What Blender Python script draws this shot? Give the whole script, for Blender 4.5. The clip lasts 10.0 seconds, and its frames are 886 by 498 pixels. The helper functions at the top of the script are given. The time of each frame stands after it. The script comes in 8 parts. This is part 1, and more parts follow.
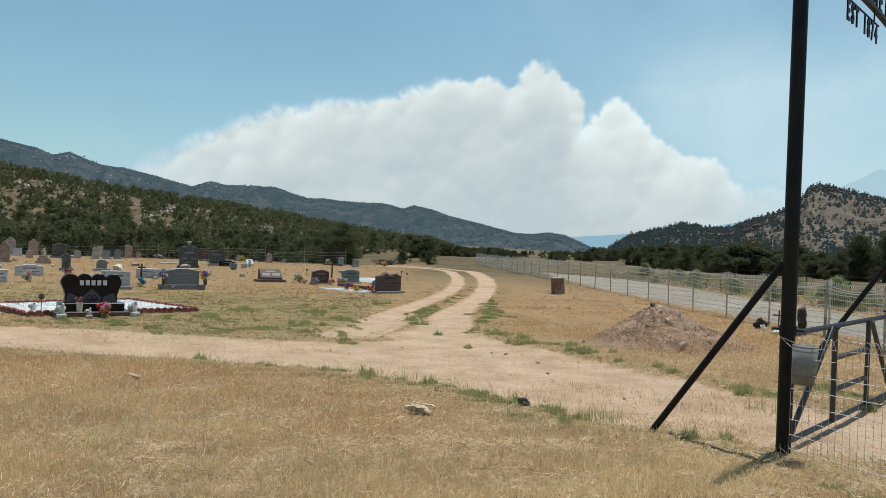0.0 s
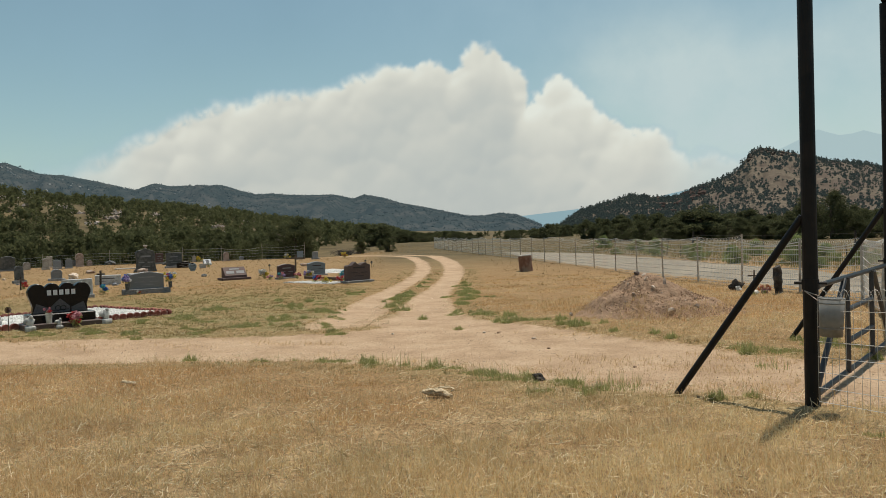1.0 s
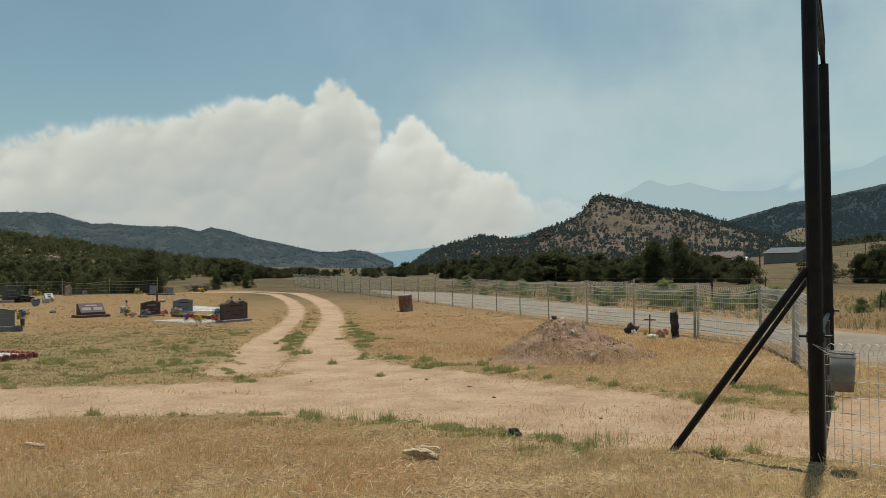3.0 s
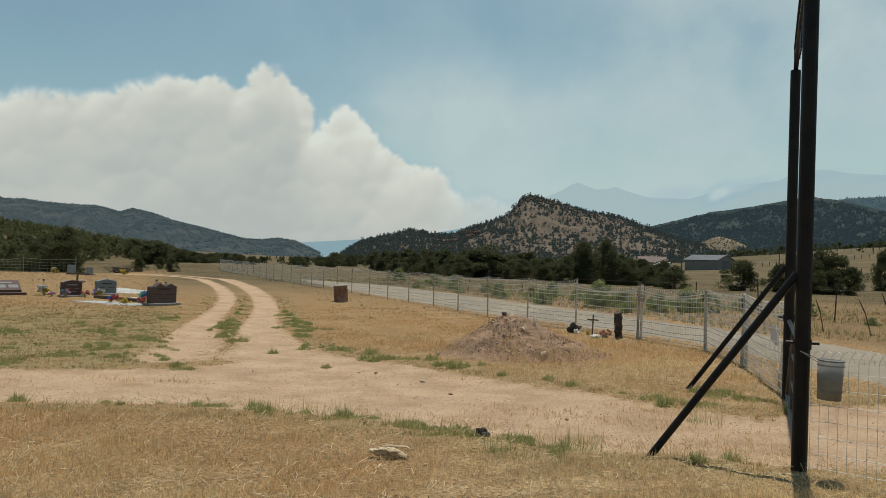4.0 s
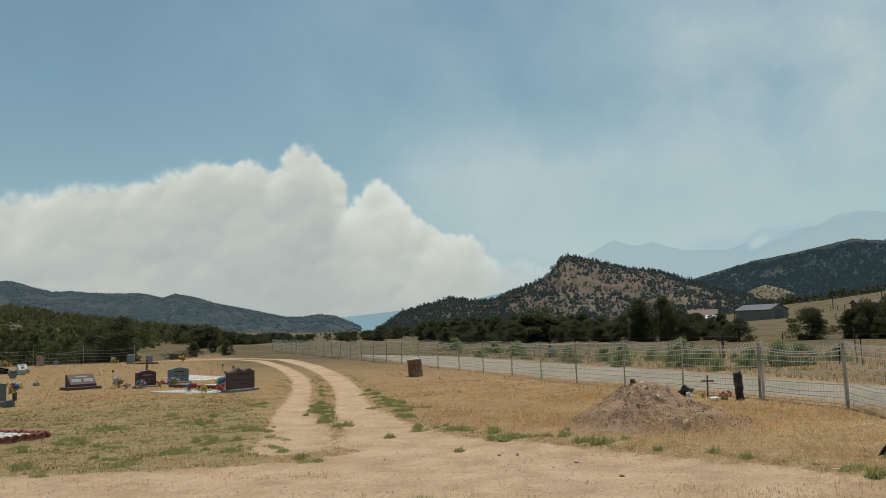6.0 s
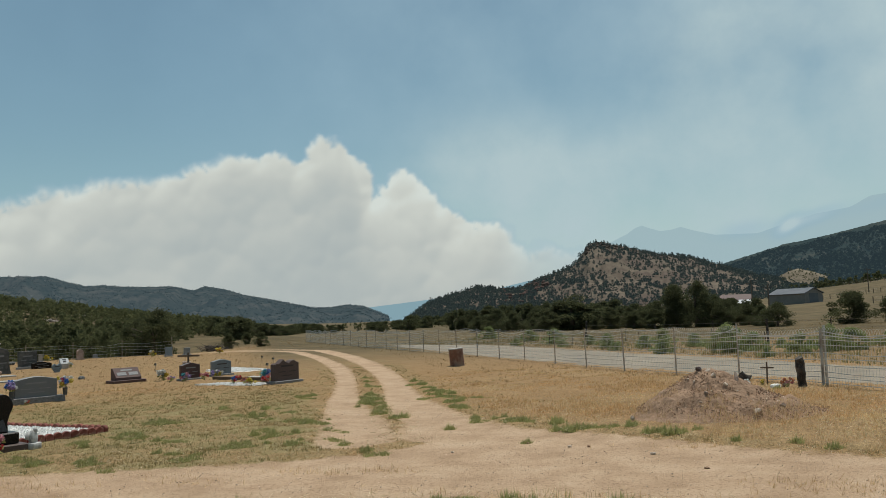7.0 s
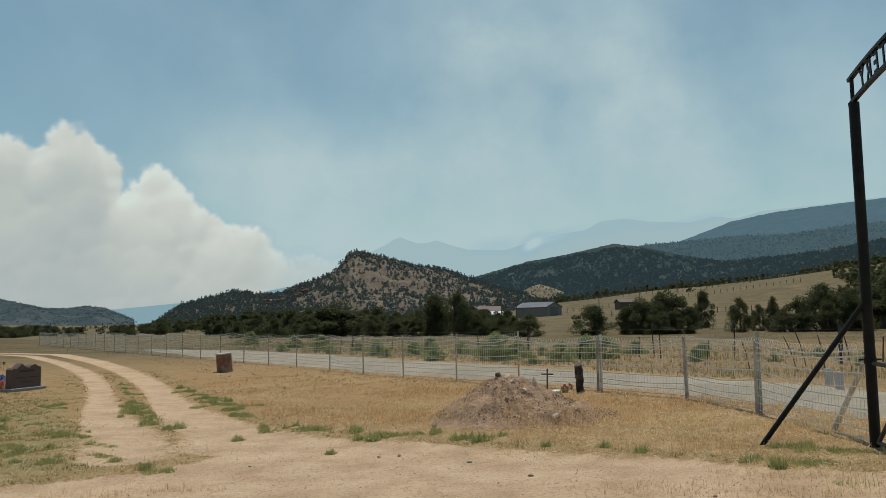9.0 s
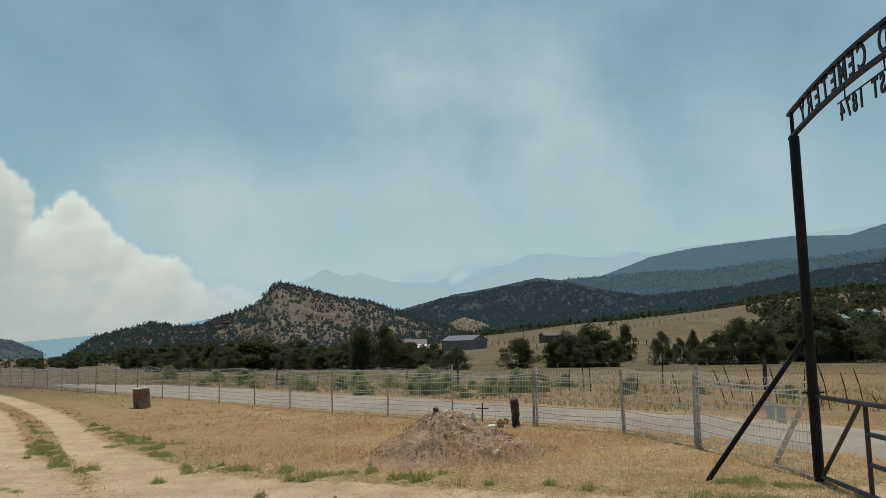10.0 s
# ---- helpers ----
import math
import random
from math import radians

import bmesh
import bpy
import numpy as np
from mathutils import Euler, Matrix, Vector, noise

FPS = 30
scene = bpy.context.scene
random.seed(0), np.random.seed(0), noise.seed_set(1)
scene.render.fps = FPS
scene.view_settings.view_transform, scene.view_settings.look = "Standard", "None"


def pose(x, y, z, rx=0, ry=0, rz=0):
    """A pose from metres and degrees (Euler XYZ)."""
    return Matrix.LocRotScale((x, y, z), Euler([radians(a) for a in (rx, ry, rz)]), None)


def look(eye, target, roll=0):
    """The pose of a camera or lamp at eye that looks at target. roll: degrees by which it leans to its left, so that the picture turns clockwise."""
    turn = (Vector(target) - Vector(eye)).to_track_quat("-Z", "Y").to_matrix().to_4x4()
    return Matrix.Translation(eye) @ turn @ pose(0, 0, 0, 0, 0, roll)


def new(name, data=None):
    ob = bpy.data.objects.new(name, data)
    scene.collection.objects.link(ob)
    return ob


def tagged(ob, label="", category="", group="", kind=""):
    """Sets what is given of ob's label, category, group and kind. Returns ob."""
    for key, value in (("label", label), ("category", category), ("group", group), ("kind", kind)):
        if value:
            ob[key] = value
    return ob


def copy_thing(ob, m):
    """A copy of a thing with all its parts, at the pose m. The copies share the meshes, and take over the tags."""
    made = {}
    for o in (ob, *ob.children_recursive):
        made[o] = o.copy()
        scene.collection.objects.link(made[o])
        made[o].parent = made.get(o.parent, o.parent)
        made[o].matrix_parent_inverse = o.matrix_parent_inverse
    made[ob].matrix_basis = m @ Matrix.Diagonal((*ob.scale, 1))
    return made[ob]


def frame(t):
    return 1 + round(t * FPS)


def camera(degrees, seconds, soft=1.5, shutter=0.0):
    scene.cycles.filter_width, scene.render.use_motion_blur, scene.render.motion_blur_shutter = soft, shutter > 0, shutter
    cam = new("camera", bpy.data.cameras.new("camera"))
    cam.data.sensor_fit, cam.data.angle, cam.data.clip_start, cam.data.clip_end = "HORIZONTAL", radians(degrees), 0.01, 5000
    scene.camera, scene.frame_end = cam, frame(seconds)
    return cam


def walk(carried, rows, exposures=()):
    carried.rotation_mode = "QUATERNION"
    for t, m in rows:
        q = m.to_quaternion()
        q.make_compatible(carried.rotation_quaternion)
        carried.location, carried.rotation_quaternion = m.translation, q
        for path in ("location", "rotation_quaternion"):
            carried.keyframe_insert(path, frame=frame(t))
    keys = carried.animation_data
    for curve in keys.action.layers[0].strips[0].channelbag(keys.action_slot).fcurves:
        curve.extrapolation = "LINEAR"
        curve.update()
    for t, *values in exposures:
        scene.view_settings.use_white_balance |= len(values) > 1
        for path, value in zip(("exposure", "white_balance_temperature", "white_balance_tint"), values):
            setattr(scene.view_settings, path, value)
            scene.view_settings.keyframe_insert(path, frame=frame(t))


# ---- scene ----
cam = camera(57.8, 10.0, 0.6)
PATH = [
    (0, (5.651, 2.726, 1.595), (4.426, 4.307, 1.591), 2.2),
    (0.5, (5.374, 2.665, 1.602), (4.164, 4.256, 1.671), 1.5),
    (1, (5.13, 2.574, 1.53), (3.999, 4.223, 1.491), -1.7),
    (1.5, (4.884, 2.532, 1.61), (3.991, 4.32, 1.546), -0.3),
    (2, (4.568, 2.554, 1.653), (3.703, 4.355, 1.755), -1.6),
    (2.5, (4.256, 2.565, 1.615), (3.504, 4.418, 1.671), -1.4),
    (2.7, (4.069, 2.468, 1.618), (3.283, 4.307, 1.663), -1.3),
    (3.8, (3.337, 2.665, 1.576), (2.596, 4.522, 1.636), 2.5),
    (4, (3.265, 2.719, 1.569), (2.626, 4.614, 1.603), 2.0),
    (4.5, (2.905, 2.754, 1.582), (2.304, 4.662, 1.589), 2.1),
    (5, (2.507, 2.844, 1.605), (1.955, 4.765, 1.661), 0.8),
    (5.5, (2.117, 2.836, 1.608), (1.569, 4.758, 1.694), -1.1),
    (6, (1.802, 2.929, 1.62), (1.079, 4.783, 1.821), -1.5),
    (6.2, (1.666, 2.937, 1.648), (0.904, 4.768, 1.911), -1.8),
    (7.3, (1.078, 3.038, 1.652), (0.271, 4.862, 1.807), -2.2),
    (7.5, (0.963, 3.099, 1.644), (0.126, 4.903, 1.859), -1.9),
    (8, (0.686, 3.259, 1.599), (-0.05, 5.109, 1.788), -1.7),
    (8.5, (0.492, 3.454, 1.576), (0.041, 5.394, 1.754), -2.7),
    (9, (0.344, 3.537, 1.585), (0.131, 5.518, 1.762), -1.0),
    (9.5, (0.266, 3.765, 1.607), (0.107, 5.744, 1.849), -0.9),
    (10, (0.123, 3.898, 1.584), (0.096, 5.882, 1.839), -1.0),
]
walk(cam, [(t, look(e, g, r)) for t, e, g, r in PATH], ((0.0, 0.22, 5850, 8), (0.4, 0.14, 6300, 10), (1.0, 0.04, 6600, 10), (2.5, -0.08, 6550, 9), (5.0, -0.09, 6450, 9), (8.0, -0.14, 6250, 8), (10.0, -0.10, 6250, 7)))

# ---- world, sun, exposure ----
world = bpy.data.worlds.new("world")
scene.world = world
world.use_nodes = True
wn, wl = world.node_tree.nodes, world.node_tree.links
sky = wn.new("ShaderNodeTexSky")
sky.sky_type = "NISHITA"
sky.sun_disc = False
sky.sun_elevation = radians(73)
sky.sun_rotation = radians(3)
sky.altitude = 2000
sky.air_density, sky.dust_density, sky.ozone_density = 1.3, 3.0, 2.0
wn["Background"].inputs["Strength"].default_value = 0.1
smoky = wn.new("ShaderNodeMix")
smoky.data_type, smoky.blend_type = "RGBA", "MULTIPLY"
smoky.inputs[0].default_value = 1.0
smoky.inputs[7].default_value = (0.94, 1.0, 0.795, 1)
wl.new(sky.outputs[0], smoky.inputs[6])
wl.new(smoky.outputs[2], wn["Background"].inputs["Color"])
sun = new("sun", bpy.data.lights.new("sun", "SUN"))
sun.data.energy, sun.data.angle, sun.data.color = 3.6, radians(0.6), (1.0, 0.93, 0.82)
sun.matrix_world = look((0.0, 0.0, 60.0), (-3.6 / 3.35, -59.5 / 3.35, 0.0))


# ---- materials ----
def nodes_of(name):
    m = bpy.data.materials.new(name)
    m.use_nodes = True
    return m, m.node_tree.nodes, m.node_tree.links, m.node_tree.nodes["Principled BSDF"]


def ramp(n, stops):
    r = n.new("ShaderNodeValToRGB")
    while len(r.color_ramp.elements) < len(stops):
        r.color_ramp.elements.new(0.5)
    for e, (p, c) in zip(r.color_ramp.elements, stops):
        e.position, e.color = p, (*c, 1)
    return r


def noise_node(n, l, scale, detail=4.0, rough=0.6, coord="Object"):
    tc = n.new("ShaderNodeTexCoord")
    t = n.new("ShaderNodeTexNoise")
    t.inputs["Scale"].default_value, t.inputs["Detail"].default_value, t.inputs["Roughness"].default_value = scale, detail, rough
    l.new(tc.outputs[coord], t.inputs["Vector"])
    return t


def mix_node(n, l, fac, a, b, mode="MIX"):
    m = n.new("ShaderNodeMix")
    m.data_type, m.blend_type = "RGBA", mode
    for sock, v in ((m.inputs[0], fac), (m.inputs[6], a), (m.inputs[7], b)):
        if isinstance(v, (int, float)):
            sock.default_value = v
        elif isinstance(v, tuple):
            sock.default_value = (*v, 1)
        else:
            l.new(v, sock)
    return m.outputs[2]


def surface(name, c1, c2, scale, c3=None, scale3=1.0, rough=0.8, bump=0.2, bump_scale=None, metal=0.0, spread=0.0, island=0.0, spec=0.5):
    """Two-scale noise colours with a fine bump. spread: lightness change from object to object; island: from piece to piece."""
    m, n, l, b = nodes_of(name)
    t1 = noise_node(n, l, scale)
    col = ramp(n, [(0.32, c1), (0.68, c2)]).outputs[0]
    l.new(t1.outputs[0], col.node.inputs[0])
    if c3:
        t3 = noise_node(n, l, scale3, 3)
        r3 = ramp(n, [(0.45, (0, 0, 0)), (0.65, (1, 1, 1))])
        l.new(t3.outputs[0], r3.inputs[0])
        col = mix_node(n, l, r3.outputs[0], col, c3)
    for amount, out in ((spread, "ob"), (island, "isl")):
        if amount:
            src = n.new("ShaderNodeObjectInfo").outputs["Random"] if out == "ob" else n.new("ShaderNodeNewGeometry").outputs["Random Per Island"]
            mr = n.new("ShaderNodeMapRange")
            mr.inputs[3].default_value, mr.inputs[4].default_value = 1 - amount, 1 + amount
            l.new(src, mr.inputs[0])
            hsv = n.new("ShaderNodeHueSaturation")
            l.new(mr.outputs[0], hsv.inputs["Value"])
            l.new(col, hsv.inputs["Color"])
            col = hsv.outputs[0]
    l.new(col, b.inputs["Base Color"])
    b.inputs["Roughness"].default_value, b.inputs["Metallic"].default_value = rough, metal
    b.inputs["Specular IOR Level"].default_value = spec
    if bump:
        tb = noise_node(n, l, bump_scale or scale * 3, 5)
        bp = n.new("ShaderNodeBump")
        bp.inputs["Strength"].default_value, bp.inputs["Distance"].default_value = bump, 0.02
        l.new(tb.outputs[0], bp.inputs["Height"])
        l.new(bp.outputs[0], b.inputs["Normal"])
    return m


def leafy(name, c1, c2, rough=0.75, passing=0.25, patches=None):
    """Leaves, needles or blades: colour varies from piece to piece, and some light passes."""
    m, n, l, b = nodes_of(name)
    geo = n.new("ShaderNodeNewGeometry")
    r = ramp(n, [(0.0, c1), (1.0, c2)])
    l.new(geo.outputs["Random Per Island"], r.inputs[0])
    t = noise_node(n, l, 0.35, 2)
    col = mix_node(n, l, 0.5, r.outputs[0], ramp(n, [(0.35, (0.55, 0.55, 0.55)), (0.65, (1.0, 1.0, 1.0))]).outputs[0], "MULTIPLY")
    l.new(t.outputs[0], n["Color Ramp.001"].inputs[0])
    if patches:
        tp, rp = noise_node(n, l, 0.55, 5), ramp(n, [(0.42, (0, 0, 0)), (0.58, (0.85, 0.85, 0.85))])
        l.new(tp.outputs[0], rp.inputs[0])
        col = mix_node(n, l, rp.outputs[0], col, patches)
    l.new(col, b.inputs["Base Color"])
    b.inputs["Roughness"].default_value = rough
    b.inputs["Specular IOR Level"].default_value = 0.2
    tr = n.new("ShaderNodeBsdfTranslucent")
    l.new(col, tr.inputs[0])
    mx = n.new("ShaderNodeMixShader")
    mx.inputs[0].default_value = passing
    l.new(b.outputs[0], mx.inputs[1])
    l.new(tr.outputs[0], mx.inputs[2])
    l.new(mx.outputs[0], n["Material Output"].inputs[0])
    return m


def ground_material():
    m, n, l, b = nodes_of("ground_soil_and_grass")
    at = n.new("ShaderNodeAttribute")
    at.attribute_name = "cover"
    sep = n.new("ShaderNodeSeparateColor")
    l.new(at.outputs["Color"], sep.inputs[0])
    big, mid, fine = noise_node(n, l, 0.25, 4), noise_node(n, l, 2.2, 5), noise_node(n, l, 28, 5, 0.7)
    straw = ramp(n, [(0.3, (0.27, 0.178, 0.092)), (0.5, (0.39, 0.27, 0.143)), (0.7, (0.51, 0.378, 0.22))])
    l.new(mid.outputs[0], straw.inputs[0])
    rust = n.new("ShaderNodeMath")
    rust.operation = "MULTIPLY"
    rust.inputs[1].default_value = 0.9
    l.new(at.outputs["Alpha"], rust.inputs[0])
    c = mix_node(n, l, rust.outputs[0], straw.outputs[0], (0.34, 0.215, 0.105))
    fr = ramp(n, [(0.34, (0.36, 0.33, 0.30)), (0.66, (1.42, 1.40, 1.36))])
    l.new(fine.outputs[0], fr.inputs[0])
    c = mix_node(n, l, 1.0, c, fr.outputs[0], "MULTIPLY")
    # green growth
    gr = ramp(n, [(0.3, (0.165, 0.145, 0.06)), (0.7, (0.29, 0.25, 0.115))])
    l.new(mid.outputs[0], gr.inputs[0])
    gf = n.new("ShaderNodeMath")
    gf.operation = "MULTIPLY"
    l.new(sep.outputs[1], gf.inputs[0])
    gn = noise_node(n, l, 1.1, 5)
    gm = ramp(n, [(0.4, (0.2, 0.2, 0.2)), (0.62, (1, 1, 1))])
    l.new(gn.outputs[0], gm.inputs[0])
    l.new(gm.outputs[0], gf.inputs[1])
    c = mix_node(n, l, gf.outputs[0], c, gr.outputs[0])
    pr = ramp(n, [(0.35, (0.105, 0.082, 0.044)), (0.65, (0.178, 0.136, 0.074))])
    l.new(big.outputs[0], pr.inputs[0])
    worn = noise_node(n, l, 0.09, 7, 0.7)
    wornr = ramp(n, [(0.3, (0.72, 0.74, 0.70)), (0.7, (1.15, 1.12, 1.1))])
    l.new(worn.outputs[0], wornr.inputs[0])
    past = mix_node(n, l, 1.0, pr.outputs[0], wornr.outputs[0], "MULTIPLY")
    c = mix_node(n, l, sep.outputs[2], c, past)
    # bare packed sand with faint wheel streaks
    sand = ramp(n, [(0.3, (0.39, 0.264, 0.164)), (0.5, (0.505, 0.355, 0.230)), (0.72, (0.585, 0.43, 0.292))])
    s2 = noise_node(n, l, 1.3, 6, 0.65)
    l.new(s2.outputs[0], sand.inputs[0])
    spk = ramp(n, [(0.34, (0.55, 0.5, 0.45)), (0.46, (1, 1, 1)), (0.62, (1, 1, 1)), (0.72, (1.25, 1.25, 1.25))])
    l.new(fine.outputs[0], spk.inputs[0])
    sc = mix_node(n, l, 1.0, sand.outputs[0], spk.outputs[0], "MULTIPLY")
    mp, tcs = n.new("ShaderNodeMapping"), n.new("ShaderNodeTexCoord")
    mp.inputs["Rotation"].default_value = (0, 0, radians(-9))
    mp.inputs["Scale"].default_value = (0.55, 2.6, 1.0)
    l.new(tcs.outputs["Object"], mp.inputs[0])
    wheel = n.new("ShaderNodeTexNoise")
    wheel.inputs["Scale"].default_value, wheel.inputs["Detail"].default_value = 1.6, 6
    l.new(mp.outputs[0], wheel.inputs["Vector"])
    wr = ramp(n, [(0.34, (0.95, 0.94, 0.93)), (0.5, (1.0, 1.0, 1.0)), (0.68, (1.03, 1.03, 1.03))])
    l.new(wheel.outputs[0], wr.inputs[0])
    sc = mix_node(n, l, 1.0, sc, wr.outputs[0], "MULTIPLY")
    edge = n.new("ShaderNodeMath")
    edge.operation = "ADD"
    l.new(sep.outputs[0], edge.inputs[0])
    en = n.new("ShaderNodeMapRange")
    en.inputs[1].default_value, en.inputs[2].default_value = 0.3, 0.7
    en.inputs[3].default_value, en.inputs[4].default_value = -0.35, 0.35
    e2 = noise_node(n, l, 5, 6, 0.7)
    l.new(e2.outputs[0], en.inputs[0])
    l.new(en.outputs[0], edge.inputs[1])
    er = ramp(n, [(0.35, (0, 0, 0)), (0.65, (1, 1, 1))])
    l.new(edge.outputs[0], er.inputs[0])
    c = mix_node(n, l, er.outputs[0], c, sc)
    l.new(c, b.inputs["Base Color"])
    b.inputs["Roughness"].default_value = 0.95
    b.inputs["Specular IOR Level"].default_value = 0.15
    bp = n.new("ShaderNodeBump")
    bp.inputs["Strength"].default_value, bp.inputs["Distance"].default_value = 0.9, 0.03
    l.new(fine.outputs[0], bp.inputs["Height"])
    l.new(bp.outputs[0], b.inputs["Normal"])
    return m


def haze_glow_material(name, c1, c2, haze, amount, scale, rock=None):
    """Far forest and rock, with the smoky air before it mixed in as a flat glow."""
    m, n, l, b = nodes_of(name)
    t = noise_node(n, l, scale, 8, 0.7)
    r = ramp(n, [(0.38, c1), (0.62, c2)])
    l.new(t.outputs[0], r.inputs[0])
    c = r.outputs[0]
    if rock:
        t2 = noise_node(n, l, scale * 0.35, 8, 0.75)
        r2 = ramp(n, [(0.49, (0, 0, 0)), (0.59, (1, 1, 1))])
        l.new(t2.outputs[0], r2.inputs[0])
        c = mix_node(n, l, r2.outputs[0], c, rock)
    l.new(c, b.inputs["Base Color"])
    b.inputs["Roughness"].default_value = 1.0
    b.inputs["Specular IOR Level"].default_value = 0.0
    # haze painted as emission over the lit surface, by a fixed amount
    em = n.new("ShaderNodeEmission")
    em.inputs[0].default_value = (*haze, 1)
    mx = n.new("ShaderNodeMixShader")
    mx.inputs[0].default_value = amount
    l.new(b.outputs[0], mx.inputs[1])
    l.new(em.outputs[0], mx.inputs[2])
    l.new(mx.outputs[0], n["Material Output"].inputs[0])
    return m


M = {}
M["ground"] = ground_material()
M["gravel"] = surface("road_gravel", (0.22, 0.188, 0.145), (0.30, 0.258, 0.20), 3.0, (0.33, 0.283, 0.218), 0.4, 0.95, 0.5, 40, spec=0.2)
M["black_paint"] = surface("black_painted_pipe", (0.004, 0.004, 0.005), (0.008, 0.008, 0.009), 9, (0.016, 0.013, 0.011), 3, 0.5, 0.08, 60, spec=0.25)
M["gate_steel"] = surface("blue_grey_gate_paint", (0.012, 0.015, 0.02), (0.028, 0.034, 0.043), 7, (0.05, 0.045, 0.04), 4, 0.5, 0.1, 50)
M["wire"] = surface("galvanised_wire", (0.84, 0.83, 0.80), (0.92, 0.91, 0.88), 12, rough=0.5, bump=0)
M["old_wire"] = surface("weathered_galvanised_wire", (0.46, 0.44, 0.41), (0.62, 0.60, 0.56), 12, rough=0.5, bump=0, metal=0.2)
M["bucket"] = surface("dull_zinc_sheet", (0.20, 0.20, 0.19), (0.29, 0.29, 0.275), 8, (0.16, 0.145, 0.125), 5, 0.65, 0.1, 30, spec=0.3)
M["post_wood"] = surface("weathered_post_wood", (0.46, 0.43, 0.375), (0.64, 0.61, 0.545), 9, (0.34, 0.285, 0.23), 3, 0.9, 0.5, 40, spread=0.12)
M["tpost"] = surface("rusty_steel_post", (0.30, 0.225, 0.165), (0.46, 0.38, 0.31), 12, (0.52, 0.48, 0.42), 5, 0.7, 0.2, spread=0.15)
M["burnt"] = surface("charred_wood", (0.02, 0.017, 0.014), (0.06, 0.05, 0.042), 11, (0.13, 0.11, 0.09), 6, 0.95, 0.8, 30)
M["dry_wood"] = surface("bleached_driftwood", (0.54, 0.42, 0.26), (0.72, 0.60, 0.42), 12, (0.30, 0.20, 0.11), 6, 0.9, 0.6, 40)
M["brown_wood"] = surface("brown_cross_wood", (0.09, 0.065, 0.045), (0.15, 0.11, 0.075), 12, rough=0.85, bump=0.3)
M["mound"] = surface("dug_earth", (0.265, 0.172, 0.112), (0.40, 0.275, 0.188), 30.0, (0.37, 0.248, 0.165), 3.0, 0.97, 0.6, 30, spec=0.1)
M["rock"] = surface("field_stone", (0.33, 0.245, 0.19), (0.50, 0.40, 0.33), 7, (0.27, 0.19, 0.145), 3, 0.9, 0.5, 25, spread=0.3)
M["hill_rock"] = surface("pale_hillside_rock", (0.36, 0.295, 0.25), (0.56, 0.48, 0.42), 1.6, (0.24, 0.195, 0.16), 0.5, 0.95, 0.6, 3.0, island=0.3)
M["white_rock"] = surface("white_marble_chips", (0.62, 0.61, 0.57), (0.85, 0.84, 0.80), 20, rough=0.85, bump=0.3, island=0.15)
M["grit"] = surface("loose_grit", (0.36, 0.26, 0.175), (0.68, 0.55, 0.42), 40, rough=0.95, bump=0, island=0.5)
M["brick"] = surface("red_edging_brick", (0.20, 0.055, 0.04), (0.31, 0.095, 0.07), 12, (0.26, 0.13, 0.10), 6, 0.85, 0.3, spread=0.2)
M["black_granite"] = surface("polished_black_granite", (0.004, 0.004, 0.005), (0.010, 0.010, 0.011), 60, rough=0.25, bump=0, spec=0.25)
M["grey_granite"] = surface("grey_granite", (0.15, 0.16, 0.17), (0.28, 0.29, 0.30), 70, (0.21, 0.22, 0.22), 4, 0.45, 0.05, spread=0.2)
M["rough_granite"] = surface("rock_pitched_granite", (0.17, 0.17, 0.17), (0.36, 0.355, 0.345), 30, rough=0.9, bump=0.9, bump_scale=18, spread=0.2)
M["red_granite"] = surface("red_brown_granite", (0.085, 0.055, 0.048), (0.15, 0.10, 0.09), 60, (0.13, 0.075, 0.07), 5, 0.55, 0.05, spec=0.2)
M["maroon_granite"] = surface("dark_maroon_granite", (0.05, 0.026, 0.026), (0.10, 0.055, 0.052), 60, rough=0.3, bump=0.05)
M["brown_granite"] = surface("brown_grey_granite", (0.075, 0.052, 0.048), (0.15, 0.11, 0.10), 60, (0.11, 0.08, 0.07), 4, 0.5, 0.1, spec=0.25)
M["pale_marble"] = surface("weathered_pale_marble", (0.40, 0.36, 0.31), (0.58, 0.54, 0.48), 9, (0.30, 0.255, 0.21), 4, 0.85, 0.3, 30, spread=0.15)
M["white_marble"] = surface("white_marble_slab", (0.50, 0.52, 0.53), (0.68, 0.70, 0.71), 14, (0.42, 0.42, 0.40), 5, 0.6, 0.1, spread=0.1)
M["dark_stone"] = surface("old_dark_granite", (0.045, 0.047, 0.047), (0.10, 0.105, 0.10), 30, (0.15, 0.15, 0.14), 5, 0.6, 0.3, spread=0.2)
M["blue_stone"] = surface("blue_grey_stone", (0.15, 0.19, 0.215), (0.24, 0.29, 0.32), 30, rough=0.6, bump=0.1, spread=0.15)
M["pink_stone"] = surface("pinkish_old_marble", (0.34, 0.25, 0.205), (0.48, 0.37, 0.31), 9, (0.26, 0.19, 0.15), 4, 0.85, 0.3, spread=0.15)
M["ink"] = surface("etched_grey_marking", (0.22, 0.22, 0.22), (0.30, 0.30, 0.30), 20, rough=0.7, bump=0)
M["dark_ink"] = surface("dark_engraving", (0.035, 0.03, 0.028), (0.06, 0.05, 0.05), 20, rough=0.8, bump=0)
M["white_ink"] = surface("white_engraving", (0.66, 0.66, 0.66), (0.8, 0.8, 0.8), 20, rough=0.7, bump=0)
M["etch"] = surface("frosted_black_granite", (0.05, 0.05, 0.055), (0.11, 0.11, 0.115), 25, rough=0.5, bump=0)
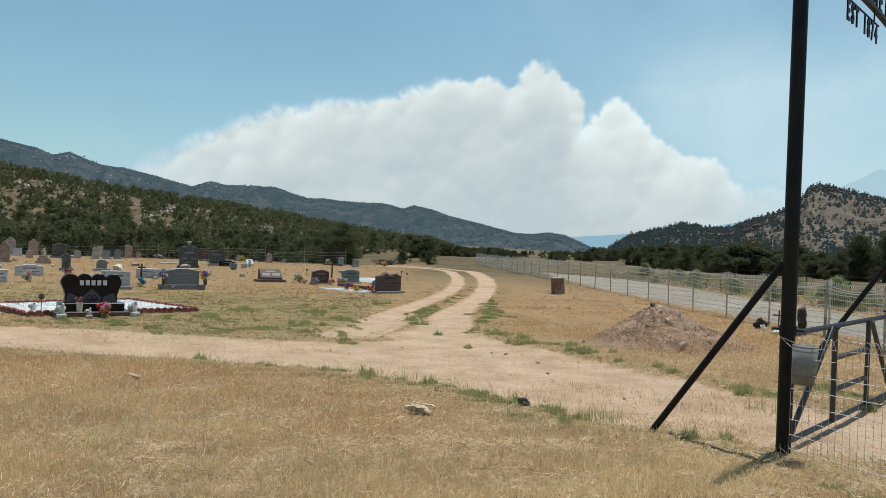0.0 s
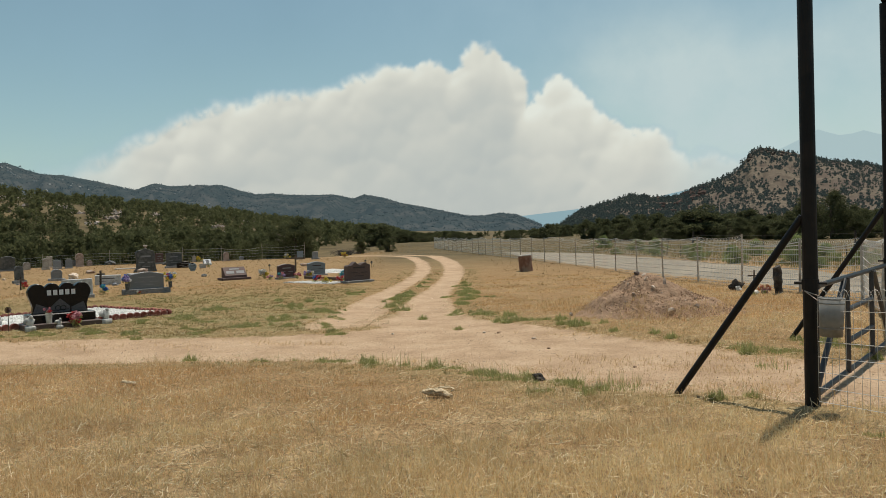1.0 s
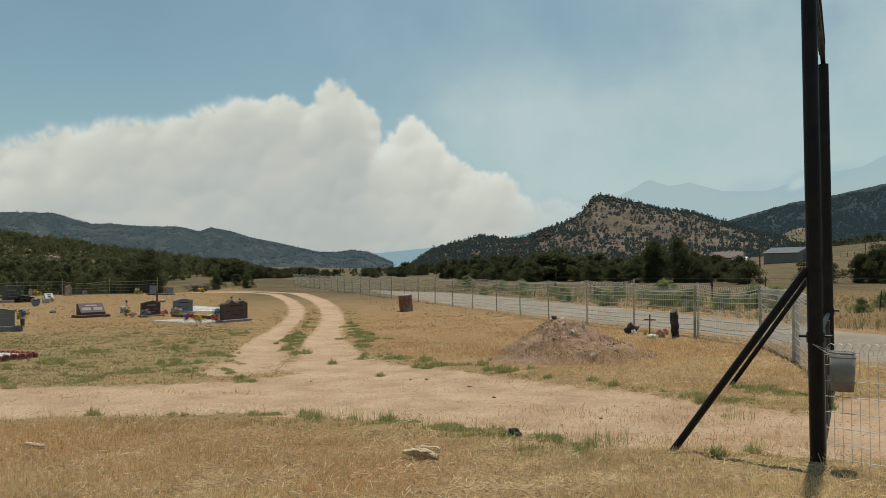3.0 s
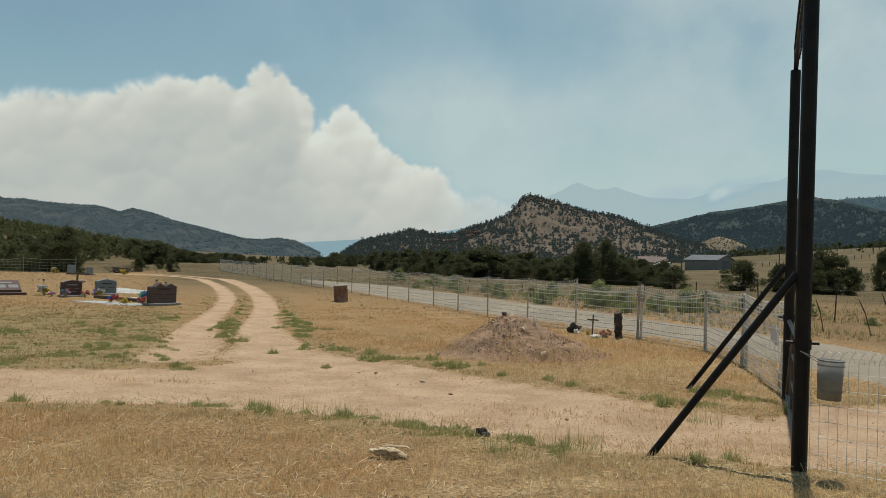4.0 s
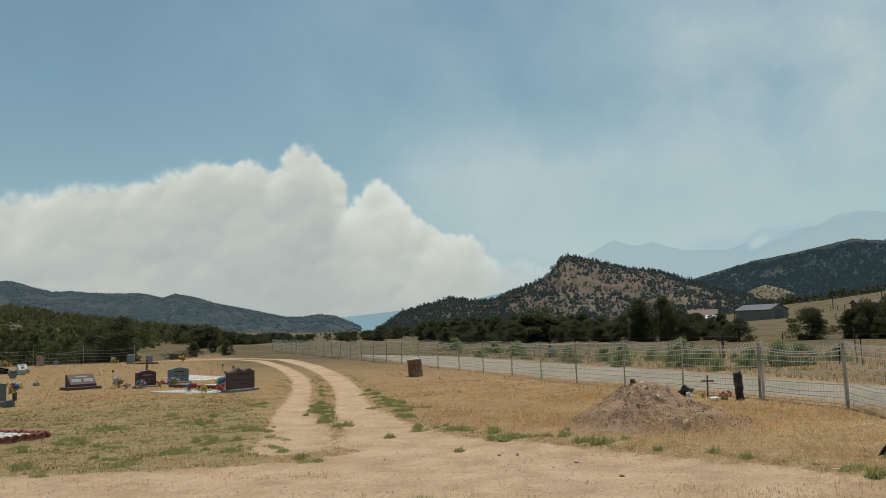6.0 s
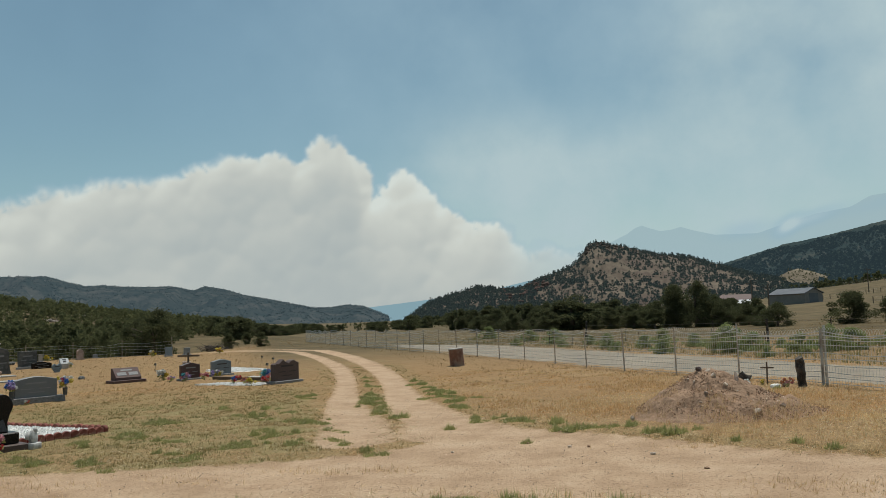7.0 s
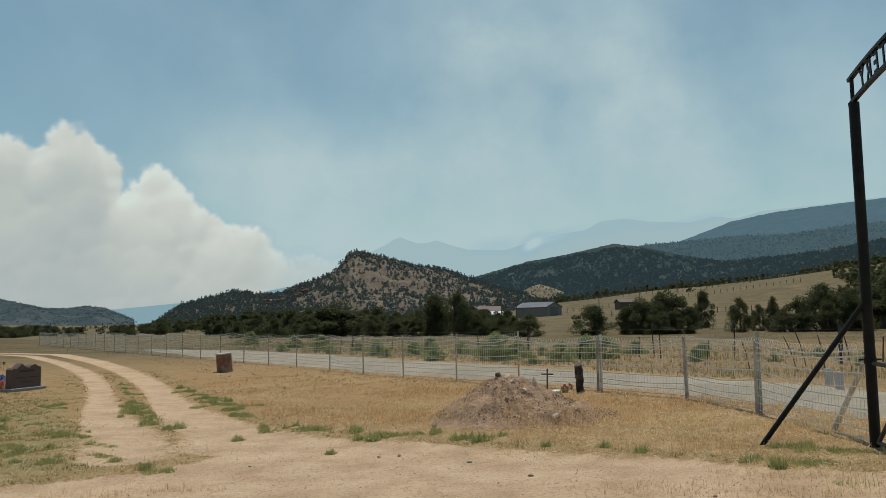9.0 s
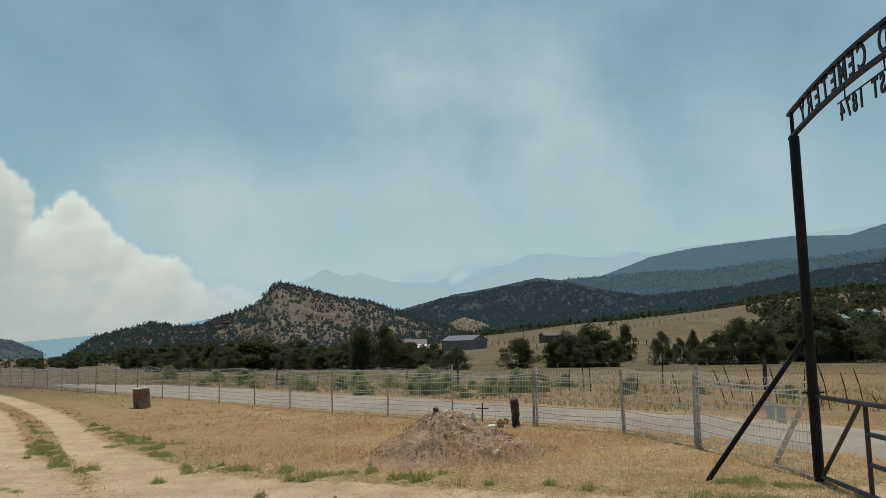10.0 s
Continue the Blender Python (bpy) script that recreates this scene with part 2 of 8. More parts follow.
M["statue"] = surface("pale_cast_stone", (0.45, 0.45, 0.43), (0.62, 0.61, 0.58), 20, (0.3, 0.29, 0.27), 8, 0.85, 0.3)
M["concrete"] = surface("concrete", (0.33, 0.31, 0.28), (0.47, 0.45, 0.41), 9, rough=0.9, bump=0.3)
M["straw"] = leafy("bleached_grass_blades", (0.68, 0.465, 0.22), (1.0, 0.86, 0.53), 0.75, 0.5)
M["rusty_grass"] = leafy("reddish_grass_blades", (0.54, 0.315, 0.135), (0.98, 0.70, 0.38), 0.8, 0.5)
M["weed"] = leafy("green_weed_leaves", (0.32, 0.325, 0.122), (0.57, 0.565, 0.245), 0.75, 0.6)
M["lawn"] = leafy("dull_olive_grass", (0.215, 0.215, 0.085), (0.40, 0.38, 0.165), 0.8, 0.5, (0.38, 0.265, 0.13))
M["shrub"] = leafy("grey_green_shrub_leaves", (0.22, 0.265, 0.105), (0.41, 0.46, 0.20), 0.75, 0.6)
M["juniper"] = leafy("juniper_needles", (0.084, 0.094, 0.046), (0.145, 0.152, 0.072), 0.95, 0.45)
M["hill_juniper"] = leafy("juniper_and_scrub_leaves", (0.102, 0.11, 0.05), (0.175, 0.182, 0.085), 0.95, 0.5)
M["far_straw"] = leafy("tall_dry_grass", (0.32, 0.205, 0.09), (0.46, 0.32, 0.16), 0.8, 0.45, (0.26, 0.195, 0.088))
M["brown_grass"] = leafy("brown_grass_stems", (0.54, 0.345, 0.165), (0.98, 0.76, 0.46), 0.8, 0.55)
M["pale_straw"] = leafy("bleached_straw", (0.66, 0.51, 0.29), (0.98, 0.87, 0.62), 0.7, 0.35)
M["heap_stone"] = surface("pale_dug_stone", (0.52, 0.41, 0.32), (0.74, 0.63, 0.52), 9, rough=0.9, bump=0.4, spread=0.3)
M["bark"] = surface("juniper_bark", (0.10, 0.075, 0.055), (0.19, 0.15, 0.115), 10, rough=0.95, bump=0.8, bump_scale=22)
M["barn"] = surface("grey_brown_sheet_metal", (0.19, 0.175, 0.16), (0.24, 0.225, 0.205), 0.6, rough=0.55, bump=0.05)
M["barn_roof"] = surface("grey_metal_roof", (0.13, 0.14, 0.155), (0.17, 0.18, 0.195), 0.5, rough=0.7, bump=0.05, spec=0.2)
M["white_wall"] = surface("white_painted_wall", (0.66, 0.67, 0.67), (0.76, 0.77, 0.77), 0.5, rough=0.8, bump=0)
M["green_roof"] = surface("green_metal_roof", (0.16, 0.24, 0.20), (0.22, 0.30, 0.25), 0.5, rough=0.6, bump=0)
M["glass"] = surface("dark_window_glass", (0.03, 0.035, 0.04), (0.05, 0.055, 0.06), 1, rough=0.08, bump=0)
M["rust"] = surface("red_rusted_barrel", (0.17, 0.075, 0.045), (0.28, 0.15, 0.10), 7, (0.33, 0.24, 0.18), 3, 0.8, 0.2)
M["sign_grey"] = surface("pale_sign_back", (0.50, 0.52, 0.54), (0.62, 0.63, 0.64), 4, rough=0.5, bump=0)
M["white_paint"] = surface("chalky_white_paint", (0.58, 0.56, 0.52), (0.72, 0.70, 0.66), 9, (0.42, 0.37, 0.3), 5, 0.8, 0.2)
for key, a, c in (("red", (0.42, 0.03, 0.04), (0.62, 0.09, 0.08)), ("pink", (0.58, 0.20, 0.24), (0.75, 0.42, 0.45)), ("blue", (0.04, 0.10, 0.45), (0.12, 0.30, 0.62)),
                  ("lilac", (0.30, 0.22, 0.50), (0.52, 0.44, 0.68)), ("yellow", (0.62, 0.46, 0.04), (0.75, 0.62, 0.12)), ("white", (0.62, 0.62, 0.58), (0.8, 0.8, 0.76)),
                  ("teal", (0.05, 0.32, 0.38), (0.16, 0.48, 0.52)), ("orange", (0.55, 0.20, 0.10), (0.66, 0.34, 0.2))):
    M[key] = leafy(key + "_silk_petals", a, c, 0.7, 0.25)
mesa_soil = surface("mesa_slope_soil", (0.098, 0.080, 0.061), (0.20, 0.166, 0.127), 0.28, (0.125, 0.098, 0.078), 0.03, 1.0, 1.0, 0.6, spec=0.05)
M["mesa"] = mesa_soil
# a little haze glow lifts the mesa trees
M["mesa_tree"] = haze_glow_material("mesa_pines", (0.036, 0.046, 0.032), (0.078, 0.088, 0.058), (0.12, 0.165, 0.18), 0.13, 0.4)
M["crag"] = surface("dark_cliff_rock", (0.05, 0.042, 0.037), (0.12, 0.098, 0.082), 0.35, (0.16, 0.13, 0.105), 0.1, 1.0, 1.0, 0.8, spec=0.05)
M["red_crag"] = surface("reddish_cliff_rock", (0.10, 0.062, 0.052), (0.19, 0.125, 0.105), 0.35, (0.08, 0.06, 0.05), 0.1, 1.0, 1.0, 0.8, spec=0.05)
# ridges carry painted haze as emission, stronger on the farther ranges
M["ridge_left"] = haze_glow_material("far_wooded_ridge", (0.024, 0.032, 0.029), (0.055, 0.061, 0.053), (0.095, 0.148, 0.18), 0.36, 0.06, (0.09, 0.086, 0.074))
M["ridge_left_tree"] = haze_glow_material("hazy_far_pines", (0.010, 0.018, 0.014), (0.026, 0.036, 0.028), (0.09, 0.142, 0.172), 0.33, 0.3)
M["ridge_right"] = haze_glow_material("wooded_ridge_right", (0.014, 0.022, 0.017), (0.034, 0.041, 0.03), (0.10, 0.16, 0.19), 0.28, 0.05, (0.07, 0.066, 0.048))
M["ridge_tree"] = haze_glow_material("far_pines", (0.022, 0.034, 0.026), (0.05, 0.062, 0.042), (0.10, 0.155, 0.185), 0.22, 0.3)
M["ridge_right_far"] = haze_glow_material("hazy_wooded_ridge", (0.03, 0.045, 0.04), (0.06, 0.075, 0.065), (0.13, 0.225, 0.285), 0.60, 0.03)
M["ridge_mid"] = haze_glow_material("mid_wooded_ridge", (0.02, 0.032, 0.028), (0.05, 0.062, 0.05), (0.115, 0.19, 0.235), 0.46, 0.04)
M["ridge_haze"] = haze_glow_material("mountain_in_smoke", (0.05, 0.06, 0.06), (0.07, 0.08, 0.08), (0.40, 0.53, 0.555), 0.95, 0.01)
M["valley_blue"] = haze_glow_material("blue_valley_end", (0.04, 0.06, 0.06), (0.06, 0.08, 0.08), (0.265, 0.40, 0.45), 0.94, 0.01)


# ---- mesh helpers ----
def link_mesh(name, bm, material, parent=None, label="", smooth=False):
    me = bpy.data.meshes.new(name)
    bm.to_mesh(me)
    bm.free()
    for m in material if isinstance(material, (list, tuple)) else [material]:
        me.materials.append(m)
    if smooth:
        me.polygons.foreach_set("use_smooth", [True] * len(me.polygons))
    ob = new(name, me)
    if parent is not None:
        ob.parent = parent
    if label:
        ob["label"] = label
    return ob


def part(name, bm, material, parent, label="", smooth=False):
    return link_mesh(name, bm, material, parent, label, smooth)


def array_mesh(name, verts, faces, material, smooth=False):
    """A mesh object from arrays: verts (n, 3), faces (m, 3 or 4)."""
    me = bpy.data.meshes.new(name)
    verts, faces = np.asarray(verts, np.float32), np.asarray(faces, np.int32)
    k = faces.shape[1]
    me.vertices.add(len(verts))
    me.vertices.foreach_set("co", verts.ravel())
    me.loops.add(faces.size)
    me.loops.foreach_set("vertex_index", faces.ravel())
    me.polygons.add(len(faces))
    me.polygons.foreach_set("loop_start", np.arange(0, faces.size, k, dtype=np.int32))
    me.polygons.foreach_set("use_smooth", np.full(len(faces), smooth))
    me.materials.append(material)
    me.update(calc_edges=True)
    return new(name, me)


def empty(name, m):
    ob = new(name)
    ob.empty_display_size = 0.1
    ob.matrix_world = m
    return ob


def box(bm, sx, sy, sz, m=None, bevel=0.0):
    """A box on the ground of its own frame: centred in x and y, from z = 0 up."""
    r = bmesh.ops.create_cube(bm, size=1.0, matrix=(m or Matrix()) @ Matrix.Translation((0, 0, sz / 2)) @ Matrix.Diagonal((sx, sy, sz, 1)))
    if bevel:
        vs = set(r["verts"])
        bmesh.ops.bevel(bm, geom=[e for e in bm.edges if e.verts[0] in vs], offset=bevel, segments=1, affect="EDGES")
    return bm


def tube(bm, a, b, r, sides=8, r2=None, cap=True):
    a, b = Vector(a), Vector(b)
    d = b - a
    m = Matrix.Translation((a + b) / 2) @ d.to_track_quat("Z", "Y").to_matrix().to_4x4()
    bmesh.ops.create_cone(bm, cap_ends=cap, segments=sides, radius1=r, radius2=r if r2 is None else r2, depth=d.length, matrix=m)
    return bm


def wire_tubes(segments, r, sides=3):
    """Thin wires as prisms: segments (n, 2, 3) -> verts, faces."""
    seg = np.asarray(segments, float)
    d = seg[:, 1] - seg[:, 0]
    d /= np.linalg.norm(d, axis=1)[:, None]
    ref = np.where(np.abs(d[:, 2:3]) > 0.9, [[1.0, 0, 0]], [[0, 0, 1.0]])
    u = np.cross(d, ref)
    u /= np.linalg.norm(u, axis=1)[:, None]
    w = np.cross(d, u)
    ring = []
    for k in range(sides):
        a = 2 * math.pi * k / sides
        off = (u * math.cos(a) + w * math.sin(a)) * r
        ring += [seg[:, 0] + off, seg[:, 1] + off]
    verts = np.stack(ring, 1).reshape(-1, 3)
    base = np.arange(len(seg))[:, None] * (2 * sides)
    faces = np.concatenate([base + np.array([[2 * k, 2 * ((k + 1) % sides), 2 * ((k + 1) % sides) + 1, 2 * k + 1]]) for k in range(sides)])
    return verts, faces


def outline_slab(bm, pts, depth, bevel=0.012):
    """A slab standing in the xz plane with that outline, its front at y = -depth / 2."""
    vs = [bm.verts.new((x, -depth / 2, z)) for x, z in pts]
    f = bm.faces.new(vs)
    ext = bmesh.ops.extrude_face_region(bm, geom=[f])
    bmesh.ops.translate(bm, vec=(0, depth, 0), verts=[v for v in ext["geom"] if isinstance(v, bmesh.types.BMVert)])
    bmesh.ops.recalc_face_normals(bm, faces=bm.faces)
    if bevel:
        es = [e for e in bm.edges if len(e.link_faces) == 2 and e.calc_face_angle(0) > 1.0 and abs(e.verts[0].co.y - e.verts[1].co.y) < 1e-6]
        bmesh.ops.bevel(bm, geom=es, offset=bevel, segments=1, affect="EDGES")
    return bm


def lumpy(bm, sx, sy, sz, seed, amount=0.25, sub=2, at=(0, 0, 0)):
    """An uneven stone."""
    r = bmesh.ops.create_icosphere(bm, subdivisions=sub, radius=1.0)
    for v in r["verts"]:
        p = v.co * 1.3 + Vector((seed * 7.3, seed * 3.1, seed))
        v.co *= 1 + amount * noise.noise(p) + amount * 0.5 * noise.noise(p * 2.7)
        v.co = Vector((v.co.x * sx, v.co.y * sy, v.co.z * sz)) + Vector(at)
    return bm


def rand_rot(rng, n):
    q = rng.normal(size=(n, 4))
    q /= np.linalg.norm(q, axis=1)[:, None]
    w, x, y, z = q.T
    return np.stack([np.stack([1 - 2 * (y * y + z * z), 2 * (x * y - z * w), 2 * (x * z + y * w)], 1),
                     np.stack([2 * (x * y + z * w), 1 - 2 * (x * x + z * z), 2 * (y * z - x * w)], 1),
                     np.stack([2 * (x * z - y * w), 2 * (y * z + x * w), 1 - 2 * (x * x + y * y)], 1)], 1)


def leaf_cloud(rng, centres, size, stretch=1.6, flat=1.0):
    """Loose triangles, one at each centre, at random angles."""
    n = len(centres)
    s = size * rng.uniform(0.6, 1.4, n)
    tri = np.array([[-0.5, -0.3, 0], [0.5, -0.3, 0], [0, 0.3 + 0.3 * stretch, 0]])
    v = np.einsum("nij,kj->nki", rand_rot(rng, n), tri) * s[:, None, None] * [1, 1, flat] + centres[:, None, :]
    return v.reshape(-1, 3), np.arange(3 * n).reshape(-1, 3)


# ---- the lie of the land ----
CX, CY = 2.0, 3.0
HILL_AZ = [-180, -110, -67, -60, -53, -49, -45, -41, -38, -34, -30, 180]
HILL_EL = [2.0, 4.5, 3.45, 2.35, 1.65, 1.25, 0.65, 0.1, -0.25, -0.45, -0.5, -0.5]
FIELD_AZ = [-180, -12, -4.7, 2.2, 7.7, 11.6, 17.3, 20.5, 24.6, 30, 60, 110, 150, 180]
FIELD_EL = [2.0, -0.2, 0.35, 1.1, 1.6, 1.8, 2.4, 2.75, 3.1, 3.3, 3.6, 3.6, 3.0, 2.0]


def sstep(t):
    t = np.clip(t, 0, 1)
    return t * t * (3 - 2 * t)


def land(x, y):
    """Height of the ground, for numbers or arrays."""
    x, y = np.asarray(x, float), np.asarray(y, float)
    dx, dy = x - CX, y - CY
    r, az = np.hypot(dx, dy), np.degrees(np.arctan2(dx, dy))
    z = 0.022 * np.clip(x, -5, 6) * (1 - sstep((r - 60) / 60))
    hz = 1.6 + 270 * np.tan(np.radians(np.interp(az, HILL_AZ, HILL_EL)))
    fz = 1.6 + 450 * np.tan(np.radians(np.interp(az, FIELD_AZ, FIELD_EL)))
    z = z + np.maximum(hz, 0) * sstep((r - 95) / 185) * (1 - 0.6 * sstep((r - 300) / 500))
    z = z + np.maximum(fz, 0) * sstep((r - 100) / 350) * (1 - 0.5 * sstep((r - 480) / 500))
    z = z + np.where(r > 90, 0.6 * np.sin(x * 0.05 + 1) * np.sin(y * 0.043) * sstep((r - 90) / 80), 0)
    z = z - 1.25 * np.exp(-((r - 106) / 27) ** 2) * sstep((-36 - az) / 6) * sstep((az + 80) / 8)
    return z - 25 * sstep((r - 900) / 1500)


def seg_dist(x, y, line):
    """Distance to a polyline whose points carry a half-width, less that half-width."""
    best = np.full(np.shape(x), 1e9)
    for (ax, ay, aw), (bx, by, bw) in zip(line, line[1:]):
        ux, uy = bx - ax, by - ay
        t = np.clip(((x - ax) * ux + (y - ay) * uy) / (ux * ux + uy * uy), 0, 1)
        best = np.minimum(best, np.hypot(x - ax - t * ux, y - ay - t * uy) - (aw + t * (bw - aw)))
    return best


RUT_LEFT = [(-4.9, 13.6, 0.55), (-6.2, 15.9, 0.55), (-7.35, 17.6, 0.41), (-8.37, 19.2, 0.35), (-9.43, 21.1, 0.28), (-11.38, 24.5, 0.27), (-14.4, 29.4, 0.30), (-17.6, 34.0, 0.31), (-22.3, 40.3, 0.33), (-29.0, 48.4, 0.37), (-32, 51.0, 0.40), (-36, 53.0, 0.45), (-43, 54.8, 0.45), (-62, 57.5, 0.55)]
RUT_RIGHT = [(-3.6, 14.6, 0.90), (-4.6, 16.1, 0.62), (-5.45, 17.3, 0.56), (-6.98, 19.6, 0.44), (-8.3, 21.9, 0.35), (-9.9, 24.7, 0.35), (-12.1, 28.3, 0.37), (-15.15, 33.0, 0.41), (-20.4, 40.4, 0.45), (-25.6, 47.0, 0.50), (-28.9, 51.0, 0.50), (-34, 54.0, 0.45), (-43, 56.4, 0.45), (-62, 60, 0.55)]
NEAR_X = [-30, -9.5, -6.8, -4.2, -2.5, -0.6, 0.6, 1.6, 2.3, 3.0, 3.9, 4.6, 6.0, 9.0]
NEAR_Y = [2.0, 6.9, 8.1, 9.4, 10.0, 10.16, 10.02, 9.72, 9.55, 9.75, 9.6, 9.7, 9.7, 8.0]
FAR_X = [-30, -12, -9.34, -8.5, -7.44, -5.83, -4.85, -4.0, -2.9, -1.6, -0.5, 0.4, 1.2, 1.9, 2.6, 3.2, 3.9, 4.2, 6.0, 9.0]
FAR_Y = [3.6, 7.9, 9.25, 10.05, 10.75, 11.5, 12.15, 12.7, 15.15, 14.6, 13.95, 13.4, 12.95, 12.75, 12.15, 11.9, 11.5, 12.6, 13.5, 12.0]


def dirt_cover(x, y):
    """1 on bare packed sand, 0 in the grass."""
    d = np.maximum(np.interp(x, NEAR_X, NEAR_Y) - y, y - np.interp(x, FAR_X, FAR_Y))
    d = np.where(x > 7.5, 1e3, d)
    d = np.minimum(d, np.minimum(seg_dist(x, y, RUT_LEFT), seg_dist(x, y, RUT_RIGHT)))
    return 1 - sstep((d + 0.22) / 0.5), d


def gz(x, y):
    """Where things rest: the ground, a little lower in the wheel tracks."""
    return float(land(x, y) - 0.035 * dirt_cover(np.array(x, float), np.array(y, float))[0])


def green_cover(x, y, d):
    """Greener growth along the wheel tracks, the sandy verge and the lawn before the graves."""
    verge = np.exp(-((d - 0.35) / 0.35) ** 2) * 0.35
    lawn = sstep((x + 46) / 10) * (1 - sstep((x + 0.8 - np.interp(y, [9, 13, 15.75, 19.7, 23.7, 27.5], [-4.5, -4.5, -6.3, -9.3, -11.4, -13.8])) / 0.8)) * sstep((y - 9) / 2) * (1 - 0.85 * sstep((np.hypot(x - CX, y - CY) - 19) / 9)) * 0.85
    strip = np.exp(-(seg_dist(x, y, [(-5.9, 17.0, 0.1), (-8.2, 20.2, 0.2)]) / 0.35).clip(0, 9)) * 0.8
    return np.clip(np.maximum(np.maximum(verge, lawn), strip), 0, 1)


def red_cover(x, y):
    """1 where short reddish grass stands, 0 where bleached straw lies."""
    band = np.exp(-((y - 8.6) / 1.3) ** 2) * (1 - sstep((x - 0.6) / 1.6)) * 0.55
    beyond = sstep((y - 14.5) / 3) * 0.35
    near = (1 - sstep((y - 5.5) / 2.5)) * 0.30 + sstep((x - 1.0) / 1.4) * (1 - sstep((y - 9.8) / 2)) * 0.5
    wave = np.sin(x * 0.9 + 1.3 * np.sin(y * 0.7)) * np.sin(y * 1.1 + 0.9 * np.sin(x * 1.3)) * 0.25 + 0.12 * np.sin(x * 2.7 + y * 1.9) * np.sin(y * 3.1 - x * 0.8)
    return np.clip(0.42 + band + beyond - near + wave, 0.0, 1.0)


def axis_coords(lo, hi, step, far, grow=1.07):
    mid = np.arange(lo, hi + step / 2, step)
    out, s, p = [], step, 0.0
    while p < far:
        s *= grow
        p += s
        out.append(p)
    out = np.array(out)
    return np.concatenate([lo - out[::-1], mid, mid[-1] + out])


# the edges of the gravel road beyond the fence
ROAD_NEAR = [(30, -19), (12, 4.6), (5.9, 13.6), (4.9, 15.2), (4.3, 17.3), (2.3, 21.0), (-1.2, 25.3), (-6.2, 31.2), (-14.2, 40.0), (-20.5, 48.5), (-26, 56)]
ROAD_FAR = [(40, -14), (17, 6.0), (9.2, 15.2), (7.4, 18.3), (5.6, 21.6), (2.6, 27.0), (-2.2, 34.6), (-9.6, 44.6), (-17, 53), (-25.7, 56.6)]


def build_ground():
    xs, ys = axis_coords(-34.0, 8.0, 0.2, 4300, 1.08), axis_coords(4.0, 54.0, 0.2, 4300, 1.08)
    X, Y = np.meshgrid(xs, ys)
    Z = land(X, Y)
    d1, d = dirt_cover(X, Y)
    rng = np.random.default_rng(3)
    fine = (np.abs(X + 4) < 16) & (np.abs(Y - 17) < 16)
    Z = Z - 0.035 * d1 + np.where(fine, rng.normal(0, 0.010, X.shape) * (1 - 0.7 * d1), 0)
    n, m = X.shape
    idx = np.arange(n * m).reshape(n, m)
    faces = np.stack([idx[:-1, :-1], idx[:-1, 1:], idx[1:, 1:], idx[1:, :-1]], -1).reshape(-1, 4)
    ob = array_mesh("ground", np.stack([X, Y, Z], -1).reshape(-1, 3), faces, M["ground"], True)
    col = ob.data.color_attributes.new("cover", "FLOAT_COLOR", "POINT")
    far = sstep((np.hypot(X - CX, Y - CY) - 24) / 36)
    over = np.array(ROAD_FAR)[::-1]
    meadow = sstep((-35 - np.degrees(np.arctan2(X - CX, Y - CY))) / 4) * (1 - sstep((np.hypot(X - CX, Y - CY) - 74) / 18))
    far = far * (1 - 0.85 * meadow)
    far = np.maximum(far, 0.45 * sstep((X - np.interp(-Y, -over[:, 1], over[:, 0])) / 1.5) * (Y < 60))
    rgba = np.stack([d1, green_cover(X, Y, d), far, red_cover(X, Y)], -1).astype(np.float32)
    col.data.foreach_set("color", rgba.ravel())
    tagged(ob, "dry straw-coloured pasture with sandy wheel tracks", "ground", kind="structure")


build_ground()


# ---- gravel road beyond the fence ----


def strip_mesh(name, near, far, material, lift, across=6, step=1.2, rag=0.12):
    def along(line):
        p = np.array(line, float)
        s = np.concatenate([[0], np.cumsum(np.hypot(*np.diff(p, axis=0).T))])
        return s / s[-1], p
    sa, pa = along(near)
    sb, pb = along(far)
    count = int(160 / step)
    rng = np.random.default_rng(5)
    rows = []
    for k in range(count + 1):
        u = k / count
        a = np.array([np.interp(u, sa, pa[:, 0]), np.interp(u, sa, pa[:, 1])])
        b = np.array([np.interp(u, sb, pb[:, 0]), np.interp(u, sb, pb[:, 1])])
        side = (b - a) / np.linalg.norm(b - a)
        a, b = a + side * rng.normal(0, rag), b + side * rng.normal(0, rag)
        for j in range(across + 1):
            p = a + (b - a) * j / across
            rows.append((p[0], p[1], gz(p[0], p[1]) + lift - (0.06 if j in (0, across) else 0.0) + 0.05 * math.sin(math.pi * j / across)))
    idx = np.arange(len(rows)).reshape(count + 1, across + 1)
    faces = np.stack([idx[:-1, :-1], idx[1:, :-1], idx[1:, 1:], idx[:-1, 1:]], -1).reshape(-1, 4)
    return array_mesh(name, rows, faces, material, True)


tagged(strip_mesh("road", ROAD_NEAR, ROAD_FAR, M["gravel"], 0.02), "pale grey gravel road running beside the fence", "road", kind="structure")


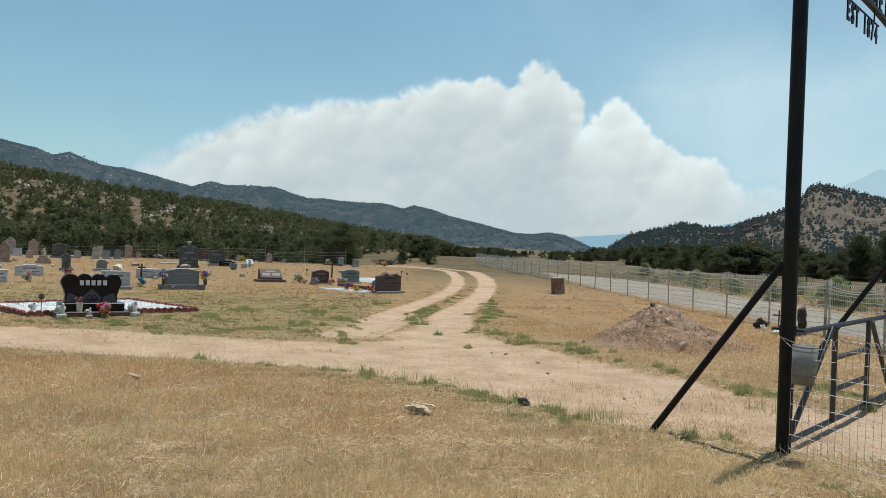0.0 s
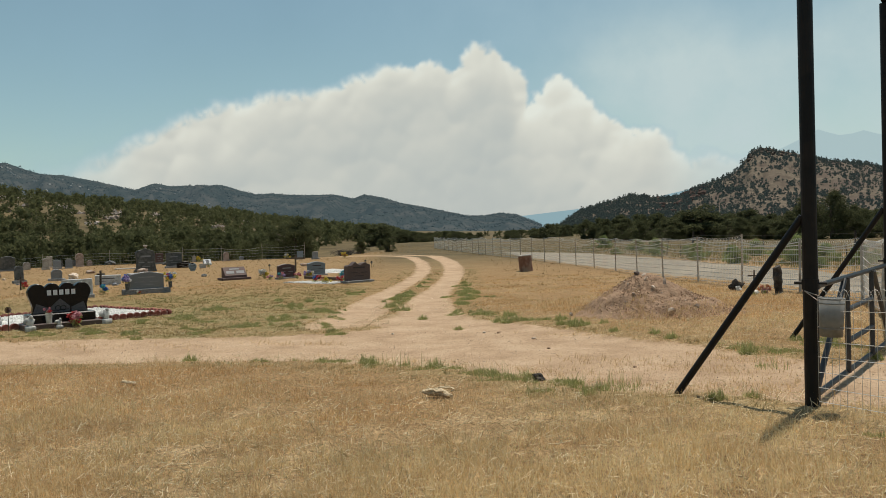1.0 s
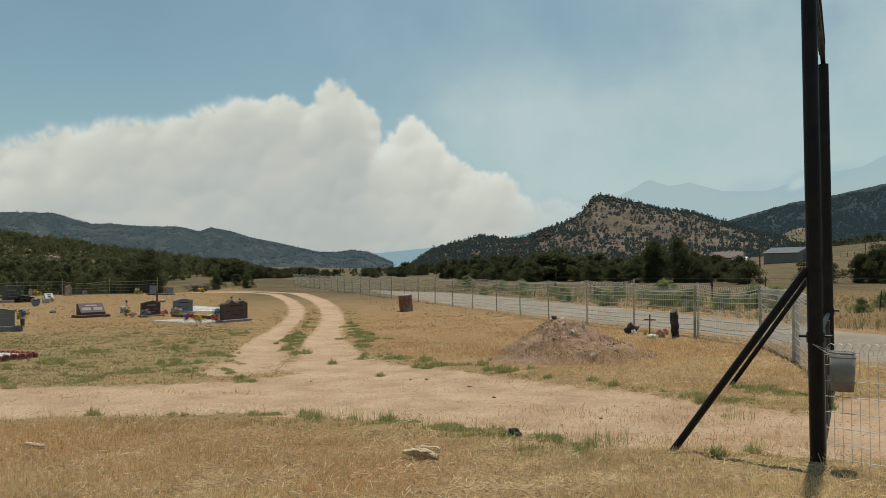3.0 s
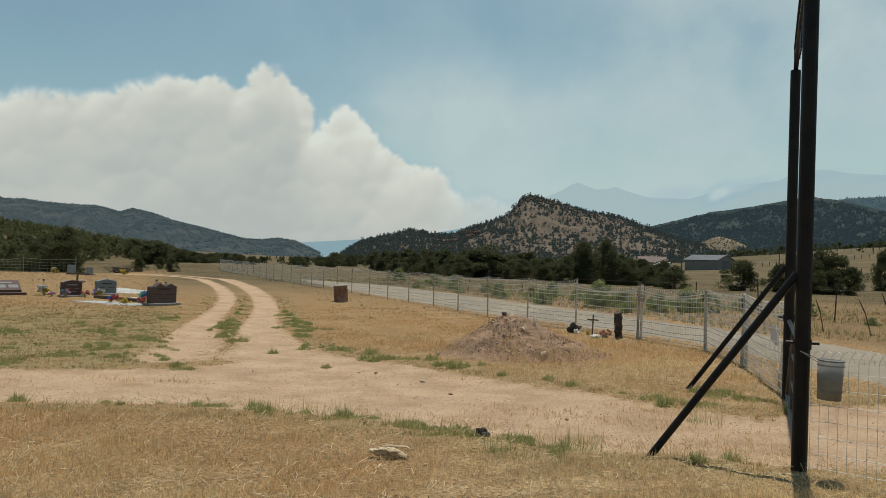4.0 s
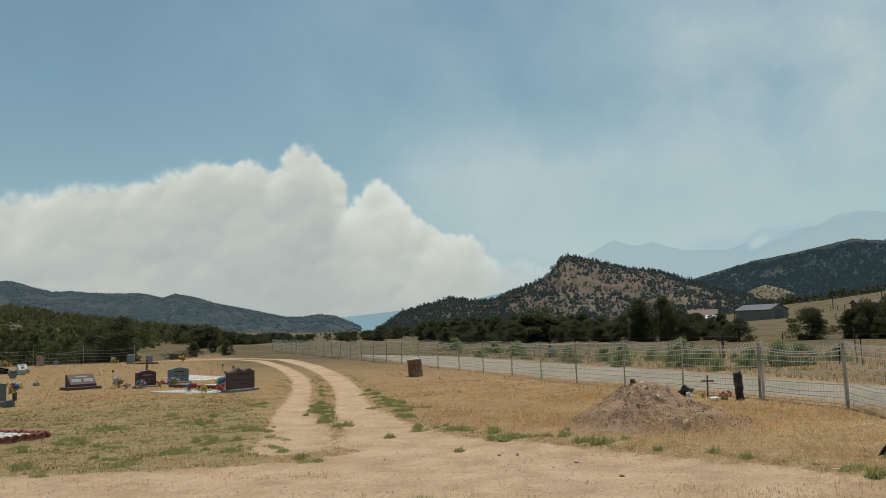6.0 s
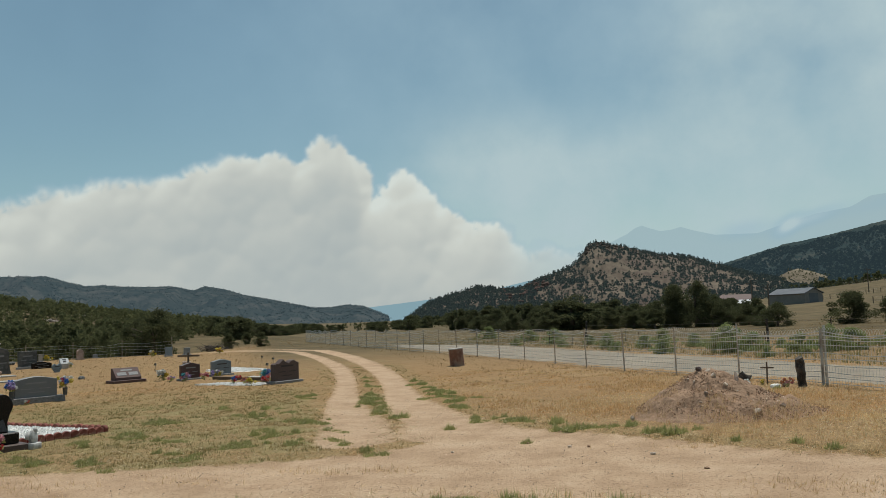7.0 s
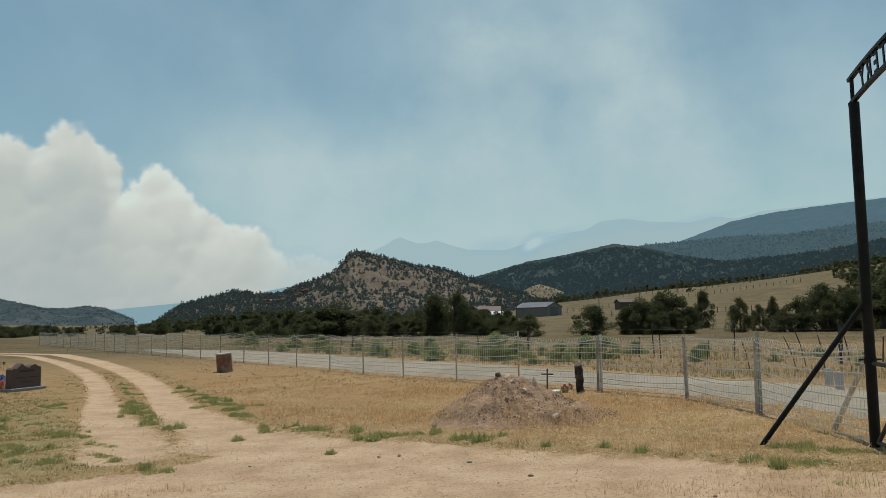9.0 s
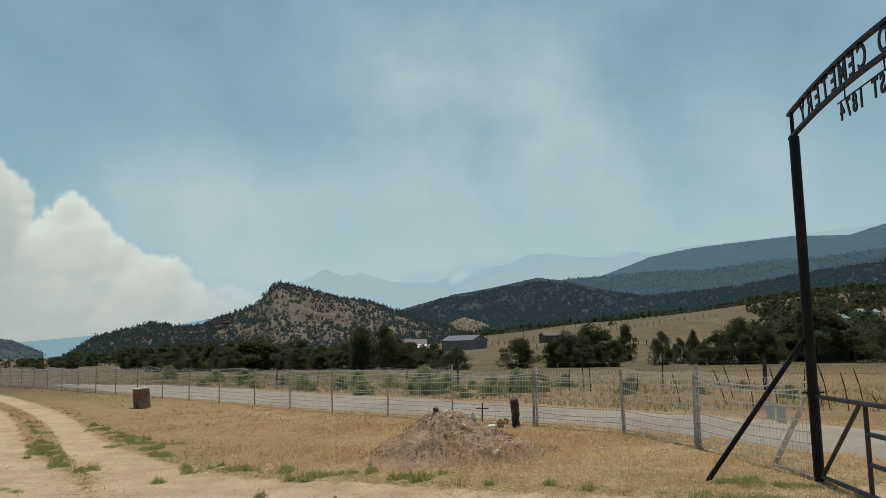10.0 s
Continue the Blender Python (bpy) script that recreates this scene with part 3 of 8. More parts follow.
# ---- hills and mountains ----
def crest_mesh(name, profile, r_base, r_crest, base_el, material, label, bumps=0.12, az_step=0.12, rows=26, lean=1.4, seed=1, tree=0.0, cat="mountain", flute=0.9):
    """A mountainside: the crest follows the profile of (azimuth, elevation) seen from the cemetery."""
    az = np.arange(profile[0][0], profile[-1][0] + az_step / 2, az_step)
    el = np.interp(az, [p[0] for p in profile], [p[1] for p in profile])
    be = np.interp(az, [p[0] for p in base_el], [p[1] for p in base_el]) if isinstance(base_el, list) else np.full_like(az, base_el)
    verts = []
    for i in range(rows + 4):
        u = min(i / (rows - 1), 1)
        r = r_base + (r_crest - r_base) * u + max(0, i - rows + 1) * r_crest * 0.05
        zt = 1.6 + r_crest * np.tan(np.radians(el))
        zb = 1.6 + r_base * np.tan(np.radians(be))
        z = zb + (zt - zb) * u ** lean - max(0, i - rows + 1) * r_crest * 0.02
        for k, a in enumerate(az):
            q = Vector((a * flute, u * 5, seed * 9.1))
            n1 = noise.fractal(q, 0.9, 2.1, 6) * bumps * (zt[k] - zb[k] + 4) * math.sin(math.pi * min(u * 0.93 + 0.05, 1)) * (1 - u ** 5)
            n2 = tree * noise.noise(Vector((a * 11, u * 60, seed))) * r_crest * 0.001
            verts.append((CX + r * math.sin(math.radians(a)), CY + r * math.cos(math.radians(a)), z[k] + n1 + n2))
    idx = np.arange(len(verts)).reshape(rows + 4, len(az))
    faces = np.stack([idx[:-1, :-1], idx[:-1, 1:], idx[1:, 1:], idx[1:, :-1]], -1).reshape(-1, 4)
    ob = array_mesh(name, verts, faces, material, True)
    return tagged(ob, label, cat, kind="structure")


RIDGE_LEFT = [(-110, 6), (-85, 6.5), (-72, 6.2), (-66.9, 5.72), (-64.9, 5.38), (-63.8, 5.0), (-62.85, 5.26), (-61.85, 4.87), (-60.9, 4.56), (-59.6, 4.47), (-58.1, 4.18), (-56.5, 3.82), (-55.2, 3.5), (-54.1, 3.93), (-53, 3.74), (-51.4, 3.77), (-49.6, 3.76), (-48.3, 3.34), (-47.3, 3.1), (-46.2, 3.14), (-45.3, 3.03), (-43.8, 2.97), (-42, 2.97), (-40.6, 2.66), (-39.8, 2.94), (-38.3, 2.6), (-37.1, 2.22), (-35.8, 1.96), (-34.2, 1.59), (-32.6, 1.22), (-31.3, 1.18), (-30.2, 1.34), (-29.1, 1.21), (-28.2, 0.85), (-27.2, 0.4)]
MESA = [(-27.5, -0.5), (-26.1, -0.06), (-24.6, 1.2), (-21, 2.25), (-19, 2.0), (-17.8, 2.05), (-16.6, 2.55), (-14.1, 3.45), (-13.0, 4.75), (-12.4, 5.0), (-10.8, 4.65), (-8.5, 3.95), (-6.1, 3.6), (-4.5, 3.0), (-2.2, 2.2), (0.1, 1.65), (4, 1.0), (9, 0.7)]
RIDGE_RIGHT = [(-8, 1.5), (-4.5, 2.9), (-3.4, 3.2), (-0.2, 4.05), (1.8, 4.35), (3.9, 4.73), (5.8, 5.13), (7.85, 4.84), (10.2, 4.2), (12.9, 3.71), (17.4, 3.93), (20.2, 4.26), (22.7, 4.7), (28.0, 5.4), (35, 5.5), (60, 6), (110, 6)]
RIDGE_MID = [(3, 3.6), (6, 4.6), (8.2, 5.0), (11, 5.1), (13.7, 5.32), (17.4, 5.23), (21, 5.65), (24.5, 5.69), (28, 5.98), (40, 6.6), (70, 6), (110, 6)]
RIDGE_FAR = [(6, 4.0), (10.2, 5.06), (13.75, 6.29), (16.4, 6.74), (19.3, 6.96), (22.9, 7.17), (26.2, 6.98), (28.4, 7.54), (40, 8), (70, 7), (110, 7)]
RIDGE_HAZE = [(-15, 2.6), (-13.2, 3.8), (-11.4, 4.9), (-10.2, 5.45), (-9.6, 5.85), (-9.2, 5.96), (-8.7, 5.75), (-8.0, 5.5), (-7.2, 5.55), (-6.6, 5.7), (-5.8, 5.4), (-4.4, 5.0), (-1.7, 4.91), (0.3, 5.5), (1.9, 5.9), (3.9, 6.13), (5.1, 6.74), (6.7, 6.85), (8.3, 6.56), (11, 6.37), (12.6, 6.7), (14.1, 6.47), (15.7, 6.86), (30, 7.6)]
VALLEY = [(-31, 0.6), (-28.9, 1.05), (-23.4, 1.55), (-19.2, 2.1), (-17.3, 2.5), (-15.5, 2.7), (-12, 2.7), (-8, 2.5)]
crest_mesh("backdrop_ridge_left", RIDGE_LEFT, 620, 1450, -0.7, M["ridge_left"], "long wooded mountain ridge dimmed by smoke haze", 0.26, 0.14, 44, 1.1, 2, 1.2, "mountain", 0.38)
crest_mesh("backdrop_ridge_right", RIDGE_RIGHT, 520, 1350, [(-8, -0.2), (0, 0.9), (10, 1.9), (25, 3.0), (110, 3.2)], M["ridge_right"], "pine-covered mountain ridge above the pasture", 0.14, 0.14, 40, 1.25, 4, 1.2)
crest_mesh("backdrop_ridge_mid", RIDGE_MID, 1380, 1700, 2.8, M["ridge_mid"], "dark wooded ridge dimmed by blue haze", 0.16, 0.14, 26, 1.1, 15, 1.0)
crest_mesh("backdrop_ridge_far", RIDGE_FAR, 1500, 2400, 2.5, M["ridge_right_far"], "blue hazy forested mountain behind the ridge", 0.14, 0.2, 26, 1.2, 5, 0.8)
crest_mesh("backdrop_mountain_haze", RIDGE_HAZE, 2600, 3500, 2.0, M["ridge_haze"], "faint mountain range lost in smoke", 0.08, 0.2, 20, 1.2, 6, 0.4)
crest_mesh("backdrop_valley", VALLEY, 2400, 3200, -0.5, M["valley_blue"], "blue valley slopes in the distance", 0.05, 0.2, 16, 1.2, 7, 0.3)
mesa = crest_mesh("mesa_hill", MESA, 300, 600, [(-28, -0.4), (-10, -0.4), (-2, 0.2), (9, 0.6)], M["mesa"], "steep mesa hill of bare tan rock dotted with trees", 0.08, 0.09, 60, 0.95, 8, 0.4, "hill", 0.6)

KNOLL = [(-2.6, 0.6), (-1.4, 1.4), (-0.75, 1.95), (0.0, 2.3), (0.5, 2.42), (1.3, 2.2), (2.3, 1.8), (3.4, 1.5), (4.5, 0.9)]
knoll = crest_mesh("pale_knoll", KNOLL, 455, 590, 0.5, surface("pale_knoll_soil", (0.16, 0.135, 0.095), (0.27, 0.228, 0.165), 0.3, (0.13, 0.108, 0.078), 0.03, 1.0, 0.8, 0.3, spec=0.05), "bare pale tan knoll behind the barn", 0.12, 0.1, 24, 0.9, 9, 0.3, "hill")


# ---- smoke column of the far fire ----
SMOKE_AZ = [-68, -63, -60, -56.6, -54.6, -53, -51, -49.2, -47.5, -45.4, -43.6, -41.5, -39.6, -38.2, -37.2, -36.0, -35.2, -34.3, -33.4, -32.6, -32.0, -31.4, -30.4, -29.7, -29.2, -28.9, -28.3, -27.6, -26.9, -26.2, -25.6, -24.9, -24.2, -23.5, -22.7, -22.0, -21.0, -20.2, -19.2, -18.3, -17.4, -16.4, -15.4, -14.4, -13.2, -11]
SMOKE_EL = [3.2, 4.1, 4.9, 6.0, 7.2, 8.1, 8.9, 9.4, 9.75, 10.05, 10.3, 10.65, 11.3, 12.0, 12.15, 11.9, 12.25, 11.95, 11.5, 12.1, 12.95, 13.2, 12.9, 11.9, 10.4, 9.3, 9.0, 9.35, 9.9, 11.0, 10.8, 10.0, 9.4, 8.4, 8.3, 7.7, 7.0, 7.2, 6.9, 5.6, 4.7, 5.1, 5.1, 4.7, 4.2, 2.0]
WISPS = [(-14.5, 4.0, 4.5, 3.0, 0.5), (-22, 10.0, 5.0, 3.2, 0.3), (-19, 12.2, 5.5, 3.2, 0.3), (-2.5, 16, 6.0, 6.5, 0.55), (7, 15, 5.0, 6.5, 0.5), (-9, 9, 8, 4, 0.4), (10, 9, 10, 3.5, 0.4), (1.5, 6.2, 1.6, 1.2, 0.9), (7.5, 6.9, 1.6, 0.5, 0.6), (20, 12, 9, 6, 0.25)]


def smoke_material():
    """Hazy air and thick smoke as a glowing sheet: the attribute holds the cover of thick smoke, the veil and the
    painted light and shade of its folds.
    """
    m, n, l, b = nodes_of("billowing_smoke")
    n.remove(b)
    at = n.new("ShaderNodeAttribute")
    at.attribute_name = "smoke"
    sep = n.new("ShaderNodeSeparateColor")
    l.new(at.outputs["Color"], sep.inputs[0])
    soft, fine = noise_node(n, l, 0.0016, 5, 0.55), noise_node(n, l, 0.006, 4, 0.5)

    def calc(op, a, c):
        k = n.new("ShaderNodeMath")
        k.operation = op
        for i, v in enumerate((a, c)):
            if isinstance(v, (int, float)):
                k.inputs[i].default_value = v
            else:
                l.new(v, k.inputs[i])
        return k.outputs[0]
    veil = calc("MULTIPLY", sep.outputs[1], calc("MAXIMUM", calc("SUBTRACT", calc("MULTIPLY", soft.outputs[0], 2.0), 0.32), 0.15))
    body = calc("MINIMUM", calc("MAXIMUM", sep.outputs[0], 0.0), 1.0)
    alpha = calc("MAXIMUM", body, veil)
    haze = ramp(n, [(0.25, (0.285, 0.450, 0.565)), (1.0, (0.485, 0.60, 0.615))])
    l.new(sep.outputs[1], haze.inputs[0])
    # emission colours from shaded grey folds up to sunlit cream ones
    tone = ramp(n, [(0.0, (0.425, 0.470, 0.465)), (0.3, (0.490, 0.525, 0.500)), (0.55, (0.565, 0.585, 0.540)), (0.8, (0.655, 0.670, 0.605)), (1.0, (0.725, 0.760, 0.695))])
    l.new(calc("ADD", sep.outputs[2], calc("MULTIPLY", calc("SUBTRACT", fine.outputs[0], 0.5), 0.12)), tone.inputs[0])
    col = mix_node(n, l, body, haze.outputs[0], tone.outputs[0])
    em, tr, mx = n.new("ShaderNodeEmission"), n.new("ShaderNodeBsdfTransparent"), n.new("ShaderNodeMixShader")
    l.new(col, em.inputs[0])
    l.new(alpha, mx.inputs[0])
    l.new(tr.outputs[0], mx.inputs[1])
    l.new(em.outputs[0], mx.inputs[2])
    l.new(mx.outputs[0], n["Material Output"].inputs[0])
    return m


def lattice_noise(A, E, scale, seed, octaves=4):
    """Smooth noise about 0 over bearings and elevations."""
    out, amp = 0 * A, 1.0
    for o in range(octaves):
        g = np.random.default_rng(seed + o).uniform(-1, 1, (256, 256))
        u, v = A * scale + 57.3 * o, E * scale + 31.7 * o
        i, j = np.floor(u).astype(int), np.floor(v).astype(int)
        fu, fv = sstep(u - i), sstep(v - j)
        g00, g10, g01, g11 = g[i % 256, j % 256], g[(i + 1) % 256, j % 256], g[i % 256, (j + 1) % 256], g[(i + 1) % 256, (j + 1) % 256]
        out = out + amp * ((g00 * (1 - fu) + g10 * fu) * (1 - fv) + (g01 * (1 - fu) + g11 * fu) * fv)
        scale, amp = scale * 2.1, amp * 0.5
    return out


def sky_sheet(name, A, E, r, keep, red, green, blue, label):
    """A sheet of far air at the distance r, with its attribute."""
    X, Y, Z = CX + r * np.sin(np.radians(A)), CY + r * np.cos(np.radians(A)), 1.6 + r * np.tan(np.radians(E))
    n, m = A.shape
    idx = np.arange(n * m).reshape(n, m)
    faces = np.stack([idx[:-1, :-1], idx[:-1, 1:], idx[1:, 1:], idx[1:, :-1]], -1).reshape(-1, 4)
    faces = faces[keep.ravel()[faces].any(1)]
    ob = array_mesh(name, np.stack([X, Y, Z], -1).reshape(-1, 3), faces, SMOKE_MAT, True)
    col = ob.data.color_attributes.new("smoke", "FLOAT_COLOR", "POINT")
    col.data.foreach_set("color", np.stack([np.clip(c + 0 * A, 0, 1) for c in (red, green, blue)] + [0 * A + 1], -1).astype(np.float32).ravel())
    return tagged(ob, label, "smoke", kind="structure")


SMOKE_MAT = smoke_material()


def build_haze():
    # haze painted on a see-through sheet that glows by itself
    A, E = np.meshgrid(np.arange(-90, 40.1, 0.35), np.arange(-1, 34.1, 0.3))
    veil = 0.22 + 0.36 * sstep((A + 52) / 34) + 0.40 * np.exp(-(E / 7.5) ** 2)
    for a0, e0, wa, we, s in WISPS:
        veil += s * np.exp(-((A - a0) / wa) ** 2 - ((E - e0) / we) ** 2)
    veil *= (1 - 0.8 * sstep((E - 24) / 10)) * (1 - sstep((A - 30) / 9))
    sky_sheet("backdrop_haze", A, E, 3800, veil > 0.02, 0, veil, 0.5, "thin smoke haze over the whole valley sky")


def build_smoke():
    """The column: round folds heaped under its outline, with light from above and shade painted as tone."""
    A, E = np.meshgrid(np.arange(-69, -10, 0.11), np.arange(-1, 15.6, 0.11))
    rg = np.random.default_rng(14)
    lump, height = np.full(A.shape, -9.0), np.full(A.shape, -9.0)
    folds = []
    a = -66.0
    while a < -13:
        big = 0.75 + 0.55 * math.exp(-((a + 35) / 9) ** 2)
        r = rg.uniform(0.5, 1.05) * big
        folds.append((a, float(np.interp(a, SMOKE_AZ, SMOKE_EL)) - r, r, 0.0))
        a += r * rg.uniform(0.55, 0.95)
    for _ in range(330):
        a = rg.uniform(-64, -14)
        top, r = float(np.interp(a, SMOKE_AZ, SMOKE_EL)), rg.uniform(0.5, 2.0)
        drop = rg.uniform(0.0, 1.0) ** 1.4
        folds.append((a, top - r - 0.2 - drop * max(top - 1.5, 0.5), r, 1.6 * drop))
    warp_a, warp_e = 0.28 * lattice_noise(A, E, 0.9, 3, 3), 0.28 * lattice_noise(A, E, 0.9, 23, 3)
    for a, e, r, near in folds:
        w = (np.abs(A - a) < r + 1.2) & (np.abs(E - e) < r + 1.2)
        d = np.hypot(A[w] + warp_a[w] - a, E[w] + warp_e[w] - e)
        lump[w] = np.maximum(lump[w], r - d)
        height[w] = np.maximum(height[w], near + np.sqrt(np.clip(r * r - d * d, 0, None)) - 9.0 * (d > r))
    fill = np.interp(A, SMOKE_AZ, SMOKE_EL) - 0.45 + 0.27 * sstep((-33 - A) / 5) - E + 0.2 * lattice_noise(A, E, 1.2, 43, 2)
    inside = np.maximum(np.maximum(lump, fill), -3)
    ragged = 0.62 + 0.5 * sstep((-35 - A) / 6) + 0.9 * sstep((-50 - A) / 8) + 0.45 * sstep((A + 21) / 4)
    cover = sstep((inside + 0.40 * ragged + 0.07 * lattice_noise(A, E, 2.4, 53, 3)) / ragged)
    cover *= (1 - 0.3 * sstep((A + 20.0) / 5)) * (1 - 0.5 * sstep((-54 - A) / 10))
    height = np.where(height < -3, np.maximum(fill, 0) * 0.2, height)
    for _ in range(9):
        height[1:-1, 1:-1] = (height[1:-1, 1:-1] * 2 + height[:-2, 1:-1] + height[2:, 1:-1] + height[1:-1, :-2] + height[1:-1, 2:]) / 6
    # slopes of the folds, to paint their tops lit and undersides shaded
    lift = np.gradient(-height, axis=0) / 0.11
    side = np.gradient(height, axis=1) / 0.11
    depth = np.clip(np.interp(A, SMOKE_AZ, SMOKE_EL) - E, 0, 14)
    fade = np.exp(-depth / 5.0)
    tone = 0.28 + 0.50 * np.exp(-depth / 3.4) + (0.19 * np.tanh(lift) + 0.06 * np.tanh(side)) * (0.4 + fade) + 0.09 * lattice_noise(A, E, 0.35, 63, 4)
    # broad painted light on the right-hand towers, painted shade on the flank between
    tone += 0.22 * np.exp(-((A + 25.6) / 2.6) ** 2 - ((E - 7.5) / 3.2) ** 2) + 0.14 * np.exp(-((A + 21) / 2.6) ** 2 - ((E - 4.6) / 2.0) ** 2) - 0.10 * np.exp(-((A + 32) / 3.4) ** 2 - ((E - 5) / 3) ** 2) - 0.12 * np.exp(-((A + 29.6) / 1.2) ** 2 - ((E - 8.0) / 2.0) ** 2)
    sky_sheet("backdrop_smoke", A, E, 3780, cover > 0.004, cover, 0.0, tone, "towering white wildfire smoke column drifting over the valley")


build_haze()
build_smoke()


def smoke_wisps():
    """Thin new smoke rising in front of the far mountains."""
    az, el = np.arange(-5, 19.1, 0.2), np.arange(3.6, 9.1, 0.15)
    A, E = np.meshgrid(az, el)
    veil = 0 * A
    for a0, e0, wa, we, s, lean in ((0.2, 5.3, 0.8, 0.55, 1.0, 0.5), (1.8, 5.7, 1.5, 0.45, 0.7, 0.3), (-2.5, 5.2, 2.0, 0.6, 0.35, 0.1), (11.5, 6.5, 2.6, 0.28, 0.55, 0.15), (6.0, 6.3, 3.0, 0.5, 0.25, 0.2)):
        veil += s * np.exp(-((A - a0) / wa) ** 2 - ((E - e0 - lean * (A - a0)) / we) ** 2)
    sky_sheet("backdrop_smoke_wisp", A, E, 3000, veil > 0.03, 0, veil - 0.03, 0.5, "pale wisps of smoke rising from the wooded ridge")


smoke_wisps()


# ---- trees, shrubs ----
def crown_points(rng, h, w, blobs, leaves, low=0.12):
    """Leaf places on uneven clumps inside an egg-shaped crown."""
    c, rad = [], []
    for _ in range(blobs):
        t = rng.uniform(low, 0.97)
        reach = w / 2 * min(1.0, (1.03 - t) * 1.5) ** 0.8 * min(1.0, 0.55 + 2 * t) * rng.uniform(0.15, 1.0)
        a = rng.uniform(0, 2 * math.pi)
        c.append((reach * math.cos(a), reach * math.sin(a), h * t))
        rad.append(rng.uniform(0.09, 0.2) * min(h, w))
    c, rad = np.array(c), np.array(rad)
    k = rng.integers(0, blobs, leaves)
    d = rng.normal(size=(leaves, 3))
    d /= np.linalg.norm(d, axis=1)[:, None]
    p = c[k] + d * (rad[k] * rng.uniform(0.45, 1.1, leaves))[:, None] * [1, 1, 0.85]
    p[:, 2] = np.clip(p[:, 2], 0.05, None)
    return p


def tree_thing(name, seed, h, w, leaves, size, leaf_mat, blobs=26, label="", low=0.12, flat=1.0):
    rng = np.random.default_rng(seed)
    root = empty(name, Matrix())
    v, f = leaf_cloud(rng, crown_points(rng, h, w, blobs, leaves, low), size, 1.6, flat)
    crown = array_mesh("crown", v, f, leaf_mat)
    crown.parent = root
    bm = bmesh.new()
    top = Vector((rng.uniform(-0.1, 0.1) * w, rng.uniform(-0.1, 0.1) * w, h * 0.7))
    tube(bm, (0, 0, -0.2), top, 0.045 * h, 7, 0.012 * h)
    for k in range(5):
        t, a = rng.uniform(0.15, 0.7), rng.uniform(0, 6.28)
        tube(bm, top * t, top * t + Vector((math.cos(a) * w * 0.35, math.sin(a) * w * 0.35, h * 0.16)), 0.018 * h, 5, 0.006 * h)
    part("trunk", bm, M["bark"], root)
    return tagged(root, label, "tree" if h > 1.6 else "shrub")


def place(protos, x, y, s, rng, first, dz=-0.05, tilt=3, spread=1.0):
    """A scaled and turned copy of one of the prototypes (each prototype itself is set first)."""
    k = int(rng.integers(0, len(protos)))
    m = pose(x, y, gz(x, y) + dz, rng.uniform(-tilt, tilt), rng.uniform(-tilt, tilt), rng.uniform(0, 360))
    ob = protos[k]
    if ob.name not in first:
        first.add(ob.name)
        ob.matrix_world = m @ Matrix.Diagonal((s * spread, s * spread, s, 1))
        return ob
    saved = ob.scale.copy()
    ob.scale = (s * spread, s * spread, s)
    made = copy_thing(ob, m)
    ob.scale = saved
    return made


SKYLINE_AZ, SKYLINE_EL = (-47, -45, -41, -38.3, -36.5, -34.8, -33.5, -31.8, -26, -24), (9, 2.6, 1.65, 0.88, 0.29, 0.02, 0.16, 0.0, 0.12, 9)


def skyline_height(x, y):
    """Greatest tree height that stays under the tree line of the valley mouth."""
    r, a = math.hypot(x - CX, y - CY), math.degrees(math.atan2(x - CX, y - CY))
    return 1.65 + r * math.tan(radians(float(np.interp(a, SKYLINE_AZ, SKYLINE_EL)))) - gz(x, y)


def polar(a, r):
    return CX + r * math.sin(radians(a)), CY + r * math.cos(radians(a))


JUNIPER_W = (5.4, 4.3, 3.2, 4.7, 5.9)
junipers = [tree_thing("juniper_tree", 20 + k, 4.0, w, 12000, 0.104, M["juniper"], nb, lab, low) for k, (w, nb, low, lab) in enumerate(((5.4, 54, 0.02, "broad bushy dark green juniper in dry pasture"), (4.3, 44, 0.07, "dark green juniper tree with a bare lower trunk"), (3.2, 34, 0.03, "narrow dark juniper tree in dry pasture"), (4.7, 50, 0.02, "dense dark green juniper tree in dry pasture"), (5.9, 56, 0.02, "wide spreading juniper bush in dry pasture")))]
for j in junipers:
    j["group"] = "junipers along the road"
used = set()
rng = np.random.default_rng(11)
# bearing, distance, elevation of the top and width in degrees
TREE_ROW_A = [(-20.0, 100, 0.6, 2.4), (-18.9, 96, 0.35, 1.8), (-17.4, 95, 0.5, 1.8), (-16.0, 94, 0.7, 2.2), (-14.7, 92, 1.35, 3.0), (-13, 95, 0.6, 2), (-12.1, 90, 0.4, 2), (-10.8, 92, 0.35, 2), (-9.4, 88, 0.5, 2.2), (-7.8, 84, 1.6, 2.6), (-6.5, 84, 1.85, 3.0), (-5.2, 86, 0.9, 2), (-4.6, 84, 0.55, 2.0), (-3.2, 84, 0.2, 1.8), (-1.5, 72, 0.25, 2.0), (-2.4, 78, 0.15, 1.6)]
TREE_ROW_B = [(2.9, 70, 0.7, 2.8), (5.2, 70, 0.55, 1.6), (6.3, 70, 1.25, 1.8), (7.4, 71, 1.5, 2.2), (8.3, 71, 1.6, 2.0), (9.4, 70, 0.5, 1.6), (10.7, 110, 1.5, 1.5), (12.7, 74, 1.05, 1.7), (14.0, 80, 0.6, 1.2), (14.8, 76, 1.05, 1.0), (16.4, 74, 1.1, 1.8), (17.7, 76, 1.75, 3.2), (19.4, 75, 1.5, 2.6), (21.2, 86, 1.9, 3)]
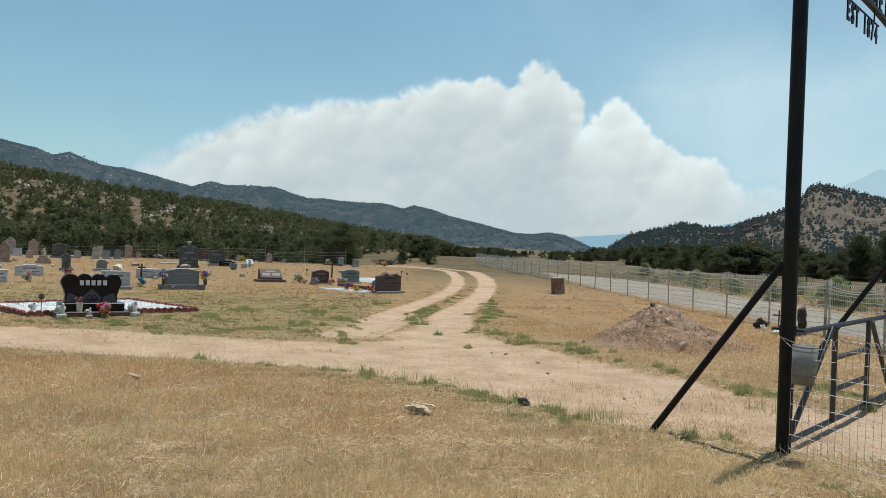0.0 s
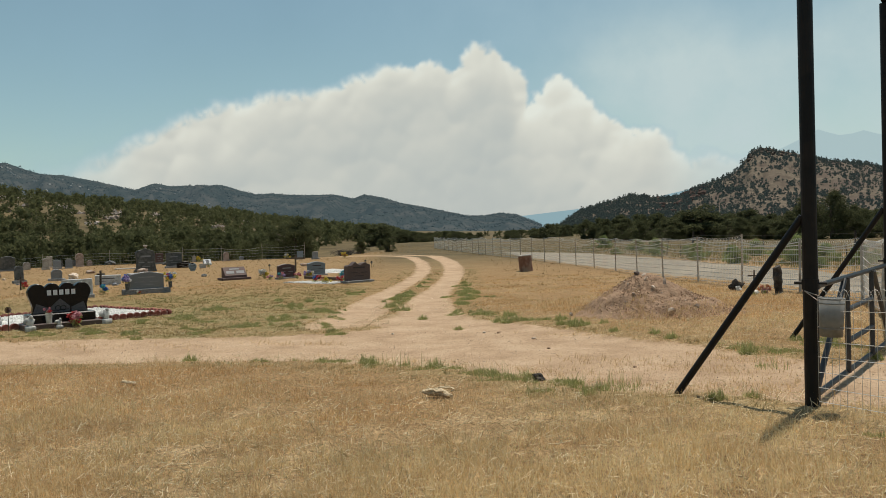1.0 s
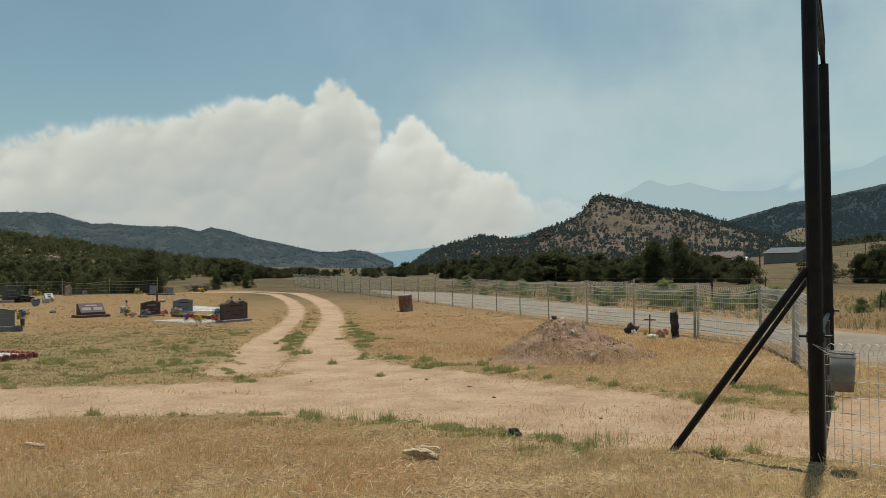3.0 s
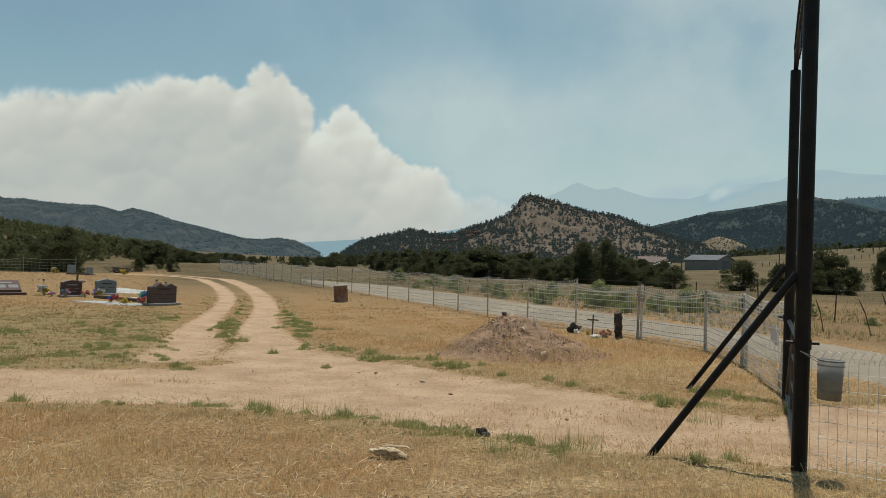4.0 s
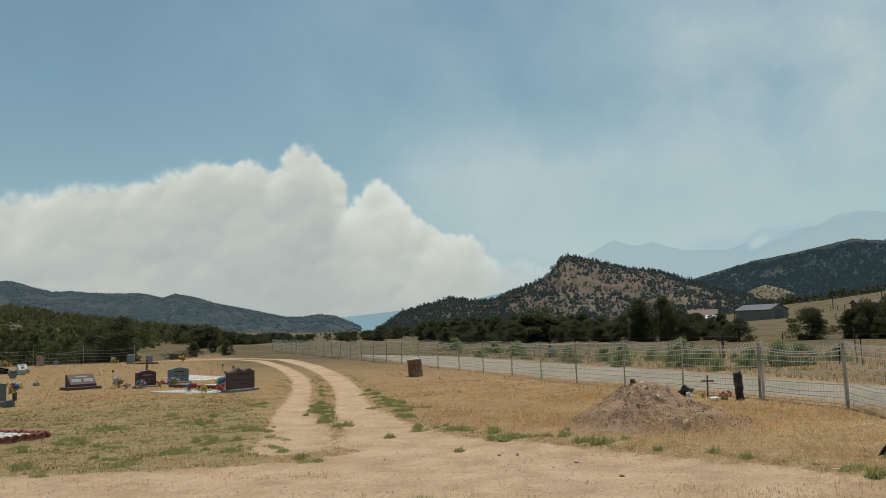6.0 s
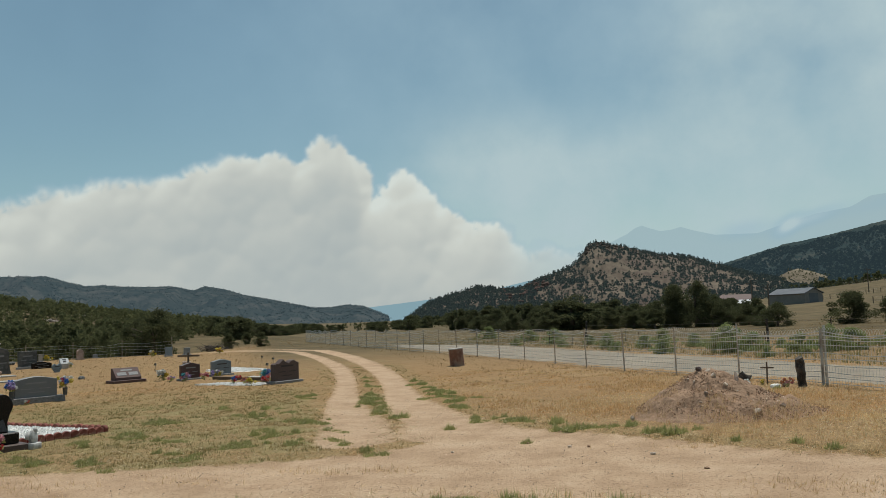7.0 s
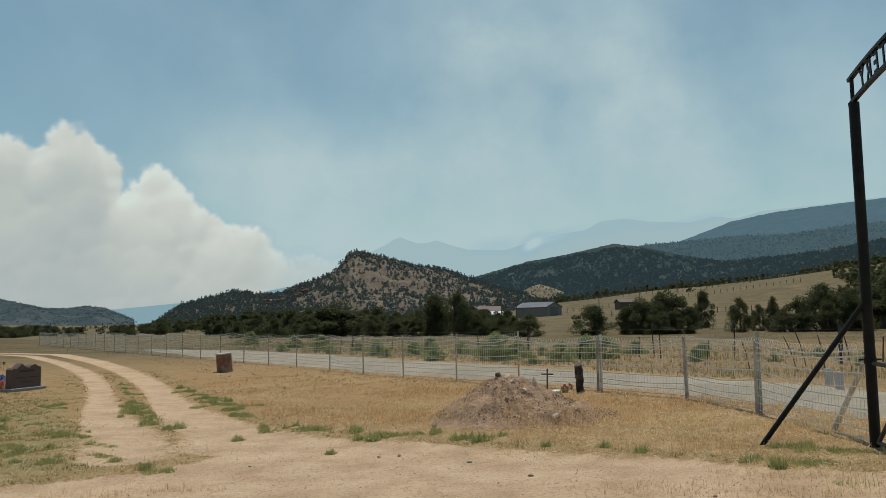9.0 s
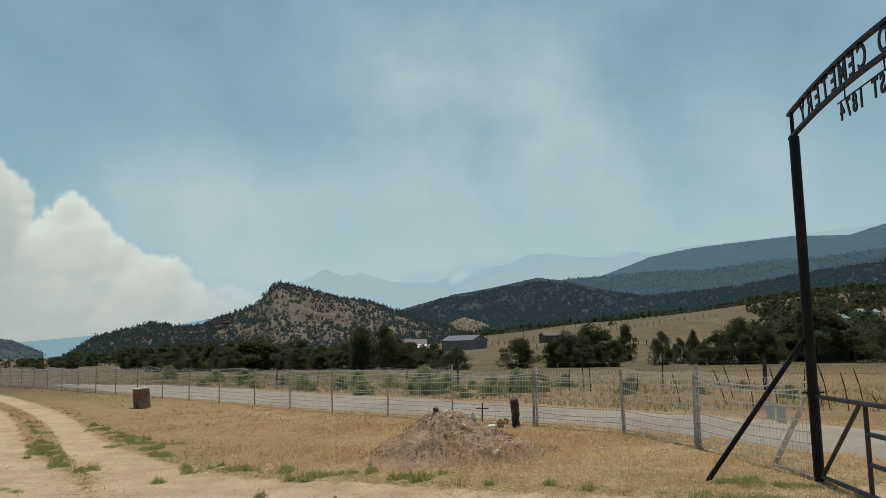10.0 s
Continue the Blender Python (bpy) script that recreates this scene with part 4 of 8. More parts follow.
TREE_ROW_C = [(22.6, 78, 3.0, 3.4), (24.2, 90, 1.0, 3), (26.8, 80, 1.5, 4), (28.6, 104, 2.6, 3.4), (30, 76, 2.4, 4), (33, 82, 2.6, 4)]
for a, r, top, wide in TREE_ROW_A + TREE_ROW_B + TREE_ROW_C:
    x, y = polar(a, r)
    k = int(rng.integers(0, len(junipers)))
    tall = (1.65 + r * math.tan(radians(top)) - gz(x, y)) / 4.0
    place([junipers[k]], x, y, tall, rng, used, spread=1.35 * radians(wide) * r / (JUNIPER_W[k] * tall))
    if wide > 1.7 and abs(a) > 5:
        # a lower neighbour grown together with it
        k, side, low = int(rng.integers(0, len(junipers))), rng.choice([-1, 1]), tall * rng.uniform(0.45, 0.72)
        place([junipers[k]], *polar(a + side * 0.55 * wide, r - 1.5), low, rng, used, spread=rng.uniform(1.1, 1.5))
far_junipers = [tree_thing("juniper_tree", 30 + k, 4.0, w, 3600, 0.19, M["juniper"], 40, "small dark green juniper in the far dry pasture", 0.02) for k, w in enumerate((5.2, 4.2, 6.0))]
for j in far_junipers:
    j["group"] = "junipers in the far pasture"
for _ in range(40):
    x, y = polar(rng.uniform(-40, -15), rng.uniform(150, 215))
    s = min(rng.uniform(0.5, 0.95), skyline_height(x, y) / 4.0 * rng.uniform(0.7, 1.0))
    if s > 0.25:
        place(far_junipers, x, y, s, rng, used, spread=1.2)
for a0, a1, count in ((-38.5, -33.0, 26), (-32.6, -30.6, 6), (-29.0, -22.5, 40)):
    for _ in range(count):
        x, y = polar(rng.uniform(a0, a1), rng.uniform(122, 180))
        s = skyline_height(x, y) / 4.0 * rng.uniform(0.7, 1.02)
        if 0.2 < s < 0.95:
            place(far_junipers, x, y, s, rng, used, spread=1.5)
for _ in range(104):
    place(far_junipers, *polar(rng.uniform(-23, -2.5), rng.uniform(98, 150)), rng.uniform(0.4, 0.82), rng, used)
for _ in range(22):
    place(far_junipers, *polar(rng.uniform(19, 40), rng.uniform(86, 118)), rng.uniform(0.4, 0.75), rng, used)
for _ in range(16):
    place(far_junipers, *polar(rng.uniform(-72, -46), rng.uniform(96, 122)), rng.uniform(0.45, 0.8), rng, used)
for x, y, s, k in ((-56.5, 65.0, 1.1, 3), (-60.0, 66.5, 0.95, 0), (-42.7, 63.1, 0.32, 1), (-54.7, 76.9, 0.32, 1), (-47.7, 64.8, 0.34, 1)):
    place([junipers[k]], x, y, s, rng, used, spread=1.25)


def tree_stuff(name, points, heights, tris, size, material, label, seed, wide=0.9):
    """A wood too large to count: many small crowns in one mesh."""
    r = np.random.default_rng(seed)
    protos = [leaf_cloud(r, crown_points(r, 1.0, wide, 14, tris, 0.1), size)[0] for _ in range(6)]
    vs = []
    for (x, y, z), h in zip(points, heights):
        a = r.uniform(0, 6.28)
        p = protos[int(r.integers(0, 6))] * [h, h, h]
        rot = np.array([[math.cos(a), -math.sin(a), 0], [math.sin(a), math.cos(a), 0], [0, 0, 1]])
        vs.append(p @ rot.T + [x, y, z - 0.1 * h])
    v = np.concatenate(vs)
    return tagged(array_mesh(name, v, np.arange(len(v)).reshape(-1, 3), material), label, "trees", kind="stuff")


def under_skyline(points, lo, hi):
    """Points with tree heights between lo and hi, cut down or left out where the skyline is lower."""
    out = [(p, min(rng.uniform(lo, hi), skyline_height(p[0], p[1]))) for p in points]
    out = [q for q in out if q[1] > 0.9]
    return [q[0] for q in out], [q[1] for q in out]


def wooded(n, a0, a1, r0, r1, thresh, seed, freq=0.03):
    r = np.random.default_rng(seed)
    out = []
    while len(out) < n:
        x, y = polar(r.uniform(a0, a1), math.sqrt(r.uniform(r0 * r0, r1 * r1)))
        if noise.fractal(Vector((x * freq, y * freq, seed)), 1.0, 2.0, 3) > thresh + r.uniform(-0.35, 0.25):
            out.append((x, y, gz(x, y)))
    return out


hill = wooded(3700, -100, -33, 94, 330, -0.52, 31, 0.05) + wooded(260, -75, -43, 92, 128, -0.7, 30, 0.05)
clear = [p for p in hill if math.hypot(p[0] - CX, p[1] - CY) > 96 + 52 * min(max(0, (math.degrees(math.atan2(p[0] - CX, p[1] - CY)) + 44.5) / 3.5), 1)]
ledges = wooded(85, -98, -43, 150, 300, 0.05, 37, 0.05)


def near_ledge(p):
    """Within the bare ground round a ledge and just downhill of it."""
    for x, y, _ in ledges:
        dx, dy = p[0] - x, p[1] - y
        if dx * dx + dy * dy < 36:
            r = math.hypot(x - CX, y - CY)
            away, side = (dx * (x - CX) + dy * (y - CY)) / r, (dx * (y - CY) - dy * (x - CX)) / r
            if -5.5 < away < 1.0 and abs(side) < 1.3:
                return True
    return False


clear = [p for p in clear if not near_ledge(p)]
foot = [p for p in clear if math.hypot(p[0] - CX, p[1] - CY) < 150]
rise = [p for p in clear if math.hypot(p[0] - CX, p[1] - CY) >= 150]
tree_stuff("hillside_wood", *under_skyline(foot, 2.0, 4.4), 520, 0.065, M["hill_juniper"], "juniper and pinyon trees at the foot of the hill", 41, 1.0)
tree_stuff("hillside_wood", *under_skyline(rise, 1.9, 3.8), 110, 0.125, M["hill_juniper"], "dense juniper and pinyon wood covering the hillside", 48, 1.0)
rg = np.random.default_rng(61)
bm = bmesh.new()
for x, y, _ in ledges:
    for k in range(int(rg.integers(5, 10))):
        sz, px, py = rg.uniform(0.18, 0.62), x + rg.normal(0, 0.8), y + rg.normal(0, 1.5)
        lumpy(bm, sz * 1.2, sz, sz * rg.uniform(0.7, 1.4), rg.uniform(0, 50), 0.8, 2, (px, py, gz(px, py) + 0.3 * sz))
tagged(link_mesh("hillside_rock", bm, M["hill_rock"]), "pale rock ledges between trees on the hillside", "rocks", kind="stuff")
valley = wooded(260, -38, -11, 150, 300, -0.3, 35, 0.02)
tree_stuff("valley_wood", *under_skyline(valley, 2.0, 3.6), 130, 0.15, M["juniper"], "low juniper wood on the valley floor", 45, 1.1)
slope = wooded(420, 2, 60, 455, 600, -0.1, 32, 0.02) + wooded(800, 19.5, 44, 130, 460, -0.1, 33, 0.02) + wooded(30, 3, 30, 330, 440, 0.3, 34, 0.03) + wooded(420, 20.5, 36, 125, 330, -0.2, 38, 0.04) + wooded(160, 4, 22, 425, 455, -0.3, 39, 0.03) + wooded(70, -3, 6, 400, 452, -0.4, 36, 0.03)
def in_clearing(p):
    """The yard round the two farmhouses."""
    a, r = math.degrees(math.atan2(p[0] - CX, p[1] - CY)), math.hypot(p[0] - CX, p[1] - CY)
    return 24.2 < a < 25.3 and 118 < r < 212


slope = [p for p in slope if not in_clearing(p)]
tree_stuff("slope_wood", slope, rng.uniform(2.3, 4.6, len(slope)), 110, 0.16, M["juniper"], "scattered junipers on the tan pasture slope", 42, 1.0)


def on_mesh(ob, n, seed, accept):
    r = np.random.default_rng(seed)
    co = np.empty(len(ob.data.vertices) * 3, np.float32)
    ob.data.vertices.foreach_get("co", co)
    co = co.reshape(-1, 3)
    out = []
    while len(out) < n:
        p = co[int(r.integers(0, len(co)))] + [r.normal(0, 0.8), r.normal(0, 2.5), 0]
        if accept(p, r):
            out.append(tuple(p))
    return out


def mesa_cover(p, r):
    a = math.degrees(math.atan2(p[0] - CX, p[1] - CY))
    e = math.degrees(math.atan2(p[2] - 1.6, math.hypot(p[0] - CX, p[1] - CY)))
    top = float(np.interp(a, [q[0] for q in MESA], [q[1] for q in MESA]))
    want = 0.92 if a < -16.5 else 0.72 if a < -13.5 else 0.52
    want -= 0.30 * math.exp(-((a + 11.6) / 1.7) ** 2 - ((e - 3.3) / 0.9) ** 2) + 0.22 * math.exp(-((a + 8.6) / 1.6) ** 2 - ((e - 2.4) / 0.7) ** 2)
    want += 0.5 * max(0, 1 - (top - e) / 0.45) + 0.35 * max(0, 1 - e / 1.0) + 0.25 * math.exp(-((a + 9.5) / 2.0) ** 2 - ((e - 3.75) / 0.25) ** 2)
    return p[2] > 0.5 and want + 0.26 * noise.fractal(Vector((p[0] * 0.05, p[1] * 0.02, 3)), 1.0, 2.0, 4) > r.uniform(0.05, 1.0)


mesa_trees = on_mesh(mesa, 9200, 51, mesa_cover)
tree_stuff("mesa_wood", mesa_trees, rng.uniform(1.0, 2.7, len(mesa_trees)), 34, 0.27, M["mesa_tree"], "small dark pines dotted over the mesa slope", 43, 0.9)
knoll_trees = on_mesh(knoll, 330, 55, lambda p, r: r.uniform(0, 1) < 0.5)
tree_stuff("knoll_wood", knoll_trees, rng.uniform(1.0, 2.3, len(knoll_trees)), 30, 0.22, M["juniper"], "a few dark trees on the bare knoll", 46, 0.9)


def mesa_crags():
    """Dark cliff rock breaking out below the summit and on the shoulder."""
    rg = np.random.default_rng(57)
    for name, a0, a1, drop, n, size, mat, label in (("mesa_crag", -13.2, -11.6, 0.9, 60, 1.25, M["crag"], "dark cliff rock below the mesa summit"), ("mesa_crag", -11.6, -7.2, 0.5, 44, 1.0, M["crag"], "broken ledge of dark rock along the mesa rim"), ("mesa_crag", -19.2, -16.0, 1.9, 44, 1.6, M["red_crag"], "reddish rock outcrop on the mesa shoulder")):
        bm = bmesh.new()
        for k in range(n):
            a = rg.uniform(a0, a1)
            top = float(np.interp(a, [q[0] for q in MESA], [q[1] for q in MESA]))
            u = 1 - abs(rg.normal(0, 0.5)) * drop / max(top, 1.0) - 0.02
            u = min(max(u, 0.15), 0.985)
            r = 300 + 300 * u
            z = 1.6 + 600 * math.tan(radians(top)) * u ** 0.95 - 2.0 * (1 - u)
            s = size * rg.uniform(0.5, 1.3)
            lumpy(bm, s * 1.5, s, s * rg.uniform(0.6, 1.3), k + 3, 0.55, 2, (CX + r * math.sin(radians(a)), CY + r * math.cos(radians(a)), z))
        tagged(link_mesh(name, bm, mat), label, "cliff", kind="stuff")


mesa_crags()
left_ob = bpy.data.objects["backdrop_ridge_left"]
left_trees = on_mesh(left_ob, 14000, 58, lambda p, r: -70 < math.degrees(math.atan2(p[0], p[1])) < -26 and noise.fractal(Vector((p[0] * 0.01, p[1] * 0.01, 8)), 1.0, 2.0, 4) > r.uniform(-0.8, 0.3))
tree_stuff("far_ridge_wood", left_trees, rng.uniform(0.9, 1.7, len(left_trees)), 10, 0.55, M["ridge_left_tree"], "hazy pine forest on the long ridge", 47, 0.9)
rg = np.random.default_rng(64)
bm = bmesh.new()
for x, y, z in on_mesh(left_ob, 900, 65, lambda p, r: -72 < math.degrees(math.atan2(p[0], p[1])) < -47 and noise.fractal(Vector((p[0] * 0.012, p[1] * 0.012, 28)), 1.0, 2.0, 4) > r.uniform(0.0, 0.5) + 0.02 * (math.degrees(math.atan2(p[0], p[1])) + 62)):
    sz = rg.uniform(0.8, 2.2)
    lumpy(bm, sz * 1.5, sz, sz * rg.uniform(0.6, 1.1), rg.uniform(0, 50), 0.8, 1, (x, y, z))
# the same haze glow is mixed into the outcrops
tagged(link_mesh("ridge_rock", bm, haze_glow_material("hazy_pale_granite", (0.24, 0.225, 0.20), (0.40, 0.375, 0.335), (0.105, 0.165, 0.20), 0.36, 0.3)), "pale granite outcrops on the hazy ridge", "rocks", kind="stuff")
ridge_ob = bpy.data.objects["backdrop_ridge_right"]
ridge_trees = on_mesh(ridge_ob, 17000, 52, lambda p, r: math.hypot(p[0], p[1]) < 1250 and -8 < math.degrees(math.atan2(p[0], p[1])) < 36 and noise.fractal(Vector((p[0] * 0.008, p[1] * 0.005, 5)), 1.0, 2.0, 4) > r.uniform(-0.9, 0.15))
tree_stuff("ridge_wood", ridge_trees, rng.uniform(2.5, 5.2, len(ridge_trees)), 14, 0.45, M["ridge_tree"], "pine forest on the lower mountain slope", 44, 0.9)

mid_ob = bpy.data.objects["backdrop_ridge_mid"]
mid_trees = on_mesh(mid_ob, 6000, 53, lambda p, r: -8 < math.degrees(math.atan2(p[0], p[1])) < 36 and noise.fractal(Vector((p[0] * 0.006, p[1] * 0.006, 15)), 1.0, 2.0, 4) > r.uniform(-0.8, 0.3))
# pines with the ridge's haze glow mixed in
tree_stuff("mid_ridge_wood", mid_trees, rng.uniform(1.6, 3.2, len(mid_trees)), 10, 0.6, haze_glow_material("hazy_mid_pines", (0.014, 0.024, 0.02), (0.036, 0.046, 0.036), (0.115, 0.19, 0.235), 0.42, 0.3), "hazy pine forest on the middle ridge", 49, 0.9)

brush = [tree_thing("rabbitbrush_shrub", 60 + k, 0.95, 1.7, 7000, 0.042, M["shrub"], 70, "yellow-green rabbitbrush shrub beyond the road", 0.02, 0.9) for k in range(3)]
for b_ in brush:
    b_["group"] = "shrubs beyond the road"
for x, y, s in ((-1.0, 35.6, 1.15), (-0.2, 36.4, 0.8), (-3.7, 37.0, 0.7), (1.4, 33.2, 0.75), (2.3, 33.8, 0.95), (3.1, 34.2, 0.85), (-7.4, 43.8, 0.8), (-5.4, 43.0, 0.7), (-5.0, 46.0, 0.9), (-3.0, 42.4, 0.7), (0.4, 31.6, 0.4), (-12.5, 52, 1.0), (-9.5, 49, 0.6), (5.6, 30.5, 0.5), (-16, 58, 0.9), (9.5, 27, 0.45), (12, 25, 0.5), (-22, 66, 1.1), (6.5, 33.5, 0.55), (4.4, 36.0, 0.6), (-6.5, 41.0, 0.45), (-10.5, 46.5, 0.5), (7.8, 29.5, 0.3), (-1.8, 38.5, 0.5), (-14.5, 50.5, 0.5), (9.8, 31.5, 0.4), (0.8, 38.0, 0.45), (14.0, 27.0, 0.5)):
    place(brush, x, y, s, rng, used)


# ---- gate, sign arch ----
N, F = Vector((3.93, 9.46, gz(3.93, 9.46))), Vector((4.14, 13.14, gz(4.14, 13.14)))
ALONG = (F - N).normalized()
POST_H, SPAN = 3.93, (F - N).length


def gate_arch():
    root = empty("gate_arch", Matrix.Translation(N))
    for p in (N, F):
        bm = bmesh.new()
        tube(bm, p - N + Vector((0, 0, -0.3)), p - N + Vector((0, 0, POST_H)), 0.058, 20)
        part("post", bm, M["black_paint"], root, smooth=False)
    for p, foot, top in ((N, Vector((2.79, 9.50, 0.0)), 1.50), (F, Vector((2.97, 13.47, 0.02)), 1.58)):
        bm = bmesh.new()
        foot.z = gz(foot.x, foot.y) - 0.05
        tube(bm, foot - N, p - N + Vector((-0.05, 0, top)), 0.03, 12)
        part("brace", bm, M["black_paint"], root)
    rise, gap, over = 0.13, 0.29, 0.12
    for name, lift in (("lower_bar", 0.02), ("upper_bar", 0.02 + gap)):
        bm = bmesh.new()
        pts = []
        for k in range(33):
            u = -over + (SPAN + 2 * over) * k / 32
            s = (u / SPAN) * 2 - 1
            pts.append((u, POST_H + lift + rise * (1 - s * s)))
        for (a, za), (b, zb) in zip(pts, pts[1:]):
            q0, q1 = ALONG * a + Vector((0, 0, za)), ALONG * b + Vector((0, 0, zb))
            m = Matrix.Translation((q0 + q1) / 2) @ (q1 - q0).to_track_quat("Y", "Z").to_matrix().to_4x4()
            bmesh.ops.create_cube(bm, size=1, matrix=m @ Matrix.Diagonal((0.05, (q1 - q0).length * 1.02, 0.04, 1)))
        part(name, bm, M["black_paint"], root)
    for u in (-0.03, SPAN + 0.03):
        bm = bmesh.new()
        s = (u / SPAN) * 2 - 1
        zz = POST_H + rise * (1 - s * s) + 0.04
        tube(bm, ALONG * u + Vector((0, 0, zz)), ALONG * u + Vector((0, 0, zz + gap - 0.04)), 0.024, 8)
        part("end_bar", bm, M["black_paint"], root)
    turn = math.degrees(math.atan2(ALONG.y, ALONG.x))

    def letters(text, size, spread, base, arch):
        out = []
        step = spread / len(text)
        for k, ch in enumerate(text):
            if ch == " ":
                continue
            u = SPAN / 2 - spread / 2 + (k + 0.5) * step
            s = (u / SPAN) * 2 - 1
            cu = bpy.data.curves.new("letter", "FONT")
            cu.body, cu.size, cu.extrude, cu.offset, cu.align_x = ch, size, 0.006, 0.006, "CENTER"
            tmp = new("letter", cu)
            me = bpy.data.meshes.new_from_object(tmp.evaluated_get(bpy.context.evaluated_depsgraph_get()))
            bpy.data.objects.remove(tmp)
            ob = new("letter", me)
            me.materials.clear()
            me.materials.append(M["black_paint"])
            ob.parent = root
            slope = math.degrees(math.atan(-4 * rise * s / SPAN)) if arch else 0
            p = ALONG * u + Vector((0, 0, base + (rise * (1 - s * s) if arch else 0)))
            ob.matrix_local = Matrix.Translation(p) @ pose(0, 0, 0, 0, 0, turn) @ pose(0, 0, 0, 0, -slope, 0) @ pose(0, 0, 0, 90) @ Matrix.Diagonal((0.78, 1, 1, 1))
            out.append(ob)
        return out
    letters("HOWARD CEMETERY", 0.345, 3.25, POST_H + 0.05, True)
    letters("EST 1874", 0.26, 1.15, POST_H - 0.18, False)
    bm = bmesh.new()
    for u in (SPAN / 2 - 0.42, SPAN / 2 + 0.42):
        tube(bm, ALONG * u + Vector((0, 0, POST_H)), ALONG * u + Vector((0, 0, POST_H + rise + 0.02)), 0.008, 6)
    tube(bm, ALONG * (SPAN / 2 - 0.6) + Vector((0, 0, POST_H + 0.01)), ALONG * (SPAN / 2 + 0.6) + Vector((0, 0, POST_H + 0.01)), 0.009, 6)
    part("hanger", bm, M["black_paint"], root)
    tagged(root, "black steel pipe cemetery gateway with cut letter arch", "gateway")


gate_arch()


def farm_gate():
    root = empty("farm_gate", Matrix.Translation(N))
    a, b = ALONG * 0.10, ALONG * (SPAN - 0.10)
    lo, hi = Vector((0, 0, 0.06)), Vector((0, 0, 0.93))
    at = lambda u, z: ALONG * (u * SPAN) + Vector((0.02, 0, z))
    for nm, p, q in (("top_rail", a + hi, b + hi), ("bottom_rail", a + lo, b + lo), ("diagonal", a + lo, at(0.31, 0.92)), ("diagonal", b + lo, at(0.69, 0.92)), ("upright", at(0.34, 0.06), at(0.34, 0.93)),
                     ("upright", at(0.66, 0.06), at(0.66, 0.93)), ("middle_rail", at(0.34, 0.35), at(0.66, 0.35)), ("middle_rail", at(0.34, 0.64), at(0.66, 0.64))):
        bm = bmesh.new()
        tube(bm, p, q, 0.024, 10)
        part(nm, bm, M["gate_steel"], root)
    for u in (0.0, SPAN):
        bm = bmesh.new()
        tube(bm, ALONG * u + Vector((-0.12, 0, 0.97)), ALONG * u + Vector((0.12, 0, 0.97)), 0.012, 6)
        tube(bm, ALONG * u + Vector((0, 0, 0.92)), ALONG * u + Vector((0, 0, 1.0)), 0.066, 12)
        part("hinge_clamp", bm, M["black_paint"], root)
    tagged(root, "dark blue-grey tubular steel farm gate, closed", "gate")


farm_gate()


def bucket():
    root = empty("waste_bucket", pose(4.10, 9.27, 0.63, 0, 2, 20))
    bm = bmesh.new()
    bmesh.ops.create_cone(bm, cap_ends=False, segments=24, radius1=0.082, radius2=0.092, depth=0.29, matrix=Matrix.Translation((0, 0, 0.175)))
    bmesh.ops.create_circle(bm, cap_ends=True, segments=24, radius=0.082, matrix=Matrix.Translation((0, 0, 0.032)))
    ob = part("body", bm, M["bucket"], root, smooth=True)
    ob.modifiers.new("wall", "SOLIDIFY").thickness = 0.004
    for z, r in ((0.317, 0.092), (0.28, 0.091), (0.09, 0.084)):
        bm = bmesh.new()
        for k in range(24):
            t0, t1 = 2 * math.pi * k / 24, 2 * math.pi * (k + 1) / 24
            tube(bm, (r * math.cos(t0), r * math.sin(t0), z), (r * math.cos(t1), r * math.sin(t1), z), 0.005, 5, cap=False)
        part("rim" if z > 0.3 else "hoop", bm, M["bucket"], root)
    bm = bmesh.new()
    tube(bm, (-0.1, 0, 0.3), (-0.17, 0.12, 0.36), 0.004, 5)
    tube(bm, (0, 0.1, 0.3), (-0.17, 0.14, 0.36), 0.004, 5)
    part("hook", bm, M["tpost"], root)
    tagged(root, "dull grey galvanised bucket hung on the gate post", "bucket")


bucket()


# ---- fences ----
def woven_panel(a, b, h, rows, pitch, r, seed, loops=True, sag=0.045, slack=0.0, rise=0.0, start=0.0):
    """Wires of one woven panel from a to b (ground points), as segments."""
    rg = np.random.default_rng(seed)
    a, b = Vector(a), Vector(b)
    length = (b - a).length
    n = max(2, int(length / pitch))
    wob = {z: rg.normal(0, sag) for z in rows}
    segs = []

    def at(u, z):
        p = a.lerp(b, u)
        top = z / max(rows)
        return Vector((p.x, p.y, gz(p.x, p.y) + rise * (start + u * length) + z + top * (wob.get(z, 0.0) - slack) * math.sin(math.pi * u)))
    for z in rows:
        cut = 6
        for k in range(cut):
            segs.append((at(k / cut, z), at((k + 1) / cut, z)))
    top = rows[-1]
    for k in range(n + 1):
        u = k / n
        segs.append((at(u, 0.01), at(u, top)))
        if loops and k < n:
            hi = max(0.085, pitch * 0.6)
            arc = [at(u + s / n, top + hi * math.sin(math.pi * min(s, 1.6) / 1.6) ** 0.6) for s in (0, 0.12, 0.45, 0.8, 1.15, 1.48, 1.6) if u + s / n <= 1]
            segs += list(zip(arc, arc[1:]))
    return segs


